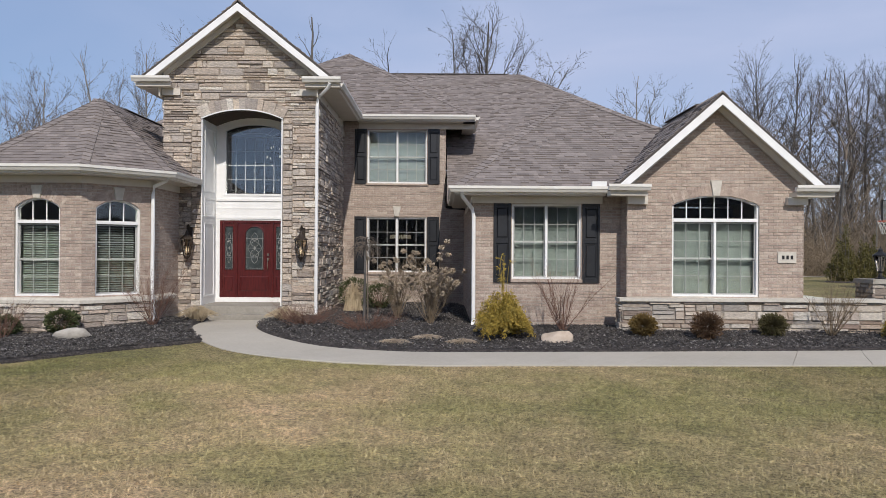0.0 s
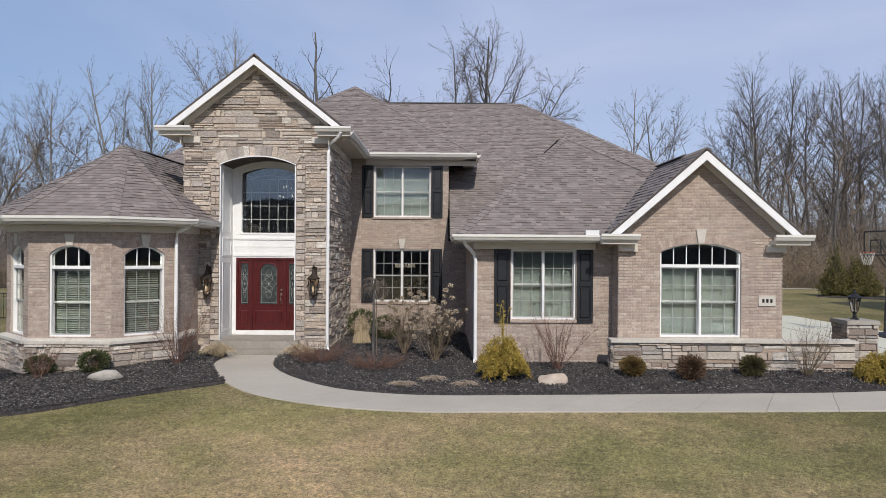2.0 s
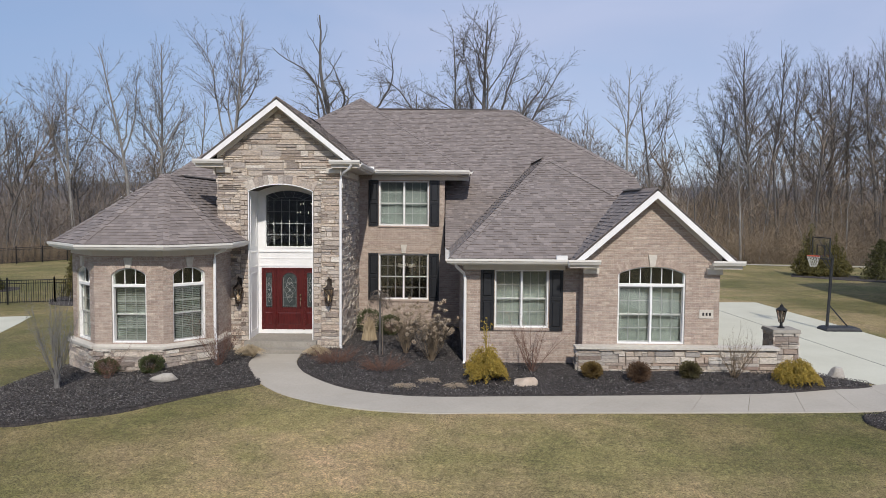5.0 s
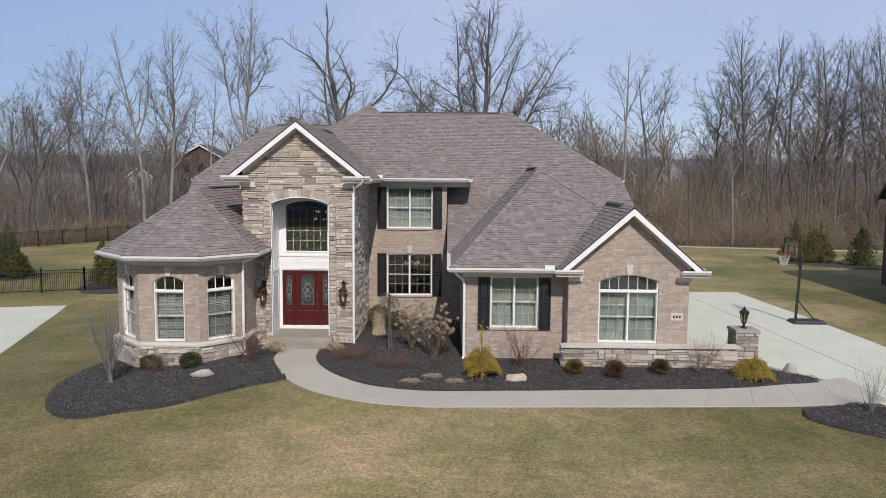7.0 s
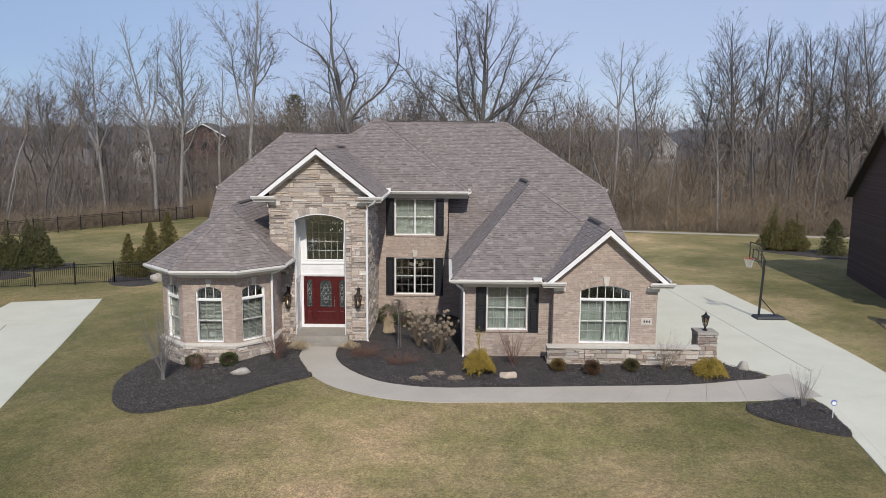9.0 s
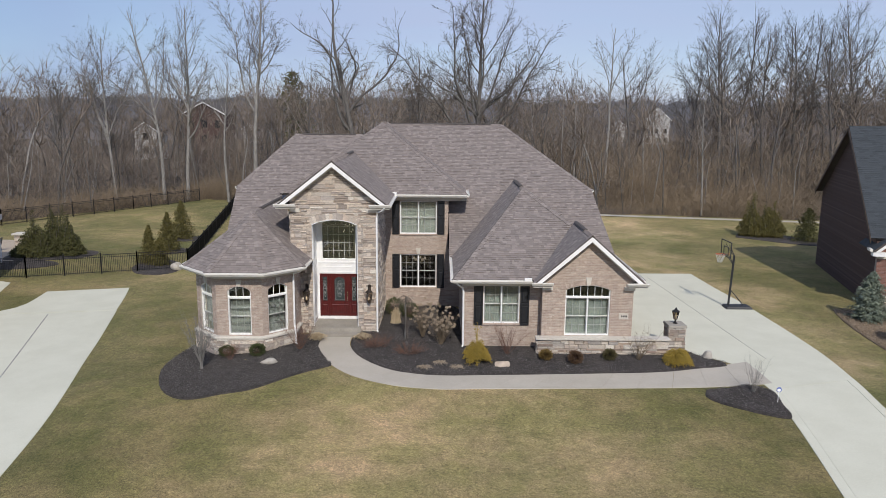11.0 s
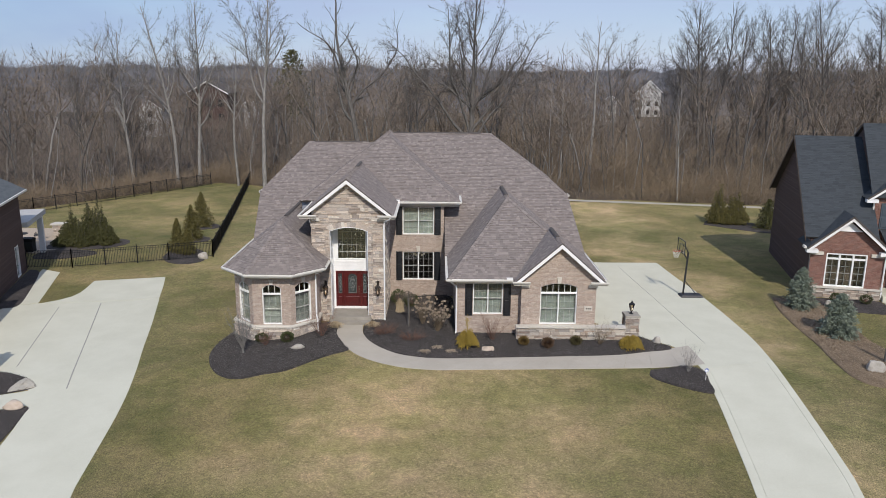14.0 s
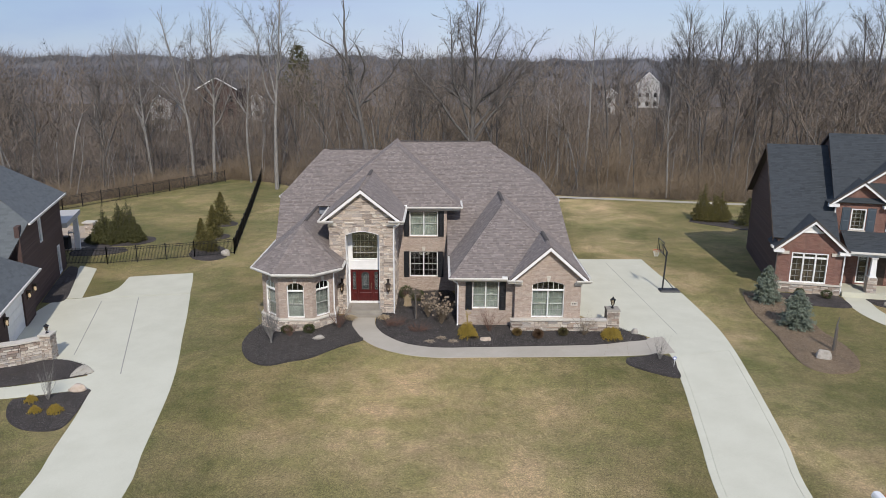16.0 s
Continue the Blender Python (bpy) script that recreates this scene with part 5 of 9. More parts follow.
for k in range(3):
    part("bar", Geo().fbox(FA, 7.075 + k * 0.09, 7.125 + k * 0.09, 1.67, 1.75, 0.035, 0.04), M["iron"], pl)

# ridge vents and gutter guards
def ridge_vent(a, b, w=0.11):
    a, b = Vector(a), Vector(b)
    d = (b - a).normalized()
    n = d.cross(Z).normalized() * w
    part("ridge_vent", Geo().hexa([a - n, a + n, b + n, b - n, a - n * 0.3 + Z * 0.05, a + n * 0.3 + Z * 0.05, b + n * 0.3 + Z * 0.05, b - n * 0.3 + Z * 0.05]), M["felt"], house, "dark ridge vent")


ridge_vent((-3.3, 30.4, 9.13), (2.6, 30.4, 9.13)), ridge_vent((-8.6, 30.6, 8.46), (-5.4, 30.6, 8.46))
ridge_vent((TC, 22.6, TA + 0.01), (TC, 24.9, TA + 0.01)), ridge_vent((GC, 16.4, GA + 0.01), (GC, 18.6, GA + 0.01))
ridge_vent((3.6, 22.0, 6.31), (3.6, 25.2, 6.31)), ridge_vent((-8.48, 19.4, 5.48), (-8.48, 24.5, 5.48))
for x, y, z in ((3.25, 15.28, EL), (-2.62, 21.94, EU)):
    part("gutter_guard", Geo().box(x - 0.15, x + 0.15, y - 0.06, y + 0.02, z - 0.01, z + 0.10), M["white"], house, "white gutter splash guard")

# ---- the ground, drives, walk and beds ----
def axis(lo, hi, a, b, fine):
    v = list(np.arange(a, b + 1e-6, fine))
    s, x = fine, a
    while x > lo:
        s *= 1.5
        x -= s
        v.insert(0, x)
    s, x = fine, b
    while x < hi:
        s *= 1.5
        x += s
        v.append(x)
    return np.array(v)


gx, gy = axis(-2500, 2500, -34, 34, 1.0), axis(-1500, 3500, -22, 60, 1.0)
verts = np.array([(x, y, land(x, y)) for y in gy for x in gx])
nx = len(gx)
quads = np.array([(j * nx + i, j * nx + i + 1, (j + 1) * nx + i + 1, (j + 1) * nx + i) for j in range(len(gy) - 1) for i in range(nx - 1)])
ground = tagged(new("ground", quads_mesh("ground", verts, quads, M["grass"])), "dormant tan and green lawn", "lawn", kind="structure")


def spline(pts, n):
    """Points evenly spread along a smooth curve through pts."""
    P = [Vector(p) for p in pts]
    out = []
    for i in range(len(P) - 1):
        a, b, c, d = P[max(0, i - 1)], P[i], P[i + 1], P[min(len(P) - 1, i + 2)]
        for k in range(12):
            t = k / 12
            out.append(0.5 * ((2 * b) + (c - a) * t + (2 * a - 5 * b + 4 * c - d) * t * t + (3 * b - a - 3 * c + d) * t ** 3))
    out.append(P[-1])
    s = [0.0]
    for i in range(1, len(out)):
        s.append(s[-1] + (out[i] - out[i - 1]).length)
    res, j = [], 0
    for k in range(n + 1):
        q = s[-1] * k / n
        while j < len(s) - 2 and s[j + 1] < q:
            j += 1
        f = (q - s[j]) / max(1e-9, s[j + 1] - s[j])
        res.append(out[j].lerp(out[j + 1], min(1, max(0, f))))
    return res


def ribbon(parent, left, right, slabs, sub, rise, key="slab_object", name="slab", gap=0.006, lanes=(0.0, 1.0)):
    """Concrete laid between two edges: slabs of their own, with open joints."""
    n = slabs * sub
    A, B = spline(left, n), spline(right, n)
    for i in range(slabs):
        for la, lb in zip(lanes[:-1], lanes[1:]):
            top = []
            for k in range(i * sub, (i + 1) * sub + 1):
                a, b = A[k].lerp(B[k], la), A[k].lerp(B[k], lb)
                w = (b - a).normalized() * gap / 2
                top.append((a + w * (la > 0), b - w * (lb < 1)))
            d = (top[1][0] - top[0][0]).normalized() * gap / 2
            top[0] = (top[0][0] + d, top[0][1] + d)
            g = Geo()
            rings = []
            for a, b in top:
                ring = []
                for q, dz in ((a, -0.06), (a, rise - 0.008), (a.lerp(b, 0.01), rise), (a.lerp(b, 0.17), rise), (a.lerp(b, 0.33), rise), (a.lerp(b, 0.5), rise), (a.lerp(b, 0.67), rise), (a.lerp(b, 0.83), rise), (a.lerp(b, 0.99), rise), (b, rise - 0.008), (b, -0.06)):
                    ring.append((q.x, q.y, land(q.x, q.y) + dz))
                rings.append(ring[::-1])
            g.loft(rings)
            part(name, g, M[key], parent)


walkway = thing("walkway", "curved pale concrete walk along the planting bed", "walkway", kind="structure")
ribbon(walkway, [(-5.45, 17.1, 0), (-5.35, 15.6, 0), (-4.75, 14.1, 0), (-3.6, 12.75, 0), (-2.1, 11.85, 0), (-0.4, 11.5, 0), (1.1, 11.55, 0), (4.85, 11.66, 0), (7.5, 11.76, 0), (9.3, 11.85, 0), (10.9, 12.05, 0), (12.1, 12.3, 0)],
       [(-4.15, 17.1, 0), (-4.05, 15.9, 0), (-3.5, 14.6, 0), (-2.3, 13.42, 0), (-1.0, 12.92, 0), (0.1, 12.82, 0), (1.2, 12.88, 0), (5.2, 13.1, 0), (8.2, 13.32, 0), (9.8, 13.75, 0), (11.2, 14.35, 0), (12.1, 14.7, 0)], 16, 6, 0.025, key="walk_object", gap=0.016)
drive = thing("driveway", "broad pale concrete driveway curving past the garage", "driveway", kind="structure")
ribbon(drive, [(8.2, -22, 0), (9.0, -10, 0), (9.75, -0.5, 0), (10.45, 3.7, 0), (11.25, 8.2, 0), (11.75, 11.7, 0)],
       [(12.2, -22, 0), (12.7, -10, 0), (13.2, -0.5, 0), (13.95, 3.3, 0), (14.75, 8.2, 0), (15.42, 12.8, 0)], 7, 6, 0.02, lanes=(0.0, 0.09, 0.91, 1.0))
ribbon(drive, [(11.751, 11.71, 0), (11.55, 14.2, 0), (10.1, 15.7, 0), (9.0, 16.6, 0), (7.6, 19, 0), (7.6, 25, 0), (7.6, 31.1, 0)],
       [(15.421, 12.81, 0), (15.72, 15.5, 0), (15.8, 18.5, 0), (15.78, 21.5, 0), (15.7, 24.5, 0), (15.5, 27.5, 0), (15.36, 31.2, 0)], 3, 12, 0.02)


def joint(parent, x0, y0, x1, y1, w=0.013):
    """A dark filled joint sawn along the concrete."""
    n = 16
    d = Vector((x1 - x0, y1 - y0, 0)).normalized()
    s = Vector((d.y, -d.x, 0)) * w / 2
    rings = []
    for k in range(n + 1):
        p = Vector((x0 + (x1 - x0) * k / n, y0 + (y1 - y0) * k / n, 0))
        z = land(p.x, p.y) + 0.027
        rings.append([p - s + Vector((0, 0, z - 0.01)), p - s + Vector((0, 0, z + 0.003)), p + s + Vector((0, 0, z + 0.003)), p + s + Vector((0, 0, z - 0.01))])
    part("joint", Geo().loft(rings), M["sealant"], parent, "dark sealed joint")


joint(drive, 12.33, 30.0, 13.05, 15.0)
ldrive = thing("driveway", "broad pale concrete driveway of the neighbouring house", "driveway", kind="structure")
ribbon(ldrive, [(-16.9, -22, 0), (-16.2, -8, 0), (-15.9, 0.3, 0), (-16.3, 3.5, 0), (-17.0, 7.8, 0), (-18.2, 10.6, 0), (-21.0, 12.6, 0), (-24.6, 15.5, 0), (-25.6, 19, 0), (-25.6, 22.2, 0)],
       [(-12.4, -22, 0), (-12.0, -8, 0), (-11.95, 0, 0), (-12.4, 3.0, 0), (-13.15, 8.0, 0), (-13.9, 11.5, 0), (-14.9, 15.1, 0), (-15.8, 18.5, 0), (-16.65, 21.5, 0), (-17.25, 23.6, 0)], 7, 8, 0.02)
ribbon(ldrive, [(-25.6, 22.25, 0), (-24.0, 22.6, 0), (-22.7, 24.3, 0), (-23.0, 27.5, 0)], [(-17.3, 23.65, 0), (-17.7, 25.2, 0), (-18.2, 27, 0), (-18.7, 28.6, 0)], 1, 8, 0.02)
ribbon(ldrive, [(-25.7, 22.3, 0), (-26.6, 25.5, 0), (-27.9, 30.4, 0)], [(-24.1, 22.6, 0), (-25.0, 25.5, 0), (-26.3, 29.6, 0)], 4, 3, 0.02)

joint(ldrive, -16.44, 10.48, -20.4, 22.7, 0.05), joint(ldrive, -19.95, 12.91, -22.5, 21.9, 0.035)


def bed(name, outline, material, label, rise=0.07, chips=0, seed=1, chip="chip"):
    """A mounded bed inside a smooth outline, with loose chips."""
    P = spline([(*p, 0) for p in (*outline, outline[0])], 90)[:-1]
    c = sum(P, Vector()) / len(P)
    rings = []
    r = random.Random(seed)
    for f, dz in ((1.0, -0.03), (0.996, rise * 0.35), (0.985, rise * 0.8), (0.95, rise), (0.8, rise + 0.01), (0.55, rise + 0.015), (0.25, rise + 0.015), (0.02, rise + 0.015)):
        ring = []
        for p in P:
            q = c.lerp(p, f)
            ring.append((q.x, q.y, land(q.x, q.y) + dz + r.uniform(-0.012, 0.012) * (f < 0.96)))
        rings.append(ring)
    b = tagged(part(name, Geo().loft(rings, cap=False), material, None), label, "garden bed", kind="structure")
    if chips:
        pts = [(p.x, p.y) for p in P]
        rr = np.random.RandomState(seed)
        x0, x1, y0, y1 = min(p[0] for p in pts), max(p[0] for p in pts), min(p[1] for p in pts), max(p[1] for p in pts)
        cs = []
        while len(cs) < chips:
            x, y = rr.uniform(x0, x1), rr.uniform(y0, y1)
            us = crossings([pts], y)
            if any(us[i] + 0.03 < x < us[i + 1] - 0.03 for i in range(0, len(us) - 1, 2)):
                cs.append((x, y, land(x, y) + rise + 0.016 + rr.uniform(0, 0.02)))
        ch = new("mulch_chips", leaves("mulch_chips", cs, 0.044 if chip == "chip" else 0.075, M[chip], seed, flat=0.65, aspect=0.4))
        ch.parent = b
        tagged(ch, kind="stuff")
    return b


bed("bed", [(-4.1, 17.7), (-4.12, 16.6), (-4.02, 15.75), (-3.53, 14.55), (-2.33, 13.38), (-1.02, 12.89), (0.1, 12.79), (1.2, 12.85), (3.2, 12.95), (5.2, 13.07), (8.2, 13.29), (9.8, 13.72), (11.3, 14.28), (10.5, 15.2), (9.9, 15.9), (9.0, 15.5), (7.0, 15.2), (3.9, 15.6), (3.5, 15.9), (1.5, 16.0), (0.75, 16.1), (0.6, 18.0), (0.4, 22.3), (-1.5, 22.3), (-3.0, 22.3), (-3.1, 19.5)], M["mulch"], "black mulch planting bed between house and walk", chips=52000)
bed("bed", [(-5.5, 17.6), (-5.42, 16.6), (-5.32, 15.6), (-4.73, 14.12), (-4.5, 13.72), (-5.6, 12.9), (-7.0, 11.4), (-8.0, 11.0), (-9.0, 10.6), (-9.9, 11.0), (-10.7, 12.2), (-11.2, 14.0), (-11.0, 16.0), (-10.4, 17.2), (-9.0, 16.2), (-7.5, 16.0), (-6.5, 17.2)], M["mulch"], "black mulch planting bed in front of the bay", chips=52000, seed=2)
bed("bed", [(9.35, 11.55), (9.2, 10.9), (9.9, 10.1), (11.35, 9.3), (11.62, 10.4), (11.75, 11.5), (11.1, 12.0), (10.2, 11.75)], M["mulch"], "small black mulch bed beside the driveway", chips=6000, seed=3)

# ---- things round the house ----
def lantern(x, y, z, group):
    t = tagged(new("wall_lantern"), "dark bronze coach lantern on the stone wall", "lantern", group)
    g = Geo().box(x - 0.055, x + 0.055, y - 0.015, y, z + 0.30, z + 0.52)
    g.tube([(x, y - 0.01, z + 0.50), (x, y - 0.10, z + 0.56), (x, y - 0.16, z + 0.52), (x, y - 0.16, z + 0.42)], 0.012, 6)
    part("bracket", g, M["bronze"], t)
    part("roof", Geo().lathe((x, y - 0.16, z), [(0.005, 0.46), (0.03, 0.42), (0.04, 0.38), (0.085, 0.33), (0.135, 0.29), (0.135, 0.275), (0.02, 0.27)], 8), M["bronze"], t)
    for k in range(6):
        a = math.pi * k / 3
        part("cage_bar", Geo().tube([(x + 0.115 * math.cos(a), y - 0.16 + 0.115 * math.sin(a), z + 0.275), (x + 0.062 * math.cos(a), y - 0.16 + 0.062 * math.sin(a), z - 0.05)], 0.008, 4), M["bronze"], t)
    part("finial", Geo().lathe((x, y - 0.16, z), [(0.065, -0.035), (0.07, -0.05), (0.05, -0.08), (0.02, -0.11), (0.012, -0.15), (0.003, -0.16)], 8), M["bronze"], t)
    part("glass", Geo().lathe((x, y - 0.16, z), [(0.056, -0.03), (0.105, 0.27)], 6), M["lampglass"], t)
    part("bulb", Geo().lathe((x, y - 0.16, z), [(0.004, 0.0), (0.02, 0.03), (0.022, 0.09), (0.004, 0.14)], 8), M["bulb"], t, "lit warm bulb")
    return t


for lx in (-6.16, -3.42):
    lantern(0, 0, 0, "wall lanterns").matrix_world = Matrix.Translation((lx, 17.79, 1.70)) @ Matrix.Scale(1.24, 4)

# pier with its lamp
pier = tagged(new("stone_pier"), "grey ledge-stone pier with a flat cap at the drive", "pier")
px, py = 9.52, 15.92
pc = part("core", Geo().box(px - 0.32, px + 0.32, py - 0.32, py + 0.32, -0.1, 1.16), M["darkmortar"], pier)
for k, (o, u) in enumerate((((px - 0.32, py - 0.32, 0), X), ((px + 0.32, py - 0.32, 0), Y), ((px - 0.32, py + 0.32, 0), -Y), ((px + 0.32, py + 0.32, 0), -X))):
    cover("stone", Frame(o, u), courses([[(-0.03, 0.0), (0.67, 0.0), (0.67, 1.16), (-0.03, 1.16)]], 0.1, 0.26, 0.012, random.Random(k), var=0.6, heights=(0.06, 0.08, 0.11, 0.16)), 0.04, "palestone", pc, 60, 0.016, 0.012, whole_only=False)
# cap takes the darkened concrete colour for the shade on its stone
part("cap", Geo().hexa([(px - 0.39, py - 0.39, 1.16), (px - 0.39, py + 0.39, 1.16), (px + 0.39, py + 0.39, 1.16), (px + 0.39, py - 0.39, 1.16), (px - 0.37, py - 0.37, 1.25), (px - 0.37, py + 0.37, 1.25), (px + 0.37, py + 0.37, 1.25), (px + 0.37, py - 0.37, 1.25)][::1]), M["shadeslab"], pier, "stone cap, grey from shade put into its colour")
lamp = tagged(new("pier_lamp"), "black post lantern on the stone pier", "lamp")
zz = 1.25
part("base", Geo().lathe((px, py, zz), [(0.10, 0), (0.10, 0.02), (0.045, 0.05), (0.035, 0.13), (0.055, 0.15), (0.055, 0.17)], 12), M["iron"], lamp)
part("roof", Geo().lathe((px, py, zz), [(0.165, 0.50), (0.165, 0.515), (0.10, 0.56), (0.05, 0.60), (0.045, 0.64), (0.015, 0.67), (0.005, 0.71)], 8), M["iron"], lamp)
for k in range(6):
    a = math.pi * k / 3
    part("cage_bar", Geo().tube([(px + 0.075 * math.cos(a), py + 0.075 * math.sin(a), zz + 0.17), (px + 0.145 * math.cos(a), py + 0.145 * math.sin(a), zz + 0.50)], 0.009, 4), M["iron"], lamp)
part("glass", Geo().lathe((px, py, zz), [(0.068, 0.17), (0.136, 0.50)], 6), M["lampglass"], lamp)

# basketball hoop
hoop = tagged(new("basketball_hoop"), "black portable basketball hoop with clear backboard on the drive", "basketball hoop")
hx, hy, hz = 15.05, 23.1, 0.0
bs = Geo()
bs.loft([[(hx + sx * a, hy + sy * b, hz + z) for sx, sy in ((-1, -1), (1, -1), (1, 1), (-1, 1))] for a, b, z in ((0.66, 0.36, 0.0), (0.66, 0.36, 0.07), (0.60, 0.31, 0.14), (0.52, 0.22, 0.17))])
part("base", bs, M["plastic"], hoop, "black plastic water base")
part("pole", Geo().tube([(hx - 0.47, hy, hz + 0.1), (hx - 0.36, hy, hz + 2.75)], 0.055, 10), M["plastic"], hoop)
part("brace", Geo().tube([(hx + 0.35, hy, hz + 0.12), (hx - 0.40, hy, hz + 0.95)], 0.025, 6), M["plastic"], hoop)
for s in (-1, 1):
    part("arm", Geo().tube([(hx - 0.38, hy + s * 0.08, hz + 2.30), (hx - 0.74, hy + s * 0.20, hz + 2.85)], 0.02, 6), M["plastic"], hoop)
    part("arm", Geo().tube([(hx - 0.35, hy + s * 0.08, hz + 2.72), (hx - 0.74, hy + s * 0.20, hz + 3.35)], 0.02, 6), M["plastic"], hoop)
bf = Geo()
for q in ((-0.66, 0.66, 2.72, 2.76), (-0.66, 0.66, 3.50, 3.54), (-0.66, -0.62, 2.76, 3.50), (0.62, 0.66, 2.76, 3.50), (-0.30, 0.30, 2.82, 2.85), (-0.30, 0.30, 3.22, 3.25), (-0.30, -0.27, 2.85, 3.22), (0.27, 0.30, 2.85, 3.22)):
    bf.box(hx - 0.82, hx - 0.78, hy + q[0], hy + q[1], hz + q[2], hz + q[3])
part("backboard_frame", bf, M["plastic"], hoop)
bp = part("backboard", Geo().box(hx - 0.805, hx - 0.795, hy - 0.62, hy + 0.62, hz + 2.76, hz + 3.50), M["pane"], hoop, "clear backboard")
bp.visible_shadow = False
ring = [(hx - 1.07 + 0.225 * math.cos(2 * math.pi * i / 18), hy + 0.225 * math.sin(2 * math.pi * i / 18), hz + 2.83) for i in range(19)]
part("rim", Geo().tube(ring, 0.014, 6, cap=False), M["orange"], hoop, "orange rim")
a_, b_ = [], []
for k in range(12):
    t0 = 2 * math.pi * k / 12
    for j in range(4):
        for s in (-1, 1):
            r0, r1 = 0.225 - 0.03 * j, 0.225 - 0.03 * (j + 1)
            q0, q1 = t0 + s * j * 0.26, t0 + s * (j + 1) * 0.26
            a_.append((hx - 1.07 + r0 * math.cos(q0), hy + r0 * math.sin(q0), hz + 2.82 - 0.1 * j)), b_.append((hx - 1.07 + r1 * math.cos(q1), hy + r1 * math.sin(q1), hz + 2.82 - 0.1 * (j + 1)))
nt = new("net", sticks("net", a_, b_, [0.006] * len(a_), [0.006] * len(a_), M["net"]))
nt.parent = hoop

# yard sign
ys = tagged(new("yard_sign"), "small blue and white yard sign on a stake", "sign")
sx, sy = 11.45, 10.45
part("stake", Geo().tube([(sx, sy, land(sx, sy)), (sx, sy, land(sx, sy) + 0.55)], 0.012, 6), M["white"], ys)
FS = Frame((sx, sy - 0.015, land(sx, sy) + 0.55), X)
oct8 = [(0.095 * math.cos(math.pi * (k + 0.5) / 4), 0.095 * math.sin(math.pi * (k + 0.5) / 4)) for k in range(8)]
part("plate", Geo().prism([FS(u, v, 0.008) for u, v in oct8], FS.n * -0.012), M["blue"], ys, "plain blue plate")
part("emblem", Geo().prism([FS(u * 0.74, v * 0.6 - 0.012, 0.012) for u, v in oct8], FS.n * -0.003), M["white"], ys, "plain white field")


def boulder(x, y, w, d, h, material, seed, label):
    bm = bmesh.new()
    bmesh.ops.create_icosphere(bm, subdivisions=3, radius=1)
    r = random.Random(seed)
    off = Vector((r.uniform(0, 50), r.uniform(0, 50), r.uniform(0, 50)))
    planes = [(Vector((r.gauss(0, 1), r.gauss(0, 1), abs(r.gauss(0, 0.6)))).normalized(), r.uniform(0.48, 0.74)) for _ in range(9)]
    for v in bm.verts:
        for n, k in planes:
            e = v.co.dot(n) - k
            if e > 0:
                v.co -= n * e * 0.96
        v.co *= 1 + 0.12 * noise.noise(v.co * 1.6 + off) + 0.04 * noise.noise(v.co * 5 + off)
        v.co = Vector((v.co.x * w / 2, v.co.y * d / 2, v.co.z * h * 0.62))
    me = bpy.data.meshes.new("boulder")
    bm.to_mesh(me)
    bm.free()
    me.materials.append(material)
    me.polygons.foreach_set("use_smooth", [True] * len(me.polygons))
    ob = tagged(new("boulder", me), label, "boulder")
    ob.matrix_world = pose(x, y, land(x, y) + 0.06 + h * 0.32, 0, 0, r.uniform(-15, 15))


boulder(-6.95, 13.85, 0.84, 0.46, 0.30, M["rock"], 1, "flat pale boulder lying on the mulch")
boulder(2.15, 13.68, 0.66, 0.42, 0.27, M["tanrock"], 2, "tan boulder lying on the mulch")
boulder(10.65, 15.0, 0.58, 0.42, 0.34, M["rock"], 3, "grey boulder at the tip of the bed")
boulder(19.6, 11.65, 1.0, 0.75, 0.58, M["rock"], 4, "large pale boulder on the brown mulch")
boulder(-17.6, 33.6, 0.9, 0.6, 0.5, M["rock"], 5, "grey boulder by the iron fence")
boulder(-17.75, 8.72, 0.95, 0.6, 0.42, M["tanrock"], 6, "pinkish boulder beside the neighbour's walk")
for k, (x, y) in enumerate(((22.35, 21.1), (28.1, 20.2))):
    boulder(x, y, 0.6, 0.5, 0.4, M["rock"], 8 + k, "small pale boulder in the neighbour's bed")


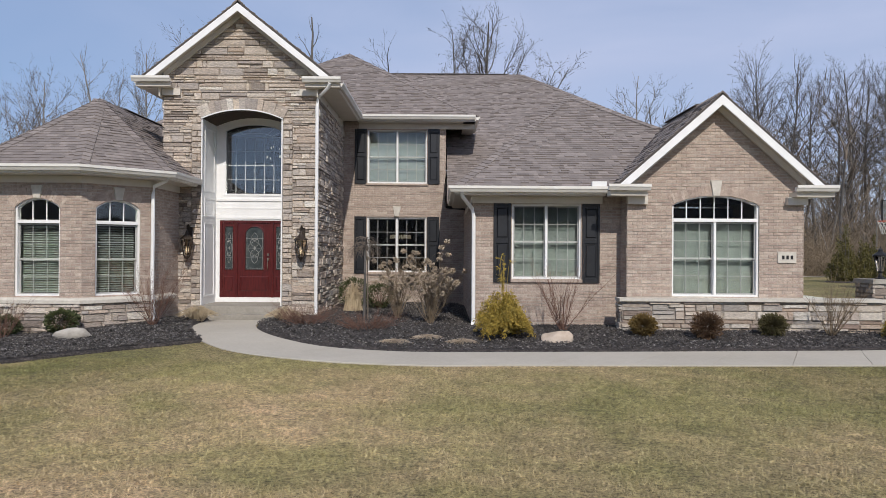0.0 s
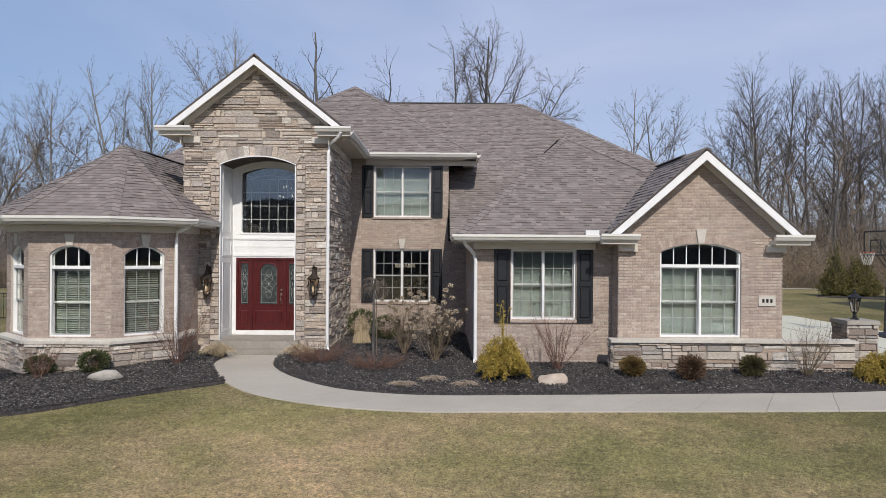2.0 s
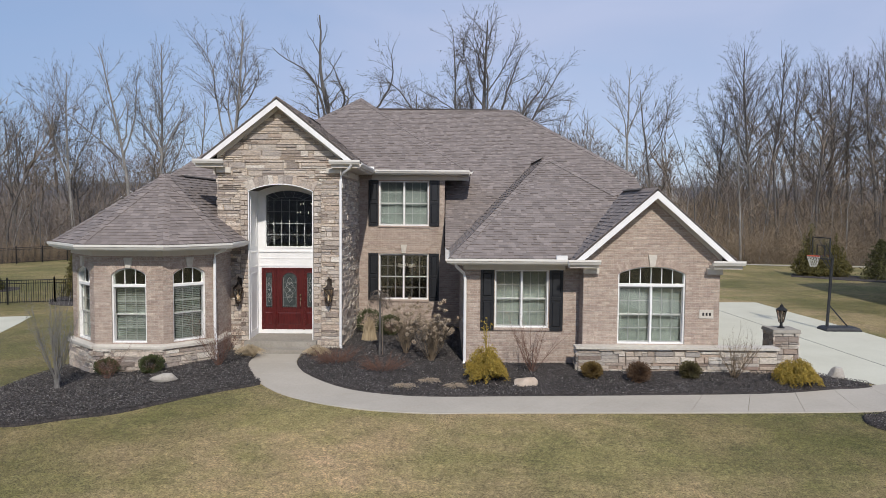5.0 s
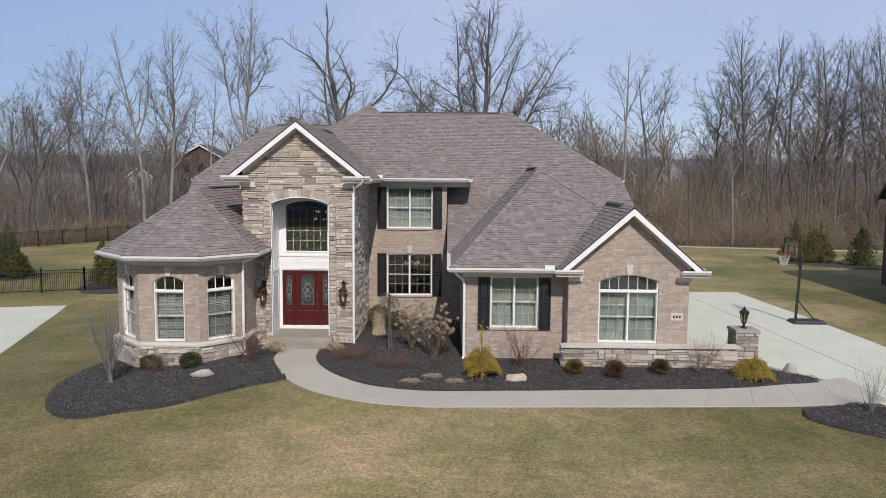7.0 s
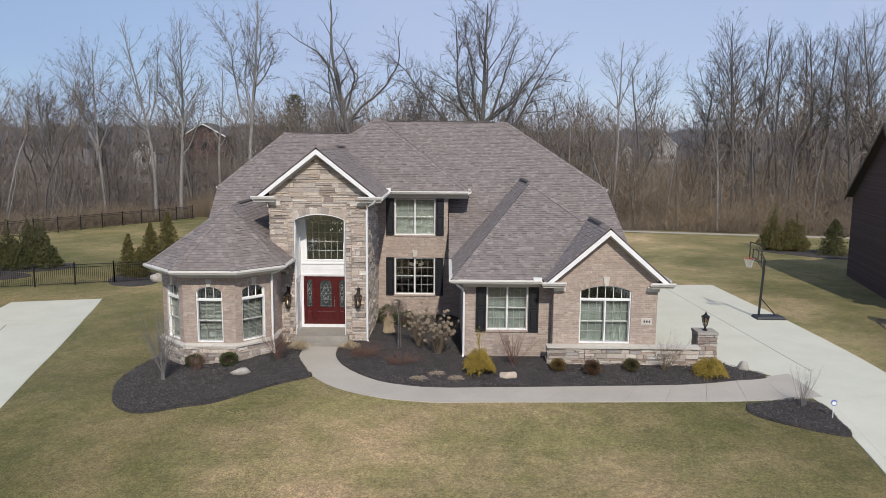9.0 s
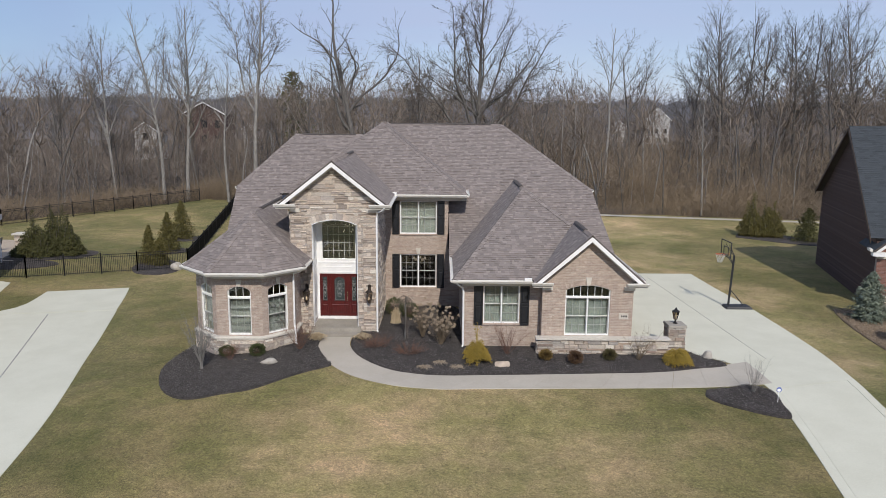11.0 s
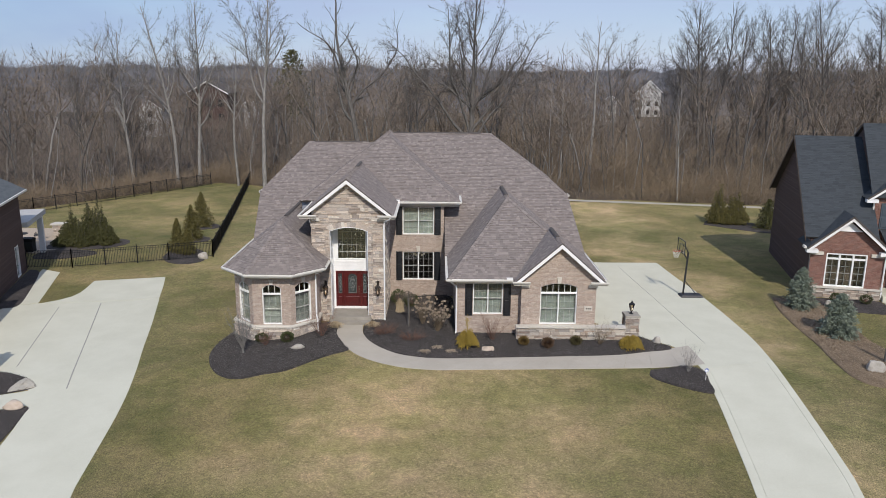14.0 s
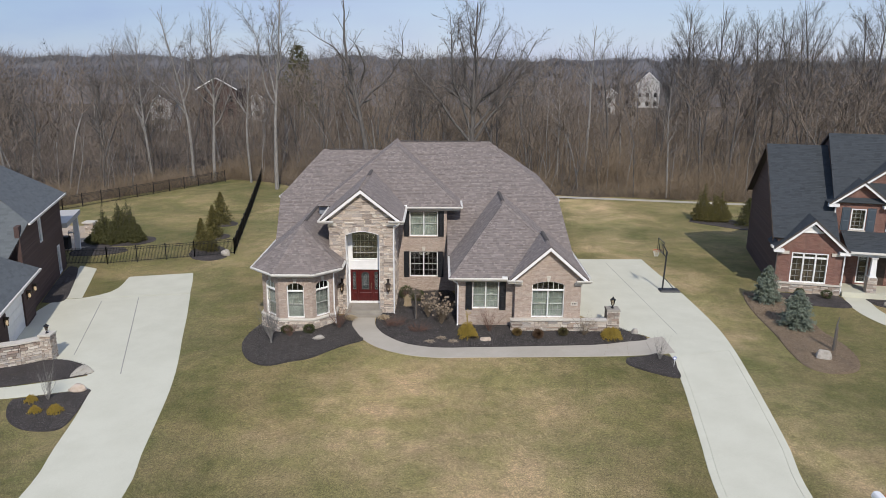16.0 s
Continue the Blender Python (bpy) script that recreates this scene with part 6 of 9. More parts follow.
# ---- plants ----
def twiggy(name, x, y, n, h, spread, material, seed, label, category="shrub", sub=5, heads=0, r0=0.009, base=0.06, head_size=0.11, lift=0.05, curve=0.35):
    """A bare shrub: many stems from one foot, each with side twigs; dried flower heads where it has them."""
    r = random.Random(seed)
    t = tagged(new(name), label, category)
    A, B, RA, RB, tips = [], [], [], [], []
    z0 = land(x, y) + lift
    for _ in range(n):
        an, rr = r.uniform(0, 2 * math.pi), r.uniform(0, base)
        p = Vector((x + rr * math.cos(an), y + rr * math.sin(an), z0))
        lean = r.uniform(0.1, 1.0) * spread
        d = Vector((math.cos(an) * lean, math.sin(an) * lean, h)).normalized()
        L = h * r.uniform(0.65, 1.05) / max(0.45, d.z) * 0.92
        k = 5
        rad = r0 * r.uniform(0.7, 1.2)
        for i in range(k):
            d = (d + Vector((r.gauss(0, 0.10), r.gauss(0, 0.10), r.gauss(0, 0.06) + curve * 0.12))).normalized()
            q = p + d * L / k
            a0, a1 = rad * (1 - i / (k + 1)), rad * (1 - (i + 1) / (k + 1))
            A.append(p), B.append(q), RA.append(a0), RB.append(a1)
            if i > 0:
                for _ in range(sub if i > 1 else sub // 2):
                    e = (d * 0.8 + Vector((r.gauss(0, 0.5), r.gauss(0, 0.5), r.gauss(0.1, 0.35)))).normalized()
                    l2 = L * r.uniform(0.10, 0.24)
                    s = p.lerp(q, r.random())
                    m = s + e * l2 * 0.5
                    f = m + (e + Vector((r.gauss(0, 0.25), r.gauss(0, 0.25), 0.2))).normalized() * l2 * 0.5
                    A.append(s), B.append(m), RA.append(a1 * 0.6), RB.append(a1 * 0.45)
                    A.append(m), B.append(f), RA.append(a1 * 0.45), RB.append(a1 * 0.2)
                    tips.append(f)
            p = q
        tips.append(p)
    st = new("stem", sticks("stem", A, B, RA, RB, material))
    st.parent = t
    if heads:
        top = sorted((q for q in tips if q.z > z0 + 0.4 * h), key=lambda q: r.random() - 0.25 * (Vector((q.x - x, q.y - y, 0))).length)
        done = []
        for q in top:
            if all((q - o).length > head_size * 1.15 for o in done):
                done.append(q)
            if len(done) >= heads:
                break
        rs = np.random.RandomState(seed)
        for i, q in enumerate(done):
            c = rs.normal(size=(70, 3))
            c = c / np.linalg.norm(c, axis=1, keepdims=True) * head_size * 0.5 * (0.55 + 0.5 * rs.random_sample((70, 1))) * np.array([[1, 1, 0.85]]) + np.array(q)
            hd_ = new("flower_head", leaves("flower_head", c, head_size * 0.32, M["head"], seed + i, aspect=0.8))
            hd_.parent = t
    return t


def globe(x, y, w, h, material, seed, label, n=2600, leaf=0.045, slim=0.55, core=0.72):
    """A clipped evergreen: fine leaves in an uneven shell round its twigs."""
    r = np.random.RandomState(seed)
    t = tagged(new("shrub"), label, "shrub")
    z0 = land(x, y) + 0.05
    d = r.normal(size=(n, 3))
    d /= np.linalg.norm(d, axis=1, keepdims=True)
    lump = np.array([0.86 + 0.20 * noise.noise(Vector(v) * 2.2 + Vector((seed, 0, 0))) + 0.09 * noise.noise(Vector(v) * 6 + Vector((seed, 9, 0))) for v in d])
    rad = lump * (core + (1.05 - core) * r.random_sample(n) ** 0.8)
    c = d * rad[:, None] * np.array([[w / 2, w / 2, h / 2]]) + np.array([[x, y, z0 + h * 0.47]])
    c[:, 2] = np.maximum(c[:, 2], z0)
    lf = new("foliage", leaves("foliage", c, leaf, material, seed, up=0.25, aspect=slim))
    lf.parent = t
    k = 90 if core > 0.5 else 24
    a = np.tile([[x, y, z0 - 0.03]], (k, 1)) + r.normal(size=(k, 3)) * np.array([[0.03, 0.03, 0.0]])
    st = new("stem", sticks("stem", a, c[:k] * 0.9 + a * 0.1, np.full(k, 0.006), np.full(k, 0.002), M["redtwig"]))
    st.parent = t


def threads(x, y, w, h, seed, label, n=520, arms=0):
    """A gold thread-leaf cypress: hanging golden strands."""
    r = np.random.RandomState(seed)
    t = tagged(new("shrub"), label, "shrub")
    z0 = land(x, y) + 0.05
    C, A, B, RA, RB = [], [], [], [], []
    for i in range(n):
        an, f = r.uniform(0, 2 * math.pi), r.random_sample() ** 0.5
        hh = h * (1 - 0.6 * f ** 1.8) * r.uniform(0.6, 1.1) * (1 + 0.35 * math.sin(an * 3 + seed) * f)
        if i < arms:
            hh, f = h * r.uniform(1.2, 1.9), f * 0.22
        p0 = np.array([x + 0.3 * f * w / 2 * math.cos(an), y + 0.3 * f * w / 2 * math.sin(an), z0 + hh * 0.5])
        p1 = np.array([x + f * w / 2 * math.cos(an), y + f * w / 2 * math.sin(an), z0 + hh])
        p2 = p1 + np.array([math.cos(an) * 0.10, math.sin(an) * 0.10, -0.16 if i >= arms else 0.02]) * r.uniform(0.5, 1.3)
        A += [p0, p1]
        B += [p1, p2]
        RA += [0.006, 0.004]
        RB += [0.004, 0.002]
        for _ in range(14):
            q = p0 + (p1 - p0) * r.uniform(0.35, 1) if r.random_sample() < 0.5 else p1 + (p2 - p1) * r.random_sample()
            C.append(q + r.normal(size=3) * 0.022)
    st = new("stem", sticks("stem", A, B, RA, RB, M["gold"]))
    st.parent = t
    lf = new("foliage", leaves("foliage", C, 0.065, M["gold"], seed, up=-0.3, aspect=0.28))
    lf.parent = t


def tuft(x, y, w, h, seed, label, material="tan", n=260, droop=0.4, foot=0.6):
    r = np.random.RandomState(seed)
    an, f = r.uniform(0, 2 * math.pi, n), r.random_sample(n) ** 0.7
    z0 = land(x, y) + 0.04
    a = np.stack([x + 0.25 * w * f * np.cos(an) * foot, y + 0.25 * w * f * np.sin(an) * foot, np.full(n, z0)], 1)
    hh = h * (1 - 0.35 * f) * r.uniform(0.6, 1.05, n)
    m = np.stack([x + 0.34 * w * f * np.cos(an), y + 0.34 * w * f * np.sin(an), z0 + hh], 1)
    e = np.stack([x + 0.5 * w * (f + 0.2) * np.cos(an), y + 0.5 * w * (f + 0.2) * np.sin(an), z0 + hh * (1.15 - droop * (0.4 + f))], 1)
    t = tagged(new("ornamental_grass", sticks("ornamental_grass", np.concatenate([a, m]), np.concatenate([m, e]), np.concatenate([np.full(n, 0.006), np.full(n, 0.0045)]), np.concatenate([np.full(n, 0.0045), np.full(n, 0.0015)]), M[material])), label, "grass clump")
    return t


yt = twiggy("young_tree", -9.5, 13.45, 26, 2.3, 0.95, M["palebark"], 11, "bare young tree with a short pale trunk and upright twigs", "young tree", 7, r0=0.014, curve=0.5, lift=0.32)
part("trunk", Geo().tube([(-9.5, 13.45, land(-9.5, 13.45)), (-9.5, 13.45, land(-9.5, 13.45) + 0.2), (-9.49, 13.45, land(-9.5, 13.45) + 0.42)], [0.075, 0.055, 0.06], 10), M["palebark"], yt)
twiggy("shrub", -8.65, 14.35, 22, 0.95, 0.75, M["redtwig"], 12, "bare red-brown shrub on the mulch", sub=7, r0=0.006)
twiggy("shrub", -6.05, 15.25, 34, 1.5, 1.5, M["redtwig"], 13, "bare red-brown shrub beside the bay window", sub=9, r0=0.007)
globe(-7.66, 14.72, 0.72, 0.56, M["green"], 14, "dark green clipped boxwood on mulch")
globe(-8.95, 14.95, 0.75, 0.5, M["green"], 15, "dark green low evergreen beside the bay")
tuft(-5.55, 16.55, 0.85, 0.38, 16, "low tan clump of dry grass by the step", n=320)
tuft(-3.62, 16.7, 0.8, 0.34, 17, "low tan clump of dry grass by the step", n=320)
twiggy("shrub", -2.95, 15.7, 110, 0.42, 1.1, M["redtwig"], 18, "low red-brown shrub without leaves", sub=8, r0=0.005, base=0.3)
twiggy("shrub", -1.55, 14.9, 100, 0.36, 1.2, M["redtwig"], 19, "low red-brown shrub without leaves", sub=8, r0=0.005, base=0.3)
tuft(-2.35, 19.2, 0.5, 0.8, 20, "sheaf of tan ornamental grass", n=420, droop=0.1, foot=2.2)
globe(-3.4 + 0.9, 20.6, 1.0, 0.95, M["green"], 21, "green evergreen against the court wall")
globe(-1.75, 20.2, 0.9, 0.8, M["green"], 22, "green evergreen against the court wall")
twiggy("shrub", -0.28, 16.05, 58, 1.55, 0.95, M["brush"], 23, "bare hydrangea with dried tan flower heads", sub=7, heads=60, r0=0.009, head_size=0.125)
twiggy("shrub", -1.05, 17.1, 50, 1.55, 0.85, M["brush"], 24, "bare hydrangea with dried tan flower heads", sub=5, heads=40, r0=0.009, head_size=0.12)
for k, (x, y) in enumerate(((-0.88, 13.5), (-0.28, 13.95), (0.38, 13.55))):
    tuft(x, y, 0.66, 0.10, 25 + k, "small flattened dry grass tuft on the mulch", "head", n=220, droop=0.5)
threads(1.18, 14.0, 1.0, 0.86, 30, "golden thread-leaf cypress on the mulch", arms=9)
threads(9.12, 14.05, 1.05, 0.62, 31, "low golden thread-leaf cypress beside the pier")
twiggy("shrub", 2.45, 14.85, 24, 1.65, 1.25, M["redtwig"], 32, "bare red-brown vase-shaped shrub", sub=4, r0=0.009, curve=0.2)
twiggy("shrub", 7.66, 14.42, 28, 1.45, 1.25, M["brush"], 33, "bare brown vase-shaped shrub", sub=5, r0=0.008, curve=0.2)
globe(3.92, 14.3, 0.62, 0.5, M["amber"], 34, "olive-brown clipped shrub on mulch", 7500, 0.05, 0.22, 0.25)
globe(5.05, 13.98, 0.70, 0.6, M["russet"], 35, "russet clipped shrub on mulch", 7500, 0.05, 0.22, 0.25)
globe(6.47, 14.35, 0.64, 0.52, M["olive"], 36, "dull olive clipped shrub on mulch", 7500, 0.05, 0.22, 0.25)
twiggy("shrub", 10.95, 11.3, 18, 1.45, 0.8, M["palebark"], 37, "bare pale young shrub in the small bed", sub=4, r0=0.008)

# staked weeping tree
wt = tagged(new("weeping_tree"), "small bare weeping tree tied to a slim stake", "tree")
wx, wy = -1.8, 16.75
wz = land(wx, wy)
part("trunk", Geo().tube([(wx, wy, wz), (wx + 0.02, wy, wz + 0.9), (wx + 0.01, wy, wz + 1.75), (wx + 0.05, wy, wz + 1.95)], [0.035, 0.03, 0.028, 0.02], 8), M["bark"], wt)
part("stake", Geo().tube([(wx + 0.09, wy + 0.03, wz), (wx + 0.07, wy + 0.03, wz + 1.5)], 0.014, 6), M["twig"], wt)
A, B, RA, RB = [], [], [], []
r_ = random.Random(41)
for _ in range(60):
    an = r_.uniform(0, 2 * math.pi)
    p = Vector((wx + 0.03, wy, wz + r_.uniform(1.65, 1.95)))
    d = Vector((math.cos(an), math.sin(an), 0.55))
    for i in range(7):
        q = p + d.normalized() * r_.uniform(0.05, 0.085)
        A.append(p), B.append(q), RA.append(0.008 - 0.0009 * i), RB.append(0.007 - 0.0009 * i)
        if i > 1 and r_.random() < 0.8:
            A.append(q), B.append(q + Vector((r_.gauss(0, 0.06), r_.gauss(0, 0.06), -0.12))), RA.append(0.003), RB.append(0.0015)
        d += Vector((r_.gauss(0, 0.12), r_.gauss(0, 0.12), -0.42))
        p = q
cr = new("crown", sticks("crown", A, B, RA, RB, M["twig"]))
cr.parent = wt


def conifer(x, y, h, w, material, seed, label, taper=1.0, n=5200, leaf=0.13, category="conifer"):
    """An evergreen: trunk, whorls of boughs, needles along them."""
    r = np.random.RandomState(seed)
    t = tagged(new("evergreen_tree"), label, category)
    z0 = land(x, y)
    part("trunk", Geo().tube([(x, y, z0 - 0.05), (x + 0.03, y, z0 + h * 0.5), (x, y, z0 + h * 0.97)], [0.02 * h, 0.013 * h, 0.004], 6), M["bark"], t)
    A, B, C = [], [], []
    boughs = 150
    for k in range(boughs):
        f = (k + r.random_sample()) / boughs
        zb = z0 + h * (0.04 + 0.94 * f)
        an = k * 2.4 + r.uniform(-0.4, 0.4)
        L = w / 2 * ((1 - f) ** taper) * r.uniform(0.66, 1.1) * (1 + 0.32 * noise.noise(Vector((math.cos(an) * 1.3, math.sin(an) * 1.3 + seed, f * 4)))) + 0.05
        dz = L * (-0.18 + 0.75 * f)
        a = np.array([x, y, zb])
        b = a + np.array([math.cos(an) * L, math.sin(an) * L, dz])
        A.append(a), B.append(b)
        m = max(4, int(n / boughs * (0.35 + 1.3 * (1 - f))))
        s = r.random_sample((m, 1)) ** 0.7
        spread = 0.16 * L * (1.1 - s * 0.6) + 0.02
        C.append(a + (b - a) * s + r.normal(size=(m, 3)) * spread * np.array([[1, 1, 0.5]]))
    bo = new("bough", sticks("bough", A, B, np.full(len(A), 0.012), np.full(len(A), 0.004), M["bark"]))
    bo.parent = t
    lf = new("foliage", leaves("foliage", np.concatenate(C), leaf, material, seed, flat=0.2, up=0.15, aspect=0.32))
    lf.parent = t


def juniper(x, y, h, w, seed, label, key="conifer"):
    """A spreading juniper: several leaders that rise from one foot, feathered all along."""
    r = np.random.RandomState(seed)
    t = tagged(new("juniper"), label, "conifer")
    z0 = land(x, y)
    A, B, C = [], [], []
    for k in range(60):
        an, out = k * 2.4 + r.uniform(-0.3, 0.3), (k / 60) ** 0.8
        top = h * max(0.16, 1.0 - 0.88 * out ** 0.9) * r.uniform(0.55, 1.1)
        a = np.array([x + 0.12 * math.cos(an), y + 0.12 * math.sin(an), z0 + 0.05])
        b = np.array([x + math.cos(an) * out * w / 2, y + math.sin(an) * out * w / 2, z0 + top])
        m = (a + b) / 2 + np.array([math.cos(an), math.sin(an), 0]) * 0.16 * w * out
        A += [a, m]
        B += [m, b]
        q = r.random_sample((150, 1)) ** 0.75
        p = np.where(q < 0.5, a + (m - a) * q * 2, m + (b - m) * (q * 2 - 1))
        C.append(p + r.normal(size=(150, 3)) * (0.15 * (1.2 - q) + 0.02) * np.array([[1, 1, 0.8]]))
    for nm, me in (("leader", sticks("leader", A, B, np.full(len(A), 0.02), np.full(len(A), 0.008), M["bark"])), ("foliage", leaves("foliage", np.concatenate(C), 0.15, M[key], seed, up=0.7, aspect=0.3))):
        ob = new(nm, me)
        ob.parent = t


conifer(20.6, 20.9, 2.45, 2.1, M["spruce"], 51, "young blue spruce on brown mulch", 0.9, 11000, 0.14)
conifer(20.3, 16.2, 2.3, 2.3, M["spruce"], 52, "broad young blue spruce on brown mulch", 0.8, 12000, 0.14)
for k, (x, y, h, w, lab) in enumerate(((-20.2, 35.6, 2.7, 1.7, "golden-green arborvitae behind the iron fence"), (-19.35, 35.2, 1.9, 1.5, "low green arborvitae behind the iron fence"), (-20.55, 40.0, 3.0, 2.1, "green arborvitae with a dark mulch ring"), (-21.4, 45.4, 3.2, 2.4, "tall green arborvitae standing on the back lawn"))):
    conifer(x, y, h, w, M["arbor"], 60 + k, lab, 1.0, 6500, 0.14)
for k, (x, y, h, w) in enumerate(((-29.5, 38.3, 3.2, 2.2), (-28.4, 38.8, 3.7, 2.4), (-27.5, 38.6, 4.0, 2.5), (-29.9, 37.7, 1.8, 2.0), (-26.8, 38.2, 2.3, 1.9), (-28.5, 37.6, 2.0, 2.2))):
    juniper(x, y, h, w, 70 + k, "dark green juniper in a dense clump on mulch")
for k, (x, y, h, w) in enumerate(((25.2, 45.9, 3.9, 2.3), (26.2, 45.6, 2.9, 2.0), (26.8, 45.5, 3.3, 2.2))):
    juniper(x, y, h, w, 80 + k, "ragged olive-gold evergreen at the back of the lawn", "arbor")
conifer(28.6, 43.4, 2.7, 2.6, M["conifer"], 84, "dark evergreen in the shade of the neighbouring house", 0.8, 5200, 0.15)

# leaning support stake on the brown bed
sp = tagged(new("young_tree"), "slim wrapped young tree trunk held by a stake", "young tree")
zq = land(20.6, 12.6)
part("trunk", Geo().tube([(20.6, 12.6, zq), (20.63, 12.6, zq + 1.5), (20.7, 12.6, zq + 1.95)], [0.06, 0.05, 0.02], 8), M["bark"], sp)
part("stake", Geo().tube([(20.74, 12.62, zq), (20.72, 12.62, zq + 1.4)], 0.03, 6), M["twig"], sp)

# mailbox at the street end of the drive
mb = tagged(new("mailbox"), "pale mailbox on a post at the edge of the lawn", "mailbox")
mx, my = 14.72, -1.85
zm = land(mx, my)
part("post", Geo().box(mx - 0.05, mx + 0.05, my + 0.1, my + 0.2, zm - 0.1, zm + 0.86), M["white"], mb)
mg = Geo()
mg.loft([[(mx + 0.16 * c, y, zm + 0.86 + z) for c, z in ((-1, 0), (1, 0), (1, 0.12), (0.7, 0.2), (0, 0.235), (-0.7, 0.2), (-1, 0.12))] for y in (my - 0.1, my + 0.42)])
part("box", mg, M["white"], mb)
part("flag", Geo().box(mx + 0.165, mx + 0.175, my + 0.05, my + 0.2, zm + 0.98, zm + 1.06), M["orange"], mb)

# ---- neighbouring houses, fences, garden walls ----
def simple_wall(owner, F, outer, holes, material, thick=0.25, name="wall", single=True):
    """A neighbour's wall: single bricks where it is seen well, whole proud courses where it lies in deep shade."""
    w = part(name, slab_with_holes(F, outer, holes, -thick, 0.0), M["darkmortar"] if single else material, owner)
    g = Geo()
    for a0, b0, a1, b1, v0, v1, _ in courses([outer, *holes], 0.0677 if single else 0.0812, 0.203 if single else 60.0, 0.010, rng):
        p, q = [F(a0, v0), F(b0, v0), F(b1, v1), F(a1, v1)], [F(a0, v0, 0.009), F(b0, v0, 0.009), F(b1, v1, 0.009), F(a1, v1, 0.009)]
        g.add(p + q, [(4, 5, 6, 7), (0, 1, 5, 4), (1, 2, 6, 5), (2, 3, 7, 6), (3, 0, 4, 7)])
    tagged(part("bricks", g, material, w), kind="stuff")
    return w


def plain_window(owner, F, u0, u1, v0, v1, cols, rows, transom=0.0, label="white gridded window", units=1):
    """A window of a neighbouring house: units side by side, each with thin muntins, a transom across where it has one."""
    w = new("window")
    w.parent = owner
    w["label"] = label
    fr, st = Geo(), (u1 - u0) / units
    for q in ((u0, u0 + 0.07, v0, v1), (u1 - 0.07, u1, v0, v1), (u0 + 0.07, u1 - 0.07, v0, v0 + 0.07), (u0 + 0.07, u1 - 0.07, v1 - 0.07, v1)):
        fr.fbox(F, *q, -0.14, 0.015)
    for k in range(1, units):
        fr.fbox(F, u0 + st * k - 0.045, u0 + st * k + 0.045, v0 + 0.07, v1 - 0.07, -0.13, 0.0)
    if transom:
        fr.fbox(F, u0 + 0.07, u1 - 0.07, transom - 0.05, transom + 0.05, -0.131, -0.001)
    part("window_frame", fr, M["white"], w)
    top = transom - 0.05 if transom else v1 - 0.07
    for k in range(units):
        for i in range(1, cols):
            x = u0 + st * (k + i / cols)
            part("muntin", Geo().fbox(F, x - 0.011, x + 0.011, v0 + 0.07, v1 - 0.07, -0.11, -0.07), M["grille"], w)
        for i in range(1, rows):
            y, hw = v0 + (top - v0) * i / rows, 0.022 if i * 2 == rows else 0.011
            part("muntin", Geo().fbox(F, u0 + st * k + 0.045, u0 + st * (k + 1) - 0.045, y - hw, y + hw, -0.112, -0.072), M["grille"], w)
    # dark sheet added behind the panes in place of an unlit interior
    part("room", Geo().fbox(F, u0 - 0.2, u1 + 0.2, v0 - 0.2, v1 + 0.2, -0.75, -0.7), M["stained"], w, "dark panel behind the glass, standing for an unlit room")
    p = part("pane", Geo().fbox(F, u0 + 0.05, u1 - 0.05, v0 + 0.05, v1 - 0.05, -0.095, -0.088), M["pane"], w)
    p.visible_shadow = False


def rake(owner, F, c, half, zb, zt, n_out):
    for sg in (-1, 1):
        s = (zt - zb) / half
        q = [(c + sg * half, zb), (c, zt), (c, zt - 0.30), (c + sg * (half - 0.22), zb - 0.30 + 0.22 * s)]
        q = q if sg < 0 else q[::-1]
        part("rake_board", Geo().hexa([F(*x, n_out - 0.04) for x in q[::-1]] + [F(*x, n_out) for x in q[::-1]]), M["white"], owner)
        so = [(c + sg * half, zb - 0.14), (c, zt - 0.14), (c, zt - 0.18), (c + sg * half, zb - 0.18)]
        part("rake_soffit", Geo().hexa([F(*x, 0.0) for x in so] + [F(*x, n_out - 0.045) for x in so]), M["cream"], owner)
        u0, u1 = sorted((c + sg * (half + 0.02), c + sg * (half - 0.62)))
        part("return_box", Geo().fbox(F, u0, u1, zb - 0.28, zb - 0.08, 0.0, n_out), M["white"], owner)


# right-hand neighbour: red brick, dark shingles; built square, then turned
rn = tagged(new("house"), "red brick two-storey house with dark shingle roof and white trim", "house")
RF, RG, RH = Frame((0, 22.8, 0), X), Frame((0, 24.7, 0), X), Frame((0, 25.6, 0), X)
simple_wall(rn, RF, [(21.75, 0.0), (25.75, 0.0), (25.75, 3.0), (23.75, 4.72), (21.75, 3.0)], [arch(22.64, 24.88, 0.70, 2.74)], M["redbrick"])
plain_window(rn, RF, 22.64, 24.88, 0.70, 2.74, 2, 4, 2.41, "white three-part window with transoms and dark glass", 3)
sold = Geo()
for i in range(33):  # a course of upright bricks over the window
    sold.fbox(RF, 22.6 + 0.07 * i, 22.66 + 0.07 * i, 2.76, 2.96, 0.005, 0.022, 0.002)
tagged(part("lintel", sold, M["redbrick"], rn, "upright red bricks over the window"), kind="stuff")
part("gable_panel", Geo().prism([RF(23.2, 4.20, 0.05), RF(24.3, 4.20, 0.05), RF(23.75, 4.66, 0.05)], (0, 0.06, 0)), M["white"], rn, "white gable panel")
part("gable_band", Geo().fbox(RF, 23.1, 24.4, 4.12, 4.20, 0.01, 0.09), M["white"], rn)
rake(rn, RF, 23.75, 2.3, 3.06, 5.08, 0.4)
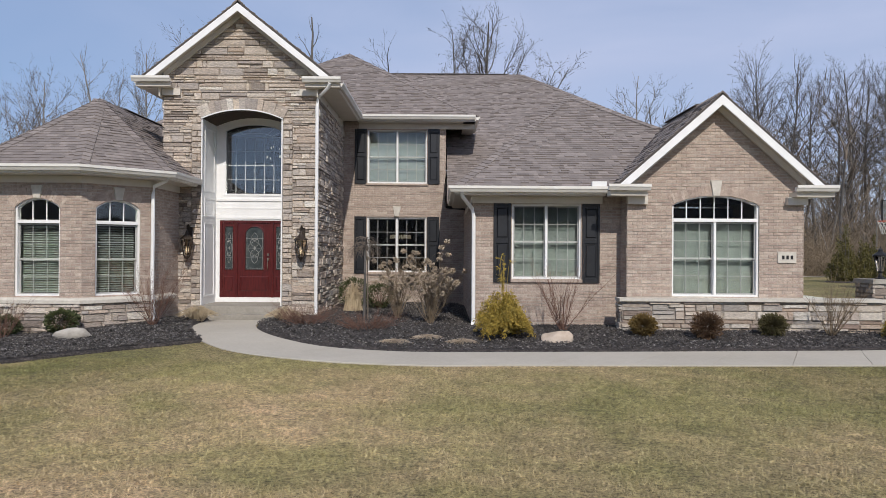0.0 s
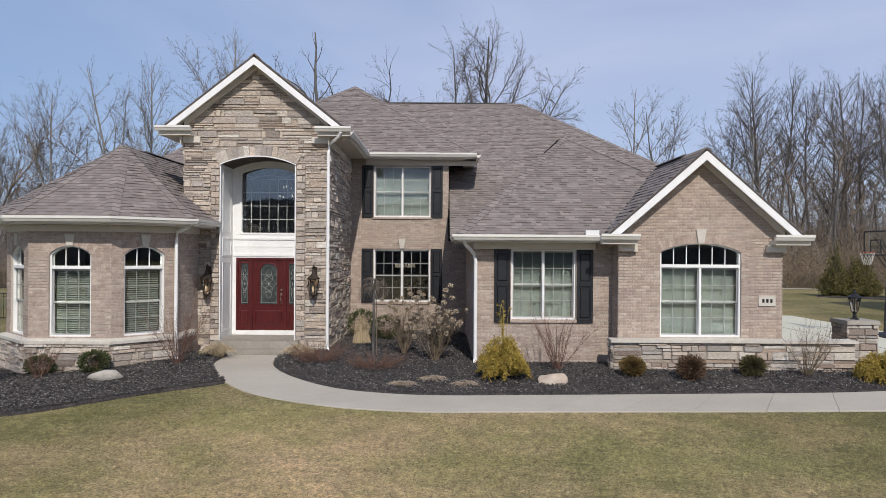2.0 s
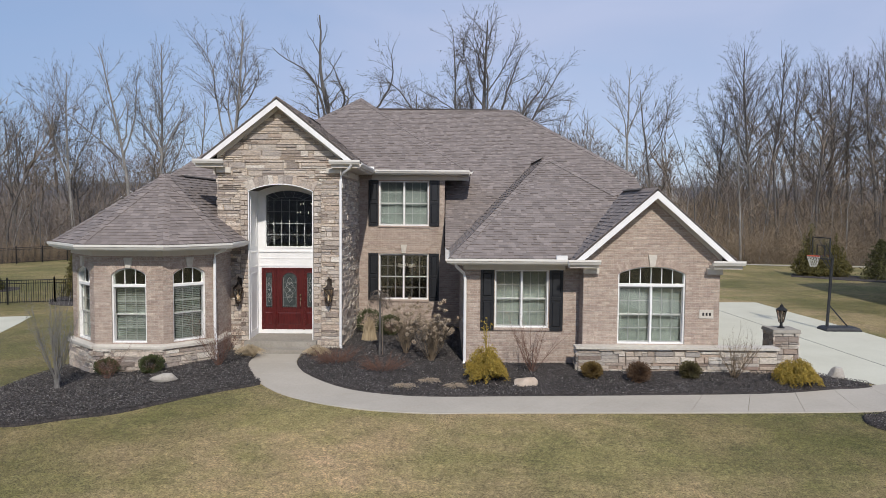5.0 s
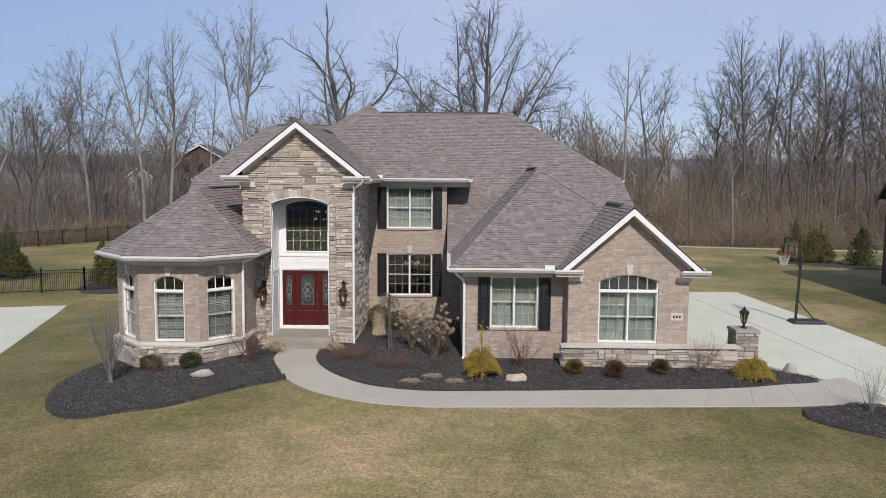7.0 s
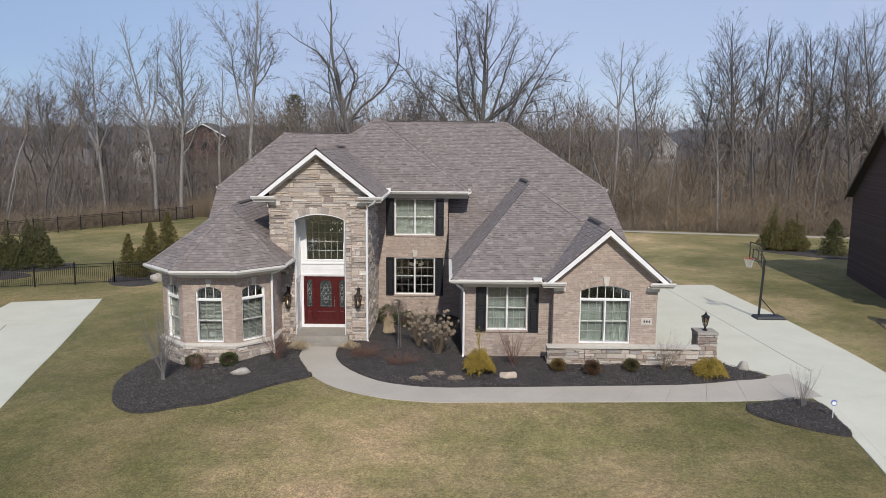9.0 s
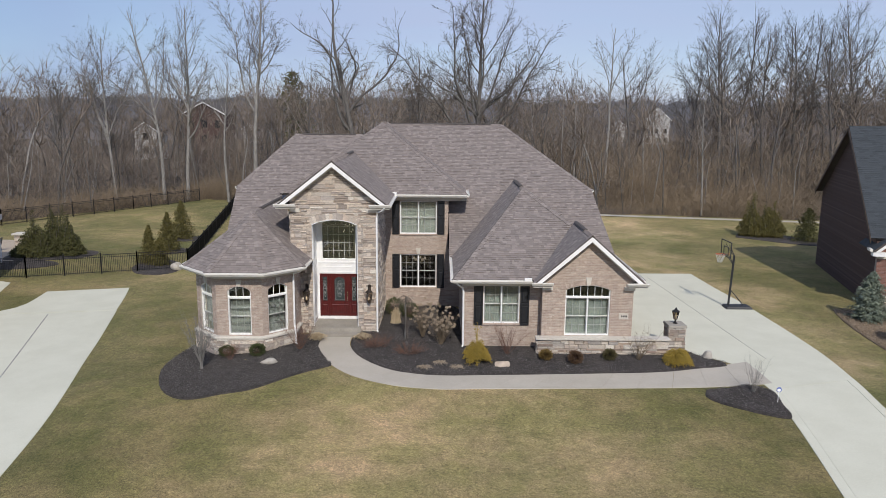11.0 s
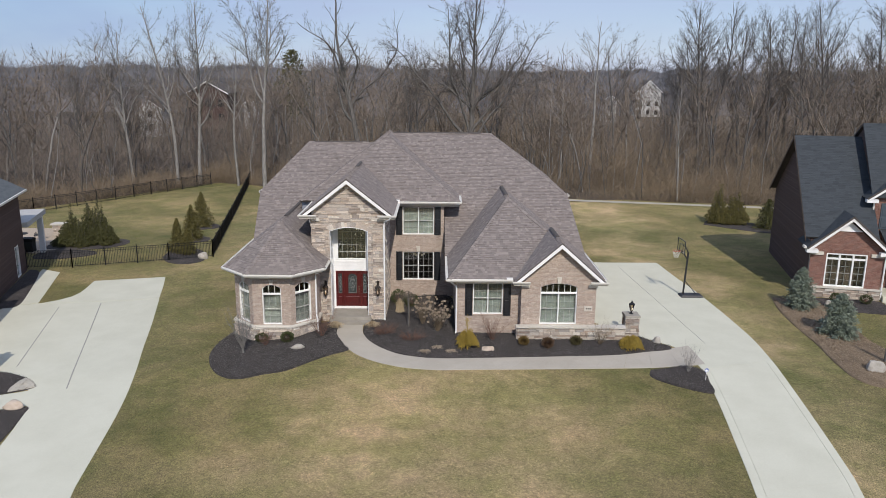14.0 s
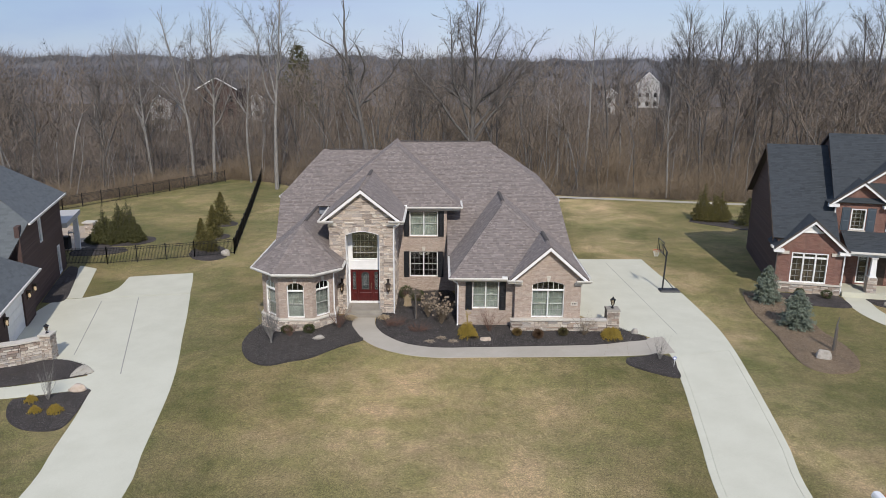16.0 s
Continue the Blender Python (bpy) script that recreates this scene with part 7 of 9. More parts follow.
part("frieze", Geo().fbox(RF, 21.75, 22.45, 2.62, 2.82, 0.01, 0.10), M["cream"], rn), part("frieze", Geo().fbox(RF, 25.05, 25.75, 2.62, 2.82, 0.01, 0.10), M["cream"], rn)
cover("stone", Frame((21.7, 22.70, 0), X), courses([[(0, -0.05), (4.1, -0.05), (4.1, 0.60), (0, 0.60)]], 0.1, 0.4, 0.012, random.Random(3), var=0.6, heights=(0.09, 0.12, 0.16)), 0.05, "palestone", part("base", Geo().box(21.7, 25.8, 22.701, 22.8, -0.1, 0.60), M["darkmortar"], rn), 0, 0.016, 0.012)
part("base_cap", Geo().box(21.62, 25.88, 22.60, 22.81, 0.60, 0.69), M["limestone"], rn)
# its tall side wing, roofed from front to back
# flank turned from the sun: its shade is put into the brick colour
simple_wall(rn, Frame((21.75, 34.7, 0), -Y), [(0, 0), (11.65, 0), (11.65, 3.5), (5.7, 9.0), (0, 4.95)], [], M["dimbrownbrick"], single=False)
roof("side_roof", [(21.4, 22.9, 3.65), (25.44, 22.9, 3.65), (25.44, 29.0, 9.25), (21.4, 29.0, 9.25)], 0, "darkshingle", "felt", rn)
roof("side_roof", [(25.44, 35.1, 4.95), (21.4, 35.1, 4.95), (21.4, 29.0, 9.25), (25.44, 29.0, 9.25)], 0, "darkshingle", "felt", rn)
for (ya, za), (yb, zb) in (((22.88, 3.60), (29.0, 9.20)), ((35.12, 4.90), (29.0, 9.20))):
    part("rake_board", Geo().hexa([(21.40, ya, za - 0.22), (21.40, yb, zb - 0.22), (21.40, yb, zb), (21.40, ya, za), (21.36, ya, za - 0.22), (21.36, yb, zb - 0.22), (21.36, yb, zb), (21.36, ya, za)]), M["stained"], rn, "dark rake board")
part("gutter", Geo().box(21.28, 21.42, 22.45, 22.95, 3.02, 3.14), M["gutter"], rn)
roof("front_gable_roof", [(21.42, 24.9, 3.06), (21.42, 22.38, 3.06), (23.75, 22.38, 5.1), (23.75, 24.9, 5.1)], 0, "darkshingle", "felt", rn)
roof("front_gable_roof", [(26.08, 22.38, 3.06), (26.08, 25.2, 3.06), (23.75, 25.2, 5.1), (23.75, 22.38, 5.1)], 0, "darkshingle", "felt", rn)
# its two-storey body
simple_wall(rn, RG, [(25.42, 0.0), (30.2, 0.0), (30.2, 5.9), (28.7, 5.9), (26.84, 7.2), (25.42, 6.1)], [arch(26.38, 27.3, 4.1, 5.52), arch(27.2, 27.86, 0.44, 2.4)], M["redbrick"])
simple_wall(rn, RH, [(27.4, 5.0), (35.0, 5.0), (35.0, 5.95), (30.3, 9.45), (27.4, 7.3)], [arch(29.8, 30.8, 6.4, 7.6)], M["redbrick"])
plain_window(rn, RG, 26.38, 27.3, 4.1, 5.52, 3, 5)
plain_window(rn, RH, 29.8, 30.8, 6.4, 7.6, 3, 4)
plain_window(rn, RG, 27.2, 27.86, 0.44, 2.4, 1, 5, 0, "white entry door sidelight")
part("arch_band", Geo().fbox(RG, 26.3, 27.38, 5.54, 5.72, 0.005, 0.025, 0.004), M["redbrick"], rn, "red brick band over the window")
part("window_sill", Geo().fbox(RG, 26.3, 27.38, 4.0, 4.09, -0.1, 0.05, 0.006), M["limestone"], rn)
for u0, u1 in ((25.80, 26.33), (27.35, 27.88)):
    sh = new("shutter")
    sh.parent = rn
    sh["label"] = "slate-blue panelled shutter"
    part("shutter_frame", Geo().fbox(RG, u0, u1, 4.02, 5.60, 0.012, 0.05, 0.006), M["slate_shutter"], sh)
    for v0, v1 in ((4.12, 4.72), (4.84, 5.50)):
        part("panel", Geo().fbox(RG, u0 + 0.08, u1 - 0.08, v0, v1, 0.05, 0.065, 0.02), M["slate_shutter"], sh)
rake(rn, RG, 26.84, 1.95, 5.93, 7.45, 0.4)
rake(rn, RH, 30.3, 4.95, 5.95, 9.75, 0.38)
roof("upper_gable_roof", [(24.86, 25.6, 5.9), (24.86, 24.28, 5.9), (26.84, 24.28, 7.45), (26.84, 25.6, 7.45)], 0, "darkshingle", "felt", rn)
roof("upper_gable_roof", [(28.82, 24.28, 5.9), (28.82, 28.0, 5.9), (26.84, 28.0, 7.45), (26.84, 24.28, 7.45)], 0, "darkshingle", "felt", rn)
roof("wide_gable_roof", [(25.5, 28.2, 6.065), (25.5, 25.2, 6.065), (30.3, 25.2, 9.75), (30.3, 28.2, 9.75)], 0, "darkshingle", "felt", rn)
roof("wide_gable_roof", [(35.25, 25.2, 5.95), (35.25, 28.2, 5.95), (30.3, 28.2, 9.75), (30.3, 25.2, 9.75)], 0, "darkshingle", "felt", rn)
roof("main_roof", [(25.17, 24.4, 5.98), (40.0, 24.4, 5.98), (40.0, 28.6, 10.15), (25.3, 28.6, 10.15)], 0, "darkshingle", "felt", rn)
roof("main_roof", [(40.0, 36.0, 5.9), (25.17, 36.0, 5.9), (25.3, 28.6, 10.15), (40.0, 28.6, 10.15)], 0, "darkshingle", "felt", rn)
# body's flank, shade again carried by the darker brick colour
simple_wall(rn, Frame((25.45, 35.5, 0), -Y), [(0, 3), (10.8, 3), (10.8, 6.0), (6.9, 9.95), (0, 5.9)], [], M["dimbrownbrick"], single=False)
part("rear_wall", Geo().box(22.0, 40.0, 35.2, 35.45, -0.1, 5.0), M["dimbrownbrick"], rn), part("front_wall", Geo().box(30.21, 40.0, 24.7, 24.95, -0.1, 5.9), M["redbrick"], rn)
part("downspout", Geo().tube([(25.25, 24.35, 5.8), (25.36, 24.62, 5.5), (25.40, 24.62, 4.2)], 0.05, 6), M["white"], rn)
part("downspout", Geo().tube([(25.95, 22.45, 2.95), (25.82, 22.7, 2.75), (25.82, 22.7, 0.1)], 0.05, 6), M["white"], rn)
part("downspout", Geo().tube([(28.72, 24.35, 5.8), (28.6, 24.62, 5.5), (28.6, 24.62, 4.1)], 0.05, 6), M["white"], rn)
# porch
roof("porch_roof", [(25.9, 22.5, 3.1), (38.0, 22.5, 3.1), (38.0, 24.7, 4.0), (25.9, 24.7, 4.0)], 0, "darkshingle", "felt", rn)
part("porch_beam", Geo().box(26.0, 38.0, 22.75, 23.0, 2.74, 3.0), M["white"], rn)
part("porch_gutter", Geo().box(26.05, 38.0, 22.38, 22.49, 2.98, 3.1), M["gutter"], rn)
part("porch_floor", Geo().box(25.9, 38.0, 22.45, 24.6, -0.1, 0.36), M["slab_island"], rn)
part("entry_door", Geo().fbox(RG, 28.0, 28.95, 0.4, 2.45, 0.0, 0.05, 0.01), M["stained"], rn, "dark stained entry door")
for u in (27.62, 31.5, 35.5):
    part("column", Geo().loft([[(u + a * sx, 22.88 + a * sy, z) for sx, sy in ((-1, -1), (1, -1), (1, 1), (-1, 1))] for a, z in ((0.24, 1.37), (0.24, 1.45), (0.19, 1.46), (0.14, 2.62), (0.2, 2.64), (0.2, 2.74))]), M["white"], rn, "tapered white column")
    cover("stone", Frame((u - 0.30, 22.60, 0), X), courses([[(0, 0.36), (0.6, 0.36), (0.6, 1.37), (0, 1.37)]], 0.1, 0.3, 0.012, random.Random(9), var=0.5, heights=(0.1, 0.14)), 0.03, "palestone", part("column_base", Geo().box(u - 0.30, u + 0.30, 22.601, 23.16, 0.36, 1.37), M["palestone_island"], rn), 0, 0.01, 0.012)
rn.matrix_world = Matrix.Translation((22.35, 23.4, 0)) @ Matrix.Rotation(radians(-14), 4, "Z") @ Matrix.Translation((-21.9, -22.8, 0))
nw = thing("walkway", "pale concrete walk to the neighbouring porch", "walkway", kind="structure")
ribbon(nw, [(26.2, 22.0, 0), (25.7, 20.2, 0), (25.6, 18.2, 0), (26.2, 16.0, 0), (28.5, 13.6, 0), (36, 11, 0)], [(27.7, 21.7, 0), (27.2, 20.1, 0), (27.1, 18.4, 0), (27.6, 17.0, 0), (29.4, 15.0, 0), (36, 12.6, 0)], 8, 4, 0.02)
bed("bed", [(19.9, 22.9), (19.3, 20.8), (18.9, 18.3), (18.75, 16.6), (18.6, 14.8), (18.25, 12.5), (18.25, 10.8), (19.0, 9.9), (20.4, 10.05), (21.3, 11.2), (21.7, 13.3), (21.6, 15.7), (22.1, 18.3), (22.3, 20.3), (21.9, 22.6)], M["brownmulch"], "brown mulch bed under young spruces", 0.06, chips=14000, seed=6, chip="brownchip")
bed("bed", [(21.7, 23.0), (22.0, 21.2), (23.4, 20.2), (25.5, 19.8), (25.95, 21.3), (25.9, 22.2), (24.2, 22.6)], M["mulch"], "black mulch bed under the neighbour's window", 0.05)
bed("bed", [(27.4, 21.6), (27.5, 20.2), (29.0, 19.2), (33.0, 18.2), (36, 18.2), (36, 19.6), (32, 20.6)], M["mulch"], "black mulch bed beside the neighbour's porch", 0.05)
for k, (x, y) in enumerate(((23.25, 21.95), (24.85, 21.6))):
    globe(x, y, 0.75, 0.62, M["green"], 90 + k, "dark green clipped shrub under the window", 1200, 0.06)

# left-hand neighbour: dark brown brick; built square, then turned
ln = tagged(new("house"), "dark brown brick house with grey shingle roof and white garage door", "house")
LZ = -0.6
LM = Frame((0, -11.4, 0), Y)
simple_wall(ln, LM, [(0, LZ), (11.4, LZ), (11.4, 5.0), (0, 5.0)], [arch(4.6, 5.4, 2.9, 4.5), arch(9.0, 9.9, LZ + 0.1, 1.6)], M["dimbrownbrick"], single=False)
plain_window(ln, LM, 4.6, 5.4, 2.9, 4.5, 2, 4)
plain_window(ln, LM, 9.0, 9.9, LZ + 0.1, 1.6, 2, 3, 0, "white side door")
simple_wall(ln, Frame((0, 0, 0), -X), [(0, LZ), (12, LZ), (12, 5.0), (0, 5.0)], [], M["dimbrownbrick"], single=False)
roof("roof", [(0.4, -10.6, 5.05), (0.4, 0.45, 5.05), (-4.6, -4.0, 9.0), (-4.6, -7.0, 9.0)], 0, "slateshingle", "felt", ln)
roof("roof", [(0.4, 0.45, 5.05), (-10.0, 0.45, 5.05), (-4.6, -4.0, 9.0)], 0, "slateshingle", "felt", ln)
roof("front_roof", [(-9.0, -13.0, 2.7), (-0.8, -13.0, 2.7), (0.4, -10.6, 5.12), (-4.6, -6.95, 8.8), (-9.0, -6.95, 8.8)], 0, "slateshingle", "felt", ln)
part("gutter", Geo().box(0.36, 0.5, -10.6, 0.45, 4.93, 5.05), M["gutter"], ln)
LG = Frame((0.35, -19.5, 0), Y)
simple_wall(ln, LG, [(0, LZ), (8.1, LZ), (8.1, 2.2), (0, 2.2)], [arch(2.2, 5.9, LZ, 1.55)], M["dimbrownbrick"], single=False)
gd = new("garage_door")
gd.parent = ln
gd["label"] = "white panelled garage door"
for k in range(4):
    part("panel", Geo().fbox(LG, 2.2, 5.9, LZ + k * 0.535, LZ + k * 0.535 + 0.525, -0.14, -0.09, 0.01), M["white"], gd)
part("door_trim", Geo().fbox(LG, 2.1, 6.0, 1.55, 1.68, -0.05, 0.03), M["white"], gd)
simple_wall(ln, Frame((0.35, -11.41, 0), -X), [(0, LZ), (0.34, LZ), (0.34, 2.2), (0, 2.2)], [], M["dimbrownbrick"], single=False)
roof("garage_roof", [(0.78, -20.0, 2.3), (0.78, -11.0, 2.3), (-3.0, -14.8, 5.2), (-3.0, -20.0, 5.2)], 0, "slateshingle", "felt", ln)
roof("garage_roof", [(0.78, -11.0, 2.3), (-3.0, -11.0, 2.3), (-3.0, -14.8, 5.2)], 0, "slateshingle", "felt", ln)
part("gutter", Geo().box(0.74, 0.88, -20.0, -11.0, 2.18, 2.3), M["gutter"], ln)
for v in (1.6, 6.5, 7.9):
    lt = new("lantern")
    lt.parent = ln
    lt["label"] = "dark coach lantern with a lit bulb"
    part("hood", Geo().fbox(LG, v, v + 0.26, 1.30, 1.46, 0.01, 0.26, 0.03), M["bronze"], lt)
    part("bracket", Geo().fbox(LG, v + 0.06, v + 0.20, 0.92, 1.30, 0.01, 0.05), M["bronze"], lt)
    part("bulb", Geo().lathe(LG(v + 0.13, 1.02, 0.15), [(0.01, 0.0), (0.05, 0.05), (0.05, 0.18), (0.01, 0.25)], 8), M["bulb"], lt, "lit warm bulb")
    part("glass", Geo().lathe(LG(v + 0.13, 0.96, 0.15), [(0.07, 0.0), (0.10, 0.33)], 6), M["lampglass"], lt)
part("porch_post", Geo().box(-0.25, 0.12, 5.2, 5.55, LZ, 2.4), M["white"], ln)
part("porch_roof", Geo().box(-6.0, 0.3, 0.3, 5.8, 2.4, 2.75), M["greysiding"], ln)
ln.matrix_world = Matrix.Translation((-28.84, 30.14, 0)) @ Matrix.Rotation(radians(16), 4, "Z")
bed("bed", [(-26.3, 21.6), (-25.0, 21.9), (-25.9, 25.0), (-27.6, 29.4), (-28.4, 30.2), (-28.6, 29.8), (-27.6, 26.0)], M["mulch"], "black mulch strip along the neighbour's wall", 0.04)
# low stone wall, beds and walk before the left-hand house
sw = tagged(new("garden_wall"), "curved low ledge-stone wall with a pale cap", "garden wall")
WPTS = [(-21.2, 12.25), (-22.0, 11.6), (-22.9, 11.15), (-24.5, 10.75), (-28.0, 10.6)]
for (xa, ya), (xb, yb) in zip(WPTS[:-1], WPTS[1:]):
    F = Frame((xb, yb, 0), Vector((xa - xb, ya - yb, 0)))
    L = math.hypot(xa - xb, ya - yb)
    core = part("core", Geo().fbox(F, 0, L, LZ - 0.1, 0.55, -0.4, 0), M["darkmortar"], sw)
    cover("stone", F, courses([[(0, LZ - 0.05), (L, LZ - 0.05), (L, 0.55), (0, 0.55)]], 0.1, 0.4, 0.012, random.Random(int(L * 100)), var=0.6, heights=(0.09, 0.12, 0.16)), 0.05, "palestone", core, 60, 0.016, 0.012, whole_only=False)
    part("cap", Geo().fbox(F, -0.02, L + 0.02, 0.55, 0.64, -0.46, 0.10, 0.01), M["limestone"], sw)
pl_ = part("pillar", Geo().box(-21.25, -20.75, 12.2, 12.75, LZ - 0.1, 0.78), M["darkmortar"], sw)
for k, (o, u, w_) in enumerate((((-21.25, 12.2, 0), X, 0.5), ((-20.75, 12.2, 0), Y, 0.55), ((-21.25, 12.75, 0), -Y, 0.55), ((-20.75, 12.75, 0), -X, 0.5))):
    cover("stone", Frame(o, u), courses([[(-0.03, LZ), (w_ + 0.03, LZ), (w_ + 0.03, 0.78), (-0.03, 0.78)]], 0.1, 0.26, 0.012, random.Random(k), var=0.6, heights=(0.07, 0.09, 0.12)), 0.04, "palestone", pl_, 40, 0.016, 0.012, whole_only=False)
part("pillar_cap", Geo().box(-21.33, -20.67, 12.12, 12.83, 0.78, 0.86), M["limestone"], sw)
wl_ = tagged(new("pillar_lamp"), "dark lantern on the garden wall's pillar", "lamp")
part("base", Geo().lathe((-21.0, 12.47, 0.86), [(0.09, 0), (0.09, 0.02), (0.04, 0.05), (0.03, 0.12)], 10), M["iron"], wl_)
part("glass", Geo().lathe((-21.0, 12.47, 0.86), [(0.07, 0.12), (0.12, 0.38)], 6), M["lampglass"], wl_)
part("roof", Geo().lathe((-21.0, 12.47, 0.86), [(0.15, 0.38), (0.15, 0.40), (0.06, 0.47), (0.01, 0.53)], 8), M["iron"], wl_)
bed("bed", [(-20.6, 12.3), (-19.8, 12.15), (-18.8, 11.65), (-18.2, 11.15), (-17.9, 10.65), (-18.8, 10.12), (-19.3, 9.93), (-20.5, 9.52), (-21.7, 9.12), (-25.0, 8.5), (-25.0, 10.6), (-22.9, 11.2), (-21.9, 11.6), (-21.1, 12.2)], M["mulch"], "black mulch bed before the low stone wall", 0.05, 9000, 5)
bed("bed", [(-20.4, 7.9), (-19.8, 8.05), (-18.7, 8.42), (-17.3, 8.85), (-17.05, 8.2), (-16.85, 6.9), (-16.75, 5.6), (-17.0, 5.05), (-17.9, 5.0), (-18.8, 5.3), (-19.7, 6.1), (-20.3, 7.2)], M["mulch"], "black mulch bed beside the neighbour's driveway", 0.05, 9000, 6)
gravel_bed = bed("bed", [(-18.85, 10.16), (-18.95, 10.6), (-18.9, 11.4), (-18.7, 11.55), (-18.2, 11.1), (-17.95, 10.65)], M["gravel"], "pale gravel corner of the neighbour's bed", 0.075)
lw = thing("walkway", "pale concrete walk to the neighbouring door", "walkway", kind="structure")
ribbon(lw, [(-17.75, 10.5, 0), (-18.9, 10.02, 0), (-21.7, 9.03, 0), (-27, 8.0, 0)], [(-17.2, 9.0, 0), (-18.7, 8.55, 0), (-21.0, 7.9, 0), (-26.5, 6.8, 0)], 5, 3, 0.02)
for x, y, w, k in ((-19.4, 7.6, 0.5, 0), (-18.7, 6.6, 0.5, 1), (-17.75, 6.6, 0.6, 2)):
    threads(x, y, w, w * 0.65, 95 + k, "low golden cypress on the mulch", 160)
twiggy("young_tree", -18.7, 7.8, 16, 2.0, 0.8, M["palebark"], 99, "bare young tree in the neighbour's bed", "young tree", 5, r0=0.014)

# iron fences
def fence(pts, name_label, h=1.25, single=False, gap=0.105):
    t = tagged(new("iron_fence"), name_label, "fence")
    A, B = [], []
    for (xa, ya), (xb, yb) in zip(pts[:-1], pts[1:]):
        L = math.hypot(xb - xa, yb - ya)
        n = max(1, round(L / 2.4))
        for i in range(n + 1):
            x, y = xa + (xb - xa) * i / n, ya + (yb - ya) * i / n
            z = land(x, y)
            part("post", Geo().box(x - 0.035, x + 0.035, y - 0.035, y + 0.035, z - 0.05, z + h + 0.08).lathe((x, y, z + h + 0.08), [(0.05, 0), (0.05, 0.02), (0.02, 0.05), (0.003, 0.07)], 6), M["iron"], t)
            if i < n:
                x2, y2 = xa + (xb - xa) * (i + 1) / n, ya + (yb - ya) * (i + 1) / n
                z2 = land(x2, y2)
                for hh in (0.12, h - 0.18, h - 0.02):
                    part("rail", Geo().tube([(x, y, z + hh), (x2, y2, z2 + hh)], 0.018, 4), M["iron"], t)
                k = round(L / n / gap)
                for j in range(1, k):
                    f = j / k
                    p = (x + (x2 - x) * f, y + (y2 - y) * f)
                    A.append((*p, land(*p) + 0.06)), B.append((*p, land(*p) + h))
    if single:
        for a, b in zip(A, B):
            part("picket", Geo().box(a[0] - 0.009, a[0] + 0.009, a[1] - 0.009, a[1] + 0.009, a[2], b[2]), M["iron"], t)
        return
    pk = new("picketwork", sticks("picketwork", A, B, np.full(len(A), 0.010), np.full(len(A), 0.010), M["iron"], 4))
    pk.parent = t
    tagged(pk, kind="stuff")


fence([(-29.2, 30.8), (-26.08, 30.95), (-20.04, 33.1), (-17.14, 34.2)], "black iron picket fence between the gardens", single=True)
fence([(-17.14, 34.2), (-20.6, 54.0), (-24.6, 76.0)], "long black iron picket fence along the boundary")
fence([(-60, 26), (-39.8, 51.6), (-32.8, 63.3), (-28.3, 70.9)], "black iron picket fence at the edge of the woods", 1.4)
pt = tagged(new("patio"), "tan paver patio behind the neighbouring house", "patio", kind="structure")
for i in range(8):
    for j in range(10):
        x, y = -37.2 + 0.92 * i, 35.0 + 0.92 * j
        part("paver", Geo().box(x, x + 0.905, y, y + 0.905, -0.66, -0.535 + 0.004 * ((i * 7 + j * 3) % 3)), M["paver"], pt)
pw = tagged(new("garden_pier"), "pale stone garden pier at the edge of the patio", "pier")
pb = part("body", Geo().box(-32.5, -31.7, 40.9, 41.6, -0.6, 0.42), M["darkmortar"], pw)
for k, (o, u, L) in enumerate((((-32.5, 40.9, 0), X, 0.8), ((-31.7, 40.9, 0), Y, 0.7))):
    cover("stone", Frame(o, u), courses([[(0, -0.6), (L, -0.6), (L, 0.42), (0, 0.42)]], 0.1, 0.3, 0.012, random.Random(k), var=0.6, heights=(0.1, 0.13)), 0.03, "palestone", pb, 20, 0.01, 0.012, whole_only=False)
part("cap", Geo().box(-32.62, -31.58, 40.78, 41.72, 0.42, 0.54), M["limestone"], pw)
gwl = tagged(new("garden_wall"), "low pale stone seat wall joined to the pier", "garden wall")
part("core", Geo().box(-31.69, -30.4, 41.05, 41.45, -0.6, 0.0), M["palestone_island"], gwl)
part("cap", Geo().box(-31.69, -30.35, 41.0, 41.5, 0.0, 0.08), M["limestone"], gwl)


def garden_chair(x, y, turn):
    c = tagged(new("garden_chair"), "dark metal patio chair on the pavers", "chair", "patio chairs")
    for sx in (-0.24, 0.24):
        for sy in (-0.24, 0.24):
            part("leg", Geo().tube([(sx, sy, 0), (sx * 0.9, sy * 0.9, 0.44)], 0.018, 5), M["iron"], c)
        part("armrest", Geo().tube([(sx, -0.22, 0.62), (sx, 0.24, 0.66)], 0.02, 5), M["iron"], c)
    part("seat", Geo().box(-0.26, 0.26, -0.26, 0.26, 0.43, 0.48), M["plastic"], c)
    part("backrest", Geo().hexa([(-0.26, 0.30, 0.48), (0.26, 0.30, 0.48), (0.26, 0.40, 1.0), (-0.26, 0.40, 1.0), (-0.26, 0.25, 0.48), (0.26, 0.25, 0.48), (0.26, 0.35, 1.0), (-0.26, 0.35, 1.0)]), M["plastic"], c)
    c.matrix_world = pose(x, y, -0.53, 0, 0, turn)


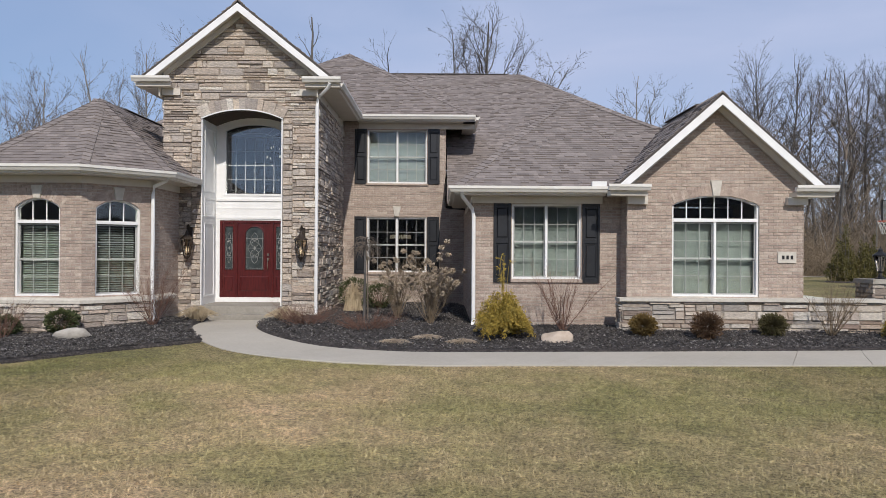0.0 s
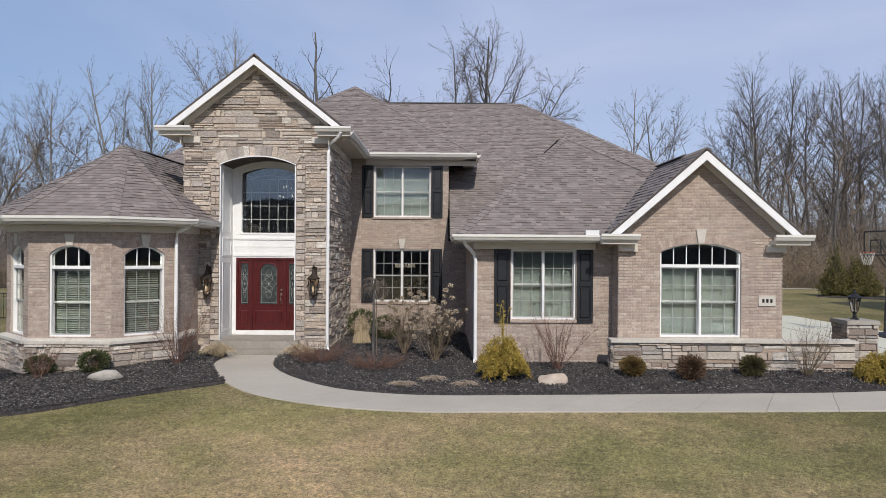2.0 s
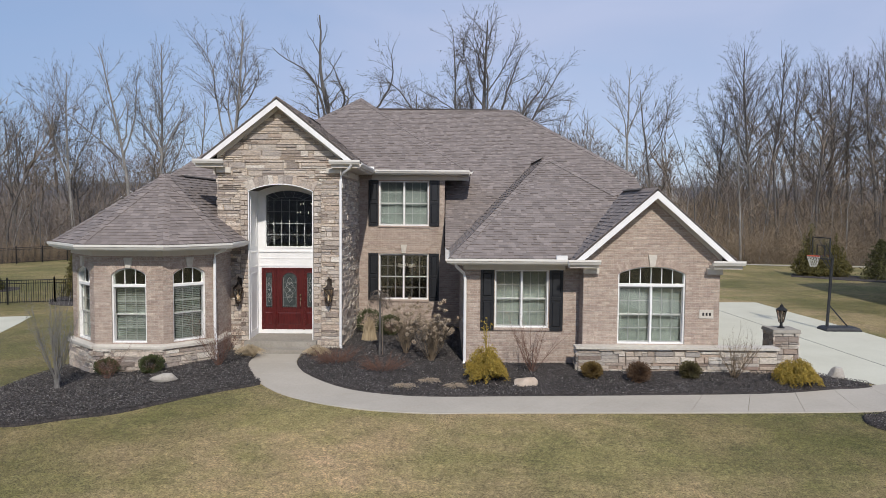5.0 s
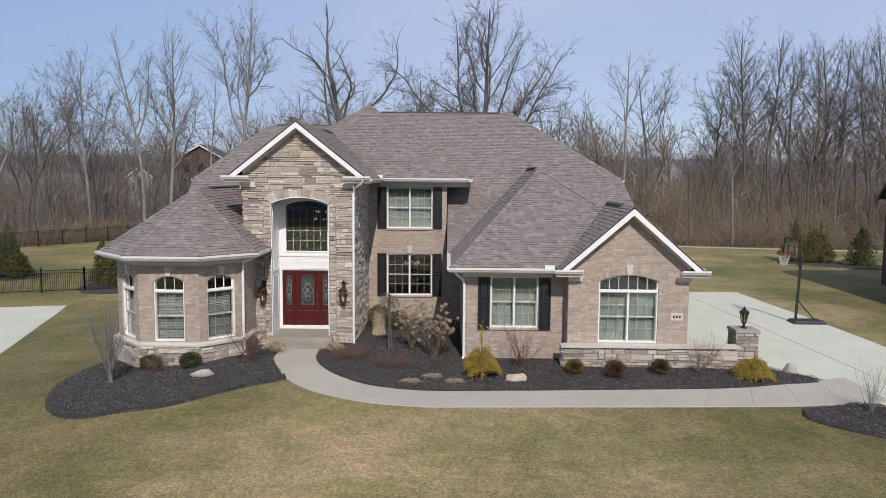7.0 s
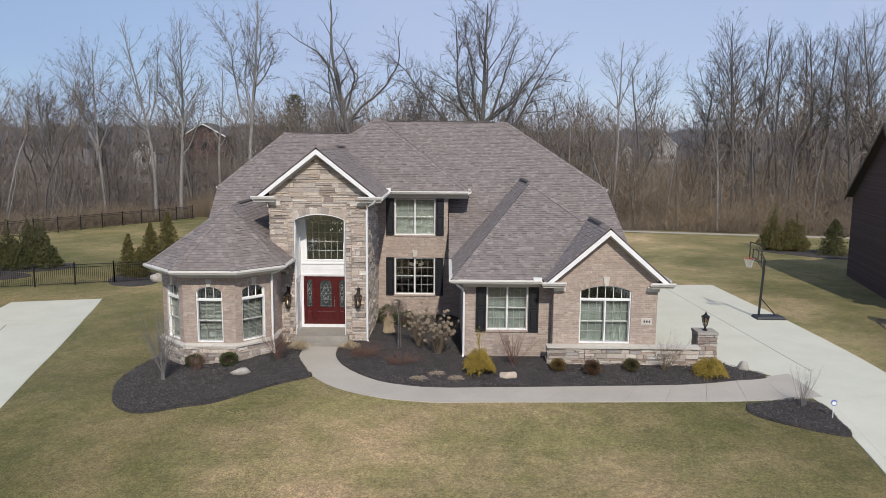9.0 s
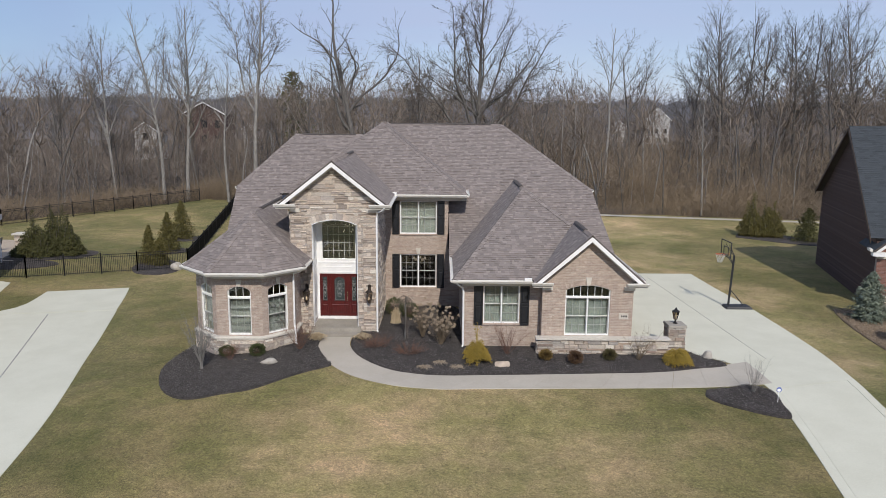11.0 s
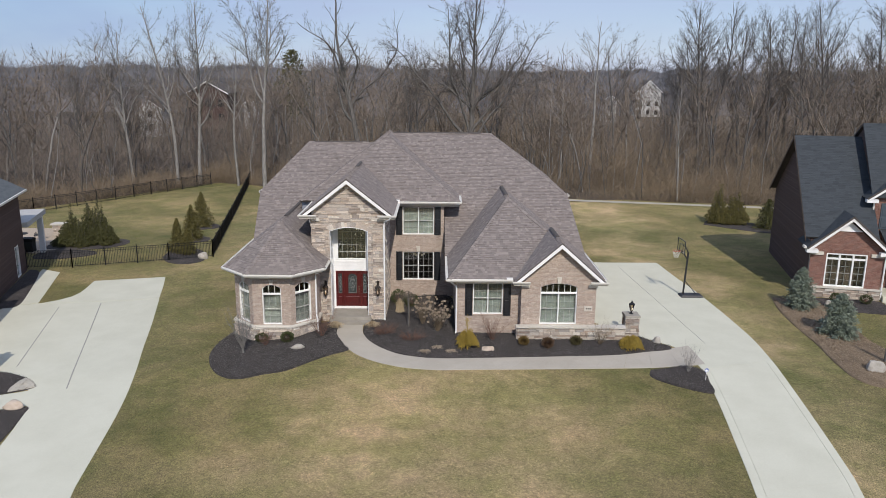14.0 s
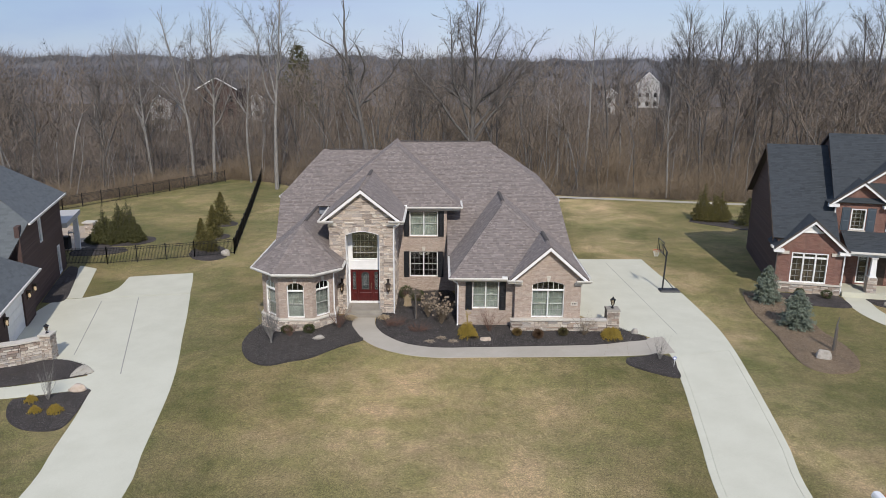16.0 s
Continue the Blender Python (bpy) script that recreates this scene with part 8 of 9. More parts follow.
for x, y, turn in ((-32.95, 39.4, -70), (-33.7, 37.4, 200), (-34.9, 38.6, 90)):
    garden_chair(x, y, turn)
ptab = tagged(new("garden_table"), "round dark metal patio table", "table")
part("tabletop", Geo().lathe((-33.9, 38.5, -0.53), [(0.02, 0.70), (0.58, 0.70), (0.60, 0.715), (0.60, 0.73), (0.02, 0.735)], 24), M["iron"], ptab)
part("stem", Geo().tube([(-33.9, 38.5, -0.53), (-33.9, 38.5, 0.18)], 0.04, 8), M["iron"], ptab)
part("foot", Geo().lathe((-33.9, 38.5, -0.53), [(0.30, 0.0), (0.28, 0.03), (0.05, 0.06)], 14), M["iron"], ptab)
grill = tagged(new("grill"), "dark covered grill beside the porch post", "grill")
part("cart", Geo().box(-31.9, -31.2, 35.3, 35.85, -0.52, 0.25), M["plastic"], grill)
part("lid", Geo().loft([[(x, y, z) for y, z in ((35.3, 0.25), (35.34, 0.48), (35.58, 0.58), (35.82, 0.46), (35.85, 0.25))] for x in (-31.92, -31.18)]), M["iron"], grill)
bed("bed", [(-31.3, 37.6), (-30.6, 36.2), (-28.4, 36.4), (-26.2, 37.0), (-25.3, 38.4), (-25.9, 39.9), (-28.4, 40.1), (-30.8, 39.6)], M["mulch"], "dark mulch bed under junipers", 0.05)
bed("bed", [(-29.9, 33.2), (-27.6, 33.6), (-26.2, 35.0), (-27.6, 36.2), (-30.2, 36.0), (-30.6, 34.2)], M["mulch"], "dark mulch bed inside the fence corner", 0.045)
bed("bed", [(-20.9, 34.1), (-19.9, 32.5), (-18.4, 32.1), (-17.5, 33.2), (-18.2, 35.6), (-19.3, 36.8), (-20.9, 36.6)], M["mulch"], "dark mulch bed under arborvitae", 0.05)
bed("bed", [(-21.7, 39.9), (-20.5, 39.0), (-19.3, 39.6), (-19.4, 40.9), (-20.6, 41.3)], M["mulch"], "dark mulch ring round an arborvitae", 0.04)
bed("bed", [(-22.7, 45.4), (-21.5, 44.2), (-20.0, 44.8), (-20.1, 46.2), (-21.5, 46.8)], M["mulch"], "dark mulch ring round an arborvitae", 0.04)
bed("bed", [(23.7, 45.3), (25.2, 43.9), (27.4, 42.0), (29.6, 41.6), (30.4, 43.6), (29.0, 45.2), (27.5, 47.0), (25, 47.4)], M["mulch"], "dark mulch bed under evergreens", 0.05)

# ---- the woods ----
EDGE = [(-200, 20), (-60, 28), (-47, 45), (-36, 60.5), (-28, 72.5), (-22, 70), (-12, 62), (0, 59.5), (20, 58), (32, 55.5), (60, 52), (200, 40)]


def edge_at(x):
    for (xa, ya), (xb, yb) in zip(EDGE[:-1], EDGE[1:]):
        if xa <= x <= xb:
            return ya + (yb - ya) * (x - xa) / (xb - xa)
    return 45.0


fv, fq = [], []
xs = np.arange(-200, 201, 4.0)
for j in range(12):
    for x in xs:
        y = edge_at(x) + (0.0, 1.2, 4, 10, 20, 35, 55, 80, 110, 150, 220, 400)[j] + (0.5 * math.sin(x * 0.7) if j == 0 else 0)
        fv.append((x, y, land(x, y) + (0.03 if j else -0.02) + (0.15 * noise.noise(Vector((x * 0.1, y * 0.1, 0))) + 0.1 if j > 1 else 0)))
nn_ = len(xs)
fq = [(j * nn_ + i, j * nn_ + i + 1, (j + 1) * nn_ + i + 1, (j + 1) * nn_ + i) for j in range(11) for i in range(nn_ - 1)]
tagged(new("forest_floor", quads_mesh("forest_floor", np.array(fv), np.array(fq), M["litter"])), "brown leaf litter under bare trees", "forest floor", kind="structure")
gp = [(9.0, 58.2), (20, 56.9), (30, 54.9), (36, 53.9), (60, 51.2)]
tagged(part("path", Geo().loft([[(x, y - 0.55, land(x, y) + 0.02), (x, y + 0.55, land(x, y) + 0.025)] for x, y in gp], cap=False, closed=False), M["gravel"], None), "pale gravel strip along the woods", "path", kind="structure")


def grow(seed, h, first=0.35, spread=1.0, depth=6, r0=None, lean=(0.0, 0.0), wander=0.07, forks=1, sides=(1, 2), crook=0.12):
    """A bare tree that forks and forks again: rows of a, b, radii, level, branch. Its top lies h above its foot."""
    r = random.Random(seed)
    out, branch = [], [0]
    R = r0 or h * 0.0115

    def turned(d, ang):
        a = d.cross(Vector((r.gauss(0, 1), r.gauss(0, 1), r.gauss(0, 1)))).normalized()
        return (d * math.cos(ang) + a * math.sin(ang)).normalized()

    def bough(p, d, L, rad, level):
        n = 6 if level == 0 else (8 if crook > 0.2 else 4) if level < 3 else 2 if level < depth else 1
        end = rad * (0.75 if level == 0 else 0.67 if level < 3 else 0.58 if level < depth else 0.3)
        me = branch[0]
        branch[0] += 1
        way = []
        for i in range(n):
            d = (d + Vector((r.gauss(0, 1), r.gauss(0, 1), r.gauss(0, 0.6))) * (wander if level == 0 else crook) + Vector((0, 0, 0.05 if level else 0.03))).normalized()
            q = p + d * (L / n)
            out.append((p, q, rad + (end - rad) * i / n, rad + (end - rad) * (i + 1) / n, level, me))
            way.append((p, q, d))
            p = q
        if level >= depth:
            return
        bough(p, turned(d, r.uniform(0.1, 0.35) * spread), L * r.uniform(0.74, 0.92) if level else h * (1 - first) / 3.7, end, level + 1)
        for _ in range(1 if level and r.random() < 0.75 else 2):
            bough(p, turned(d, r.uniform(0.4, 0.8) * spread), (L * r.uniform(0.6, 0.85)) if level else h * (1 - first) / r.uniform(3.9, 4.8), end * r.uniform(0.6, 0.9), level + 1)
        for _ in range(r.randint(*sides) + (2 if level == 0 else 0) + (1 if level == depth - 1 and depth > 4 else 0)):
            i = r.randrange(n // 2, n) if level == 0 else r.randrange(n)
            w = way[i]
            bough(w[0].lerp(w[1], r.random()), turned(w[2], r.uniform(0.6, 1.15) * spread), (L * r.uniform(0.35, 0.6)) if level else h * (1 - first) * r.uniform(0.14, 0.24), end * r.uniform(0.35, 0.6), level + 1 if level else 2)

    for f in range(forks):
        bough(Vector((0.3 * f, 0.1 * f, -0.1)), Vector((lean[0] + (r.gauss(0, 0.16) if forks > 1 else 0), lean[1], 1)).normalized(), h * first * (1 - 0.2 * f), R * (1 - 0.2 * f), 0)
    tops = sorted(q[1].z for q in out)
    k = h / (0.45 * tops[-1] + 0.55 * tops[int(len(tops) * 0.93)])
    return [(p * k, q * k, ra, rb, lv, br) for p, q, ra, rb, lv, br in out]


def arrays(segs):
    return (np.array([s[0] for s in segs]), np.array([s[1] for s in segs]), np.array([s[2] for s in segs]), np.array([s[3] for s in segs]), np.array([s[4] for s in segs]), np.array([s[5] for s in segs]))


def limbed(seed, h, first=0.4, width=3.5, r0=None, lean=0.0, boughs=(), own=10, crook=0.10, up=0.05, sway=0.03, thin=1.0):
    """A bare tree with a stem that runs on to its top. Its boughs are (height, angle from upright, bearing, length), as shares of h but for the angles; own more are dealt out over an oval crown."""
    r = random.Random(seed)
    out, branch = [], [0]
    R = r0 or h * 0.0105

    def bough(p, d, L, rad, level, rise):
        me = branch[0]
        branch[0] += 1
        n = 14 if level == 0 else max(2, min(14, int(L / (0.5, 0.5, 0.42, 0.34, 0.3)[level])))
        tip = rad * (0.16 if level < 3 else 0.4)
        start = p
        for i in range(n):
            k = sway if level == 0 else crook * (1.0 if level < 2 else 1.35)
            d = (d + Vector((r.gauss(0, 1), r.gauss(0, 1), r.gauss(0, 0.7))) * k + Vector((0, 0, rise))).normalized()
            q = p + d * (L / n)
            out.append((p, q, rad + (tip - rad) * i / n, rad + (tip - rad) * (i + 1) / n, level, me))
            if 0 < level < 4 and i >= (n * 0.22 if level == 1 else 0):
                for _ in range(int((1.65 if level == 1 else 1.75 if level == 2 else 1.25) * thin + r.random())):
                    ax = d.cross(Vector((r.gauss(0, 1), r.gauss(0, 1), r.gauss(0, 1)))).normalized()
                    ang = r.uniform(0.38, 0.85)
                    l2 = (L * (1 - 0.6 * i / n)) * r.uniform(0.28, 0.55)
                    if l2 > 0.28:
                        bough(p.lerp(q, r.random()), d * math.cos(ang) + ax * math.sin(ang), min(l2, 4.2), (rad + (tip - rad) * i / n) * r.uniform(0.38, 0.6), level + 1, up * 0.25)
            p = q
        return start

    bough(Vector((0, 0, -0.1)), Vector((lean, 0, 1)).normalized(), h, R, 0, 0.012)
    stem = [o for o in out if o[4] == 0]

    def at(k):
        i = min(13, int(k * 14))
        o = stem[i]
        return o[0].lerp(o[1], k * 14 - i), o[2]

    for k, ang, bearing, L in boughs:
        p, rad = at(k)
        bough(p, Vector((math.cos(bearing) * math.sin(ang), math.sin(bearing) * math.sin(ang), math.cos(ang))), L * h, rad * 0.66, 1, up * 0.55)
    turn = r.uniform(0, 6.28)
    own = int(own * 1.35)
    for j in range(own):
        k = first + (0.97 - first) * (j + r.uniform(0.1, 0.9)) / own
        f = (k - first) / (0.97 - first)
        L = 1.25 * width * (0.55 + 0.75 * math.sin(math.pi * min(1.0, 0.25 + 0.75 * f)) ** 0.8) * r.uniform(0.75, 1.2)
        p, rad = at(k)
        turn += 2.4 + r.uniform(-0.5, 0.5)
        ang = r.uniform(0.6, 1.0) - 0.3 * f
        bough(p, Vector((math.cos(turn) * math.sin(ang), math.sin(turn) * math.sin(ang), math.cos(ang))), L, rad * r.uniform(0.42, 0.6), 1, up)
    tops = sorted(q[1].z for q in out)
    top = 0.5 * tops[-1] + 0.5 * tops[int(len(tops) * 0.97)]
    return [(p * (h / top), q * (h / top), ra, rb, lv, br) for p, q, ra, rb, lv, br in out]


def tree(x, y, seed, label, bark="bark", how=grow, **kw):
    t = tagged(new("bare_tree"), label, "tree")
    a, b, ra, rb, lv, br = arrays(how(seed, **kw))
    o = np.array([[x, y, land(x, y)]])
    a, b = a + o, b + o
    for nm, mask, sides, m in (("trunk", lv == 0, 8, bark), *(("limb", br == k, 5, bark) for k in sorted(set(br[lv == 1]))), ("branchwork", (lv == 2) | ((lv == 3) & (how is grow)), 3, bark)):
        ob = new(nm, sticks(nm, a[mask], b[mask], ra[mask], rb[mask], M[m], sides))
        ob.parent = t
    tagged(ob, kind="stuff")
    mask = lv >= (4 if how is grow else 3)
    ob = tagged(new("crown", slivers("crown", a[mask], b[mask], np.maximum(ra[mask] * 1.2, 0.014 if how is grow else 0.017), M["crowntwig"], seed)), kind="stuff")
    ob.parent = t


BARE = "tall bare winter tree at the edge of the woods"
EAST, WEST = 0.0, math.pi
tree(-36.4, 67.5, 1, BARE, "palebark", limbed, h=19.2, first=0.46, width=3.4, lean=-0.06, own=9, boughs=((0.40, 0.42, WEST, 0.62), (0.44, 0.62, WEST, 0.46), (0.42, 0.30, EAST, 0.52), (0.36, 0.28, WEST - 0.5, 0.58)))
tree(-32.2, 70.5, 2, BARE, "palebark", limbed, h=21.4, first=0.42, width=3.0, lean=-0.07, own=9, boughs=((0.40, 0.50, WEST, 0.60), (0.46, 0.16, EAST, 0.46), (0.52, 0.45, EAST, 0.3)))
tree(-29.9, 71.8, 3, BARE, "palebark", limbed, h=22.3, first=0.40, width=3.4, own=20, up=0.08, sway=0.018, boughs=((0.33, 0.85, EAST, 0.36), (0.45, 0.4, EAST, 0.34), (0.48, 0.4, WEST, 0.34)))
tree(-20.4, 65.5, 4, BARE, "palebark", limbed, h=23.2, first=0.56, width=3.0, r0=0.27, own=8, crook=0.12, sway=0.02, boughs=((0.45, 0.50, WEST, 0.52), (0.50, 0.22, EAST, 0.50), (0.62, 0.62, EAST, 0.30), (0.47, 0.3, 2.2, 0.48)))
tree(-8.4, 61.5, 5, "large dying tree with heavy crooked limbs", "bark", limbed, h=20.6, first=0.42, width=2.0, r0=0.36, own=8, crook=0.20, up=0.09, thin=0.7, sway=0.045, boughs=((0.36, 0.80, WEST, 0.50), (0.46, 0.42, WEST, 0.48), (0.44, 0.26, EAST, 0.52), (0.52, 0.25, WEST - 0.8, 0.42), (0.50, 0.55, EAST, 0.36)))
tree(3.2, 62.0, 26, "broad bare spreading tree behind the house", "bark", limbed, h=22.0, first=0.42, width=4.6, r0=0.36, own=11, crook=0.13, up=0.045, sway=0.035, boughs=((0.26, 0.78, WEST, 0.66), (0.30, 0.46, WEST, 0.66), (0.24, 0.34, EAST, 0.68), (0.33, 0.62, EAST, 0.56), (0.36, 0.45, 1.6, 0.5), (0.40, 0.5, 4.6, 0.5), (0.46, 0.85, EAST, 0.36), (0.44, 0.8, WEST, 0.36)))
tree(-2.6, 66.0, 7, BARE, "bark", limbed, h=16.6, first=0.36, width=3.6, own=16, crook=0.13)
tree(18.5, 71.0, 8, BARE, "palebark", limbed, h=19.6, first=0.60, width=2.1, own=7, boughs=((0.60, 0.30, WEST, 0.36), (0.62, 0.30, EAST, 0.36)), thin=0.85)
tree(21.4, 71.0, 9, BARE, "bark", limbed, h=17.8, first=0.52, width=2.3, lean=-0.04, own=8, crook=0.16, boughs=((0.58, 0.45, EAST, 0.5),))
tree(25.2, 57.6, 10, "slim bare tree at the edge of the lawn", "palebark", limbed, h=12.5, first=0.4, width=1.5, r0=0.12, own=12, thin=0.8)
tree(32.9, 74.0, 11, BARE, "bark", limbed, h=22.7, first=0.40, width=3.6, own=20, boughs=((0.42, 0.40, WEST, 0.44), (0.46, 0.34, EAST, 0.44)))
tree(34.8, 74.8, 31, BARE, "bark", limbed, h=22.3, first=0.44, width=3.0, own=17, up=0.09)
tree(29.7, 76.5, 32, BARE, "bark", limbed, h=18.1, first=0.36, width=4.4, own=20, crook=0.13)
tree(39.0, 76.0, 12, BARE, "bark", limbed, h=21.1, first=0.42, width=3.6, own=18, boughs=((0.44, 0.45, WEST, 0.4),))
tree(41.7, 74.4, 33, BARE, "bark", limbed, h=21.5, first=0.40, width=4.0, own=20, crook=0.12)
tree(45.3, 72.0, 13, BARE, "bark", limbed, h=21.3, first=0.38, width=3.8, own=18, crook=0.12)
tree(49.0, 74.0, 34, BARE, "bark", limbed, h=23.1, first=0.40, width=4.0, own=18, boughs=((0.42, 0.5, EAST, 0.45),))
tree(54.3, 70.5, 14, BARE, "bark", limbed, h=23.7, first=0.36, width=4.6, own=20, boughs=((0.42, 0.66, WEST, 0.45), (0.45, 0.5, EAST, 0.45)))
tree(59.8, 70.0, 15, BARE, "bark", limbed, h=23.7, first=0.36, width=4.2, own=18)
tree(-41.5, 66.0, 16, BARE, "bark", limbed, h=14.8, first=0.4, width=3.2, own=14)
tree(-47.0, 62.0, 17, BARE, "bark", limbed, h=14.6, first=0.36, width=3.4, own=14)
tree(-55.0, 56.0, 18, BARE, "bark", limbed, h=15.4, first=0.36, width=3.6, own=14)
tree(-24.8, 70.5, 19, BARE, "palebark", limbed, h=17.0, first=0.5, width=2.4, own=12, boughs=((0.55, 0.6, WEST, 0.3),), thin=0.85)
tree(-15.0, 67.0, 23, BARE, "bark", limbed, h=15.4, first=0.45, width=3.2, own=12, crook=0.16, thin=0.8)
tree(10.5, 67.0, 20, BARE, "bark", limbed, h=13.8, first=0.36, width=3.0, own=14, crook=0.14)
tree(14.4, 68.0, 21, BARE, "palebark", limbed, h=13.6, first=0.42, width=2.2, own=12)
tree(66.7, 68.0, 22, BARE, "bark", limbed, h=22.7, first=0.34, width=4.4, own=18)
for k, (x, y) in enumerate(((36.2, 81.0), (43.0, 80.0), (51.0, 81.0), (56.0, 77.0), (62.0, 75.0), (68.0, 70.0), (46.6, 80.5), (-3.5, 70.0), (7.0, 69.0), (-44.0, 70.0), (-51.0, 64.0), (-38.5, 71.0))):
    tree(x, y, 40 + k, BARE, "bark", limbed, h=(15.0 if x < 25 else 22.0) - 0.9 * (k % 3), first=0.38, width=3.6, own=15, crook=0.12)

# the rest of the woods: many bare trees, one mass
kinds = [arrays(grow(100 + k, h=14.0, first=0.34 + 0.05 * (k % 4), spread=0.8 + 0.15 * (k % 3), depth=4, lean=(0.07 * (k % 3 - 1), 0.05 * (k % 2)), r0=0.11, wander=0.09, crook=0.18, sides=(1, 3))) for k in range(9)]
small = [arrays(grow(200 + k, h=15.0, first=0.32, depth=4, r0=0.12, wander=0.08, crook=0.16, spread=0.85, sides=(1, 2))) for k in range(6)]
ws = np.random.RandomState(5)
mass = {k: [[], [], [], []] for k in ("bark", "palebark", "twig", "fine", "farbark", "fartwig", "farfine", "crestbark", "cresttwig", "crestfine")}
FAR_HOUSES = [(69.1, 226.0, 8.2, 8, 8.1, 1, 38, 6), (-45.6, 128.0, 7.6, 8, 9.2, 3, 13, 4), (-61.0, 138.0, 4.6, 6, 5.6, 2, 12, 3), (-46.6, 165.0, 3.2, 6, 5.6, 2, 10, 3), (48.2, 190.0, 3.6, 7, 6.6, 2, 10, 3)]


def in_clearing(x, y):
    """Whether a place lies on the lawn that opens before one of the far houses."""
    return any(0 < hy + 8 - y < depth and abs(x - hx * (y + 20) / (hy + 20)) < half for hx, hy, _, _, _, _, depth, half in FAR_HOUSES)


def plant(kind, x, y, s, fat, pale, far=False):
    if in_clearing(x, y) if far else abs(x - 69.1 * (y + 20) / 246) < 1.6:
        return
    a, b, ra, rb, lv, _ = kind
    q = ws.uniform(0, 2 * math.pi)
    rot = np.array([[math.cos(q), -math.sin(q), 0], [math.sin(q), math.cos(q), 0], [0, 0, 1]])
    o = np.array([[x, y, land(x, y)]])
    a, b = a @ rot.T * s + o, b @ rot.T * s + o
    zone = "" if not far else "far" if y < 160 else "crest"
    for key, mk, more, tip in ((zone + "bark" if far else "palebark" if pale else "bark", lv == 0, 0.0, 0.0), (zone + "twig", lv == 1, 0.014, 0.003), (zone + "fine", lv > 1, 0.008, 0.0)):
        for dst, arr in zip(mass[key], (a[mk], b[mk], ra[mk] * s * fat + more, rb[mk] * s * fat + tip)):
            dst.append(arr)


for _ in range(330):
    x = ws.uniform(-85, 95)
    plant(kinds[ws.randint(9)], x, edge_at(x) + 1.5 + ws.random_sample() * 40, ws.uniform(0.55, 1.18), 1.0, ws.random_sample() < 0.35)
for _ in range(40):  # thicker woods beyond the eastern neighbour
    x = ws.uniform(36, 80)
    plant(kinds[ws.randint(9)], x, edge_at(x) + 2 + ws.random_sample() * 26, ws.uniform(0.8, 1.25), 1.0, ws.random_sample() < 0.25)
for _ in range(330):
    x = ws.uniform(-140, 150)
    plant(small[ws.randint(6)], x, edge_at(x) + ws.uniform(30, 120), ws.uniform(0.75, 1.15), 1.3, False, True)
for _ in range(420):  # the far crest of the woods
    x = ws.uniform(-250, 260)
    plant(small[ws.randint(6)], x, ws.uniform(165, 300), ws.uniform(0.7, 1.3), 1.6, False, True)
for key, nm, lab, m in (("fine", "woods_twigs", "grey-brown haze of fine bare twigs in the woods", "twig"), ("farfine", "woods_twigs", "fine bare twigs of the farther woods", "twig"), ("crestfine", "woods_twigs", "bare twigs on the far crest of the woods, haze in their colour", "haze")):
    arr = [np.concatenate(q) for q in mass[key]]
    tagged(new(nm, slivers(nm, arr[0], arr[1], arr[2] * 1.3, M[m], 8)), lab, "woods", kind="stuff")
for key, lab, nm in (("bark", "dense bare winter woods behind the lawns", "woods_trunks"), ("palebark", "pale trunks among the bare winter woods", "woods_trunks"), ("twig", "grey-brown haze of bare branches in the woods", "woods_branches")):
    arr = [np.concatenate(q) for q in mass[key]]
    tagged(new(nm, sticks(nm, *arr, M[key], 5 if key != "twig" else 3)), lab, "woods", kind="stuff")
# haze by colour: paler bark for far trunks, blue-grey tint on the crest
for key, lab, nm, m in (("farbark", "grey trunks deep in the bare woods", "woods_trunks", "palebark"), ("fartwig", "bare branches of the farther woods", "woods_branches", "twig"), ("crestbark", "grey trunks on the far crest, haze in their colour", "woods_trunks", "haze"), ("cresttwig", "bare branches on the far crest, haze in their colour", "woods_branches", "haze")):
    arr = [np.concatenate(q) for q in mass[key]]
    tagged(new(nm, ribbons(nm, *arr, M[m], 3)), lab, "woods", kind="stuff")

# slim poles of young trees
n = 700
px_ = ws.uniform(-110, 120, n)
py_ = np.array([edge_at(x) for x in px_]) + 0.8 + ws.random_sample(n) ** 1.7 * 70
a_ = np.stack([px_, py_, np.array([land(x, y) for x, y in zip(px_, py_)])], 1)
hh_ = ws.uniform(4.0, 12.5, n)
m_ = a_ + np.stack([ws.normal(0, 0.09, n) * hh_, ws.normal(0, 0.09, n) * hh_, hh_ * 0.5], 1)
e_ = m_ + np.stack([ws.normal(0, 0.10, n) * hh_, ws.normal(0, 0.10, n) * hh_, hh_ * 0.5], 1)
rr_ = 0.022 + 0.065 * ws.random_sample(n) ** 2
half = n * 13 // 20
for lo, hi, key in ((0, half, "bark"), (half, n, "palebark")):
    q = slice(lo, hi)
    tagged(new("saplings", sticks("saplings", np.concatenate([a_[q], m_[q]]), np.concatenate([m_[q], e_[q]]), np.concatenate([rr_[q], rr_[q] * 0.6]), np.concatenate([rr_[q] * 0.6, rr_[q] * 0.2]), M[key], 4)), "slim young trunks standing in the woods", "woods", kind="stuff")

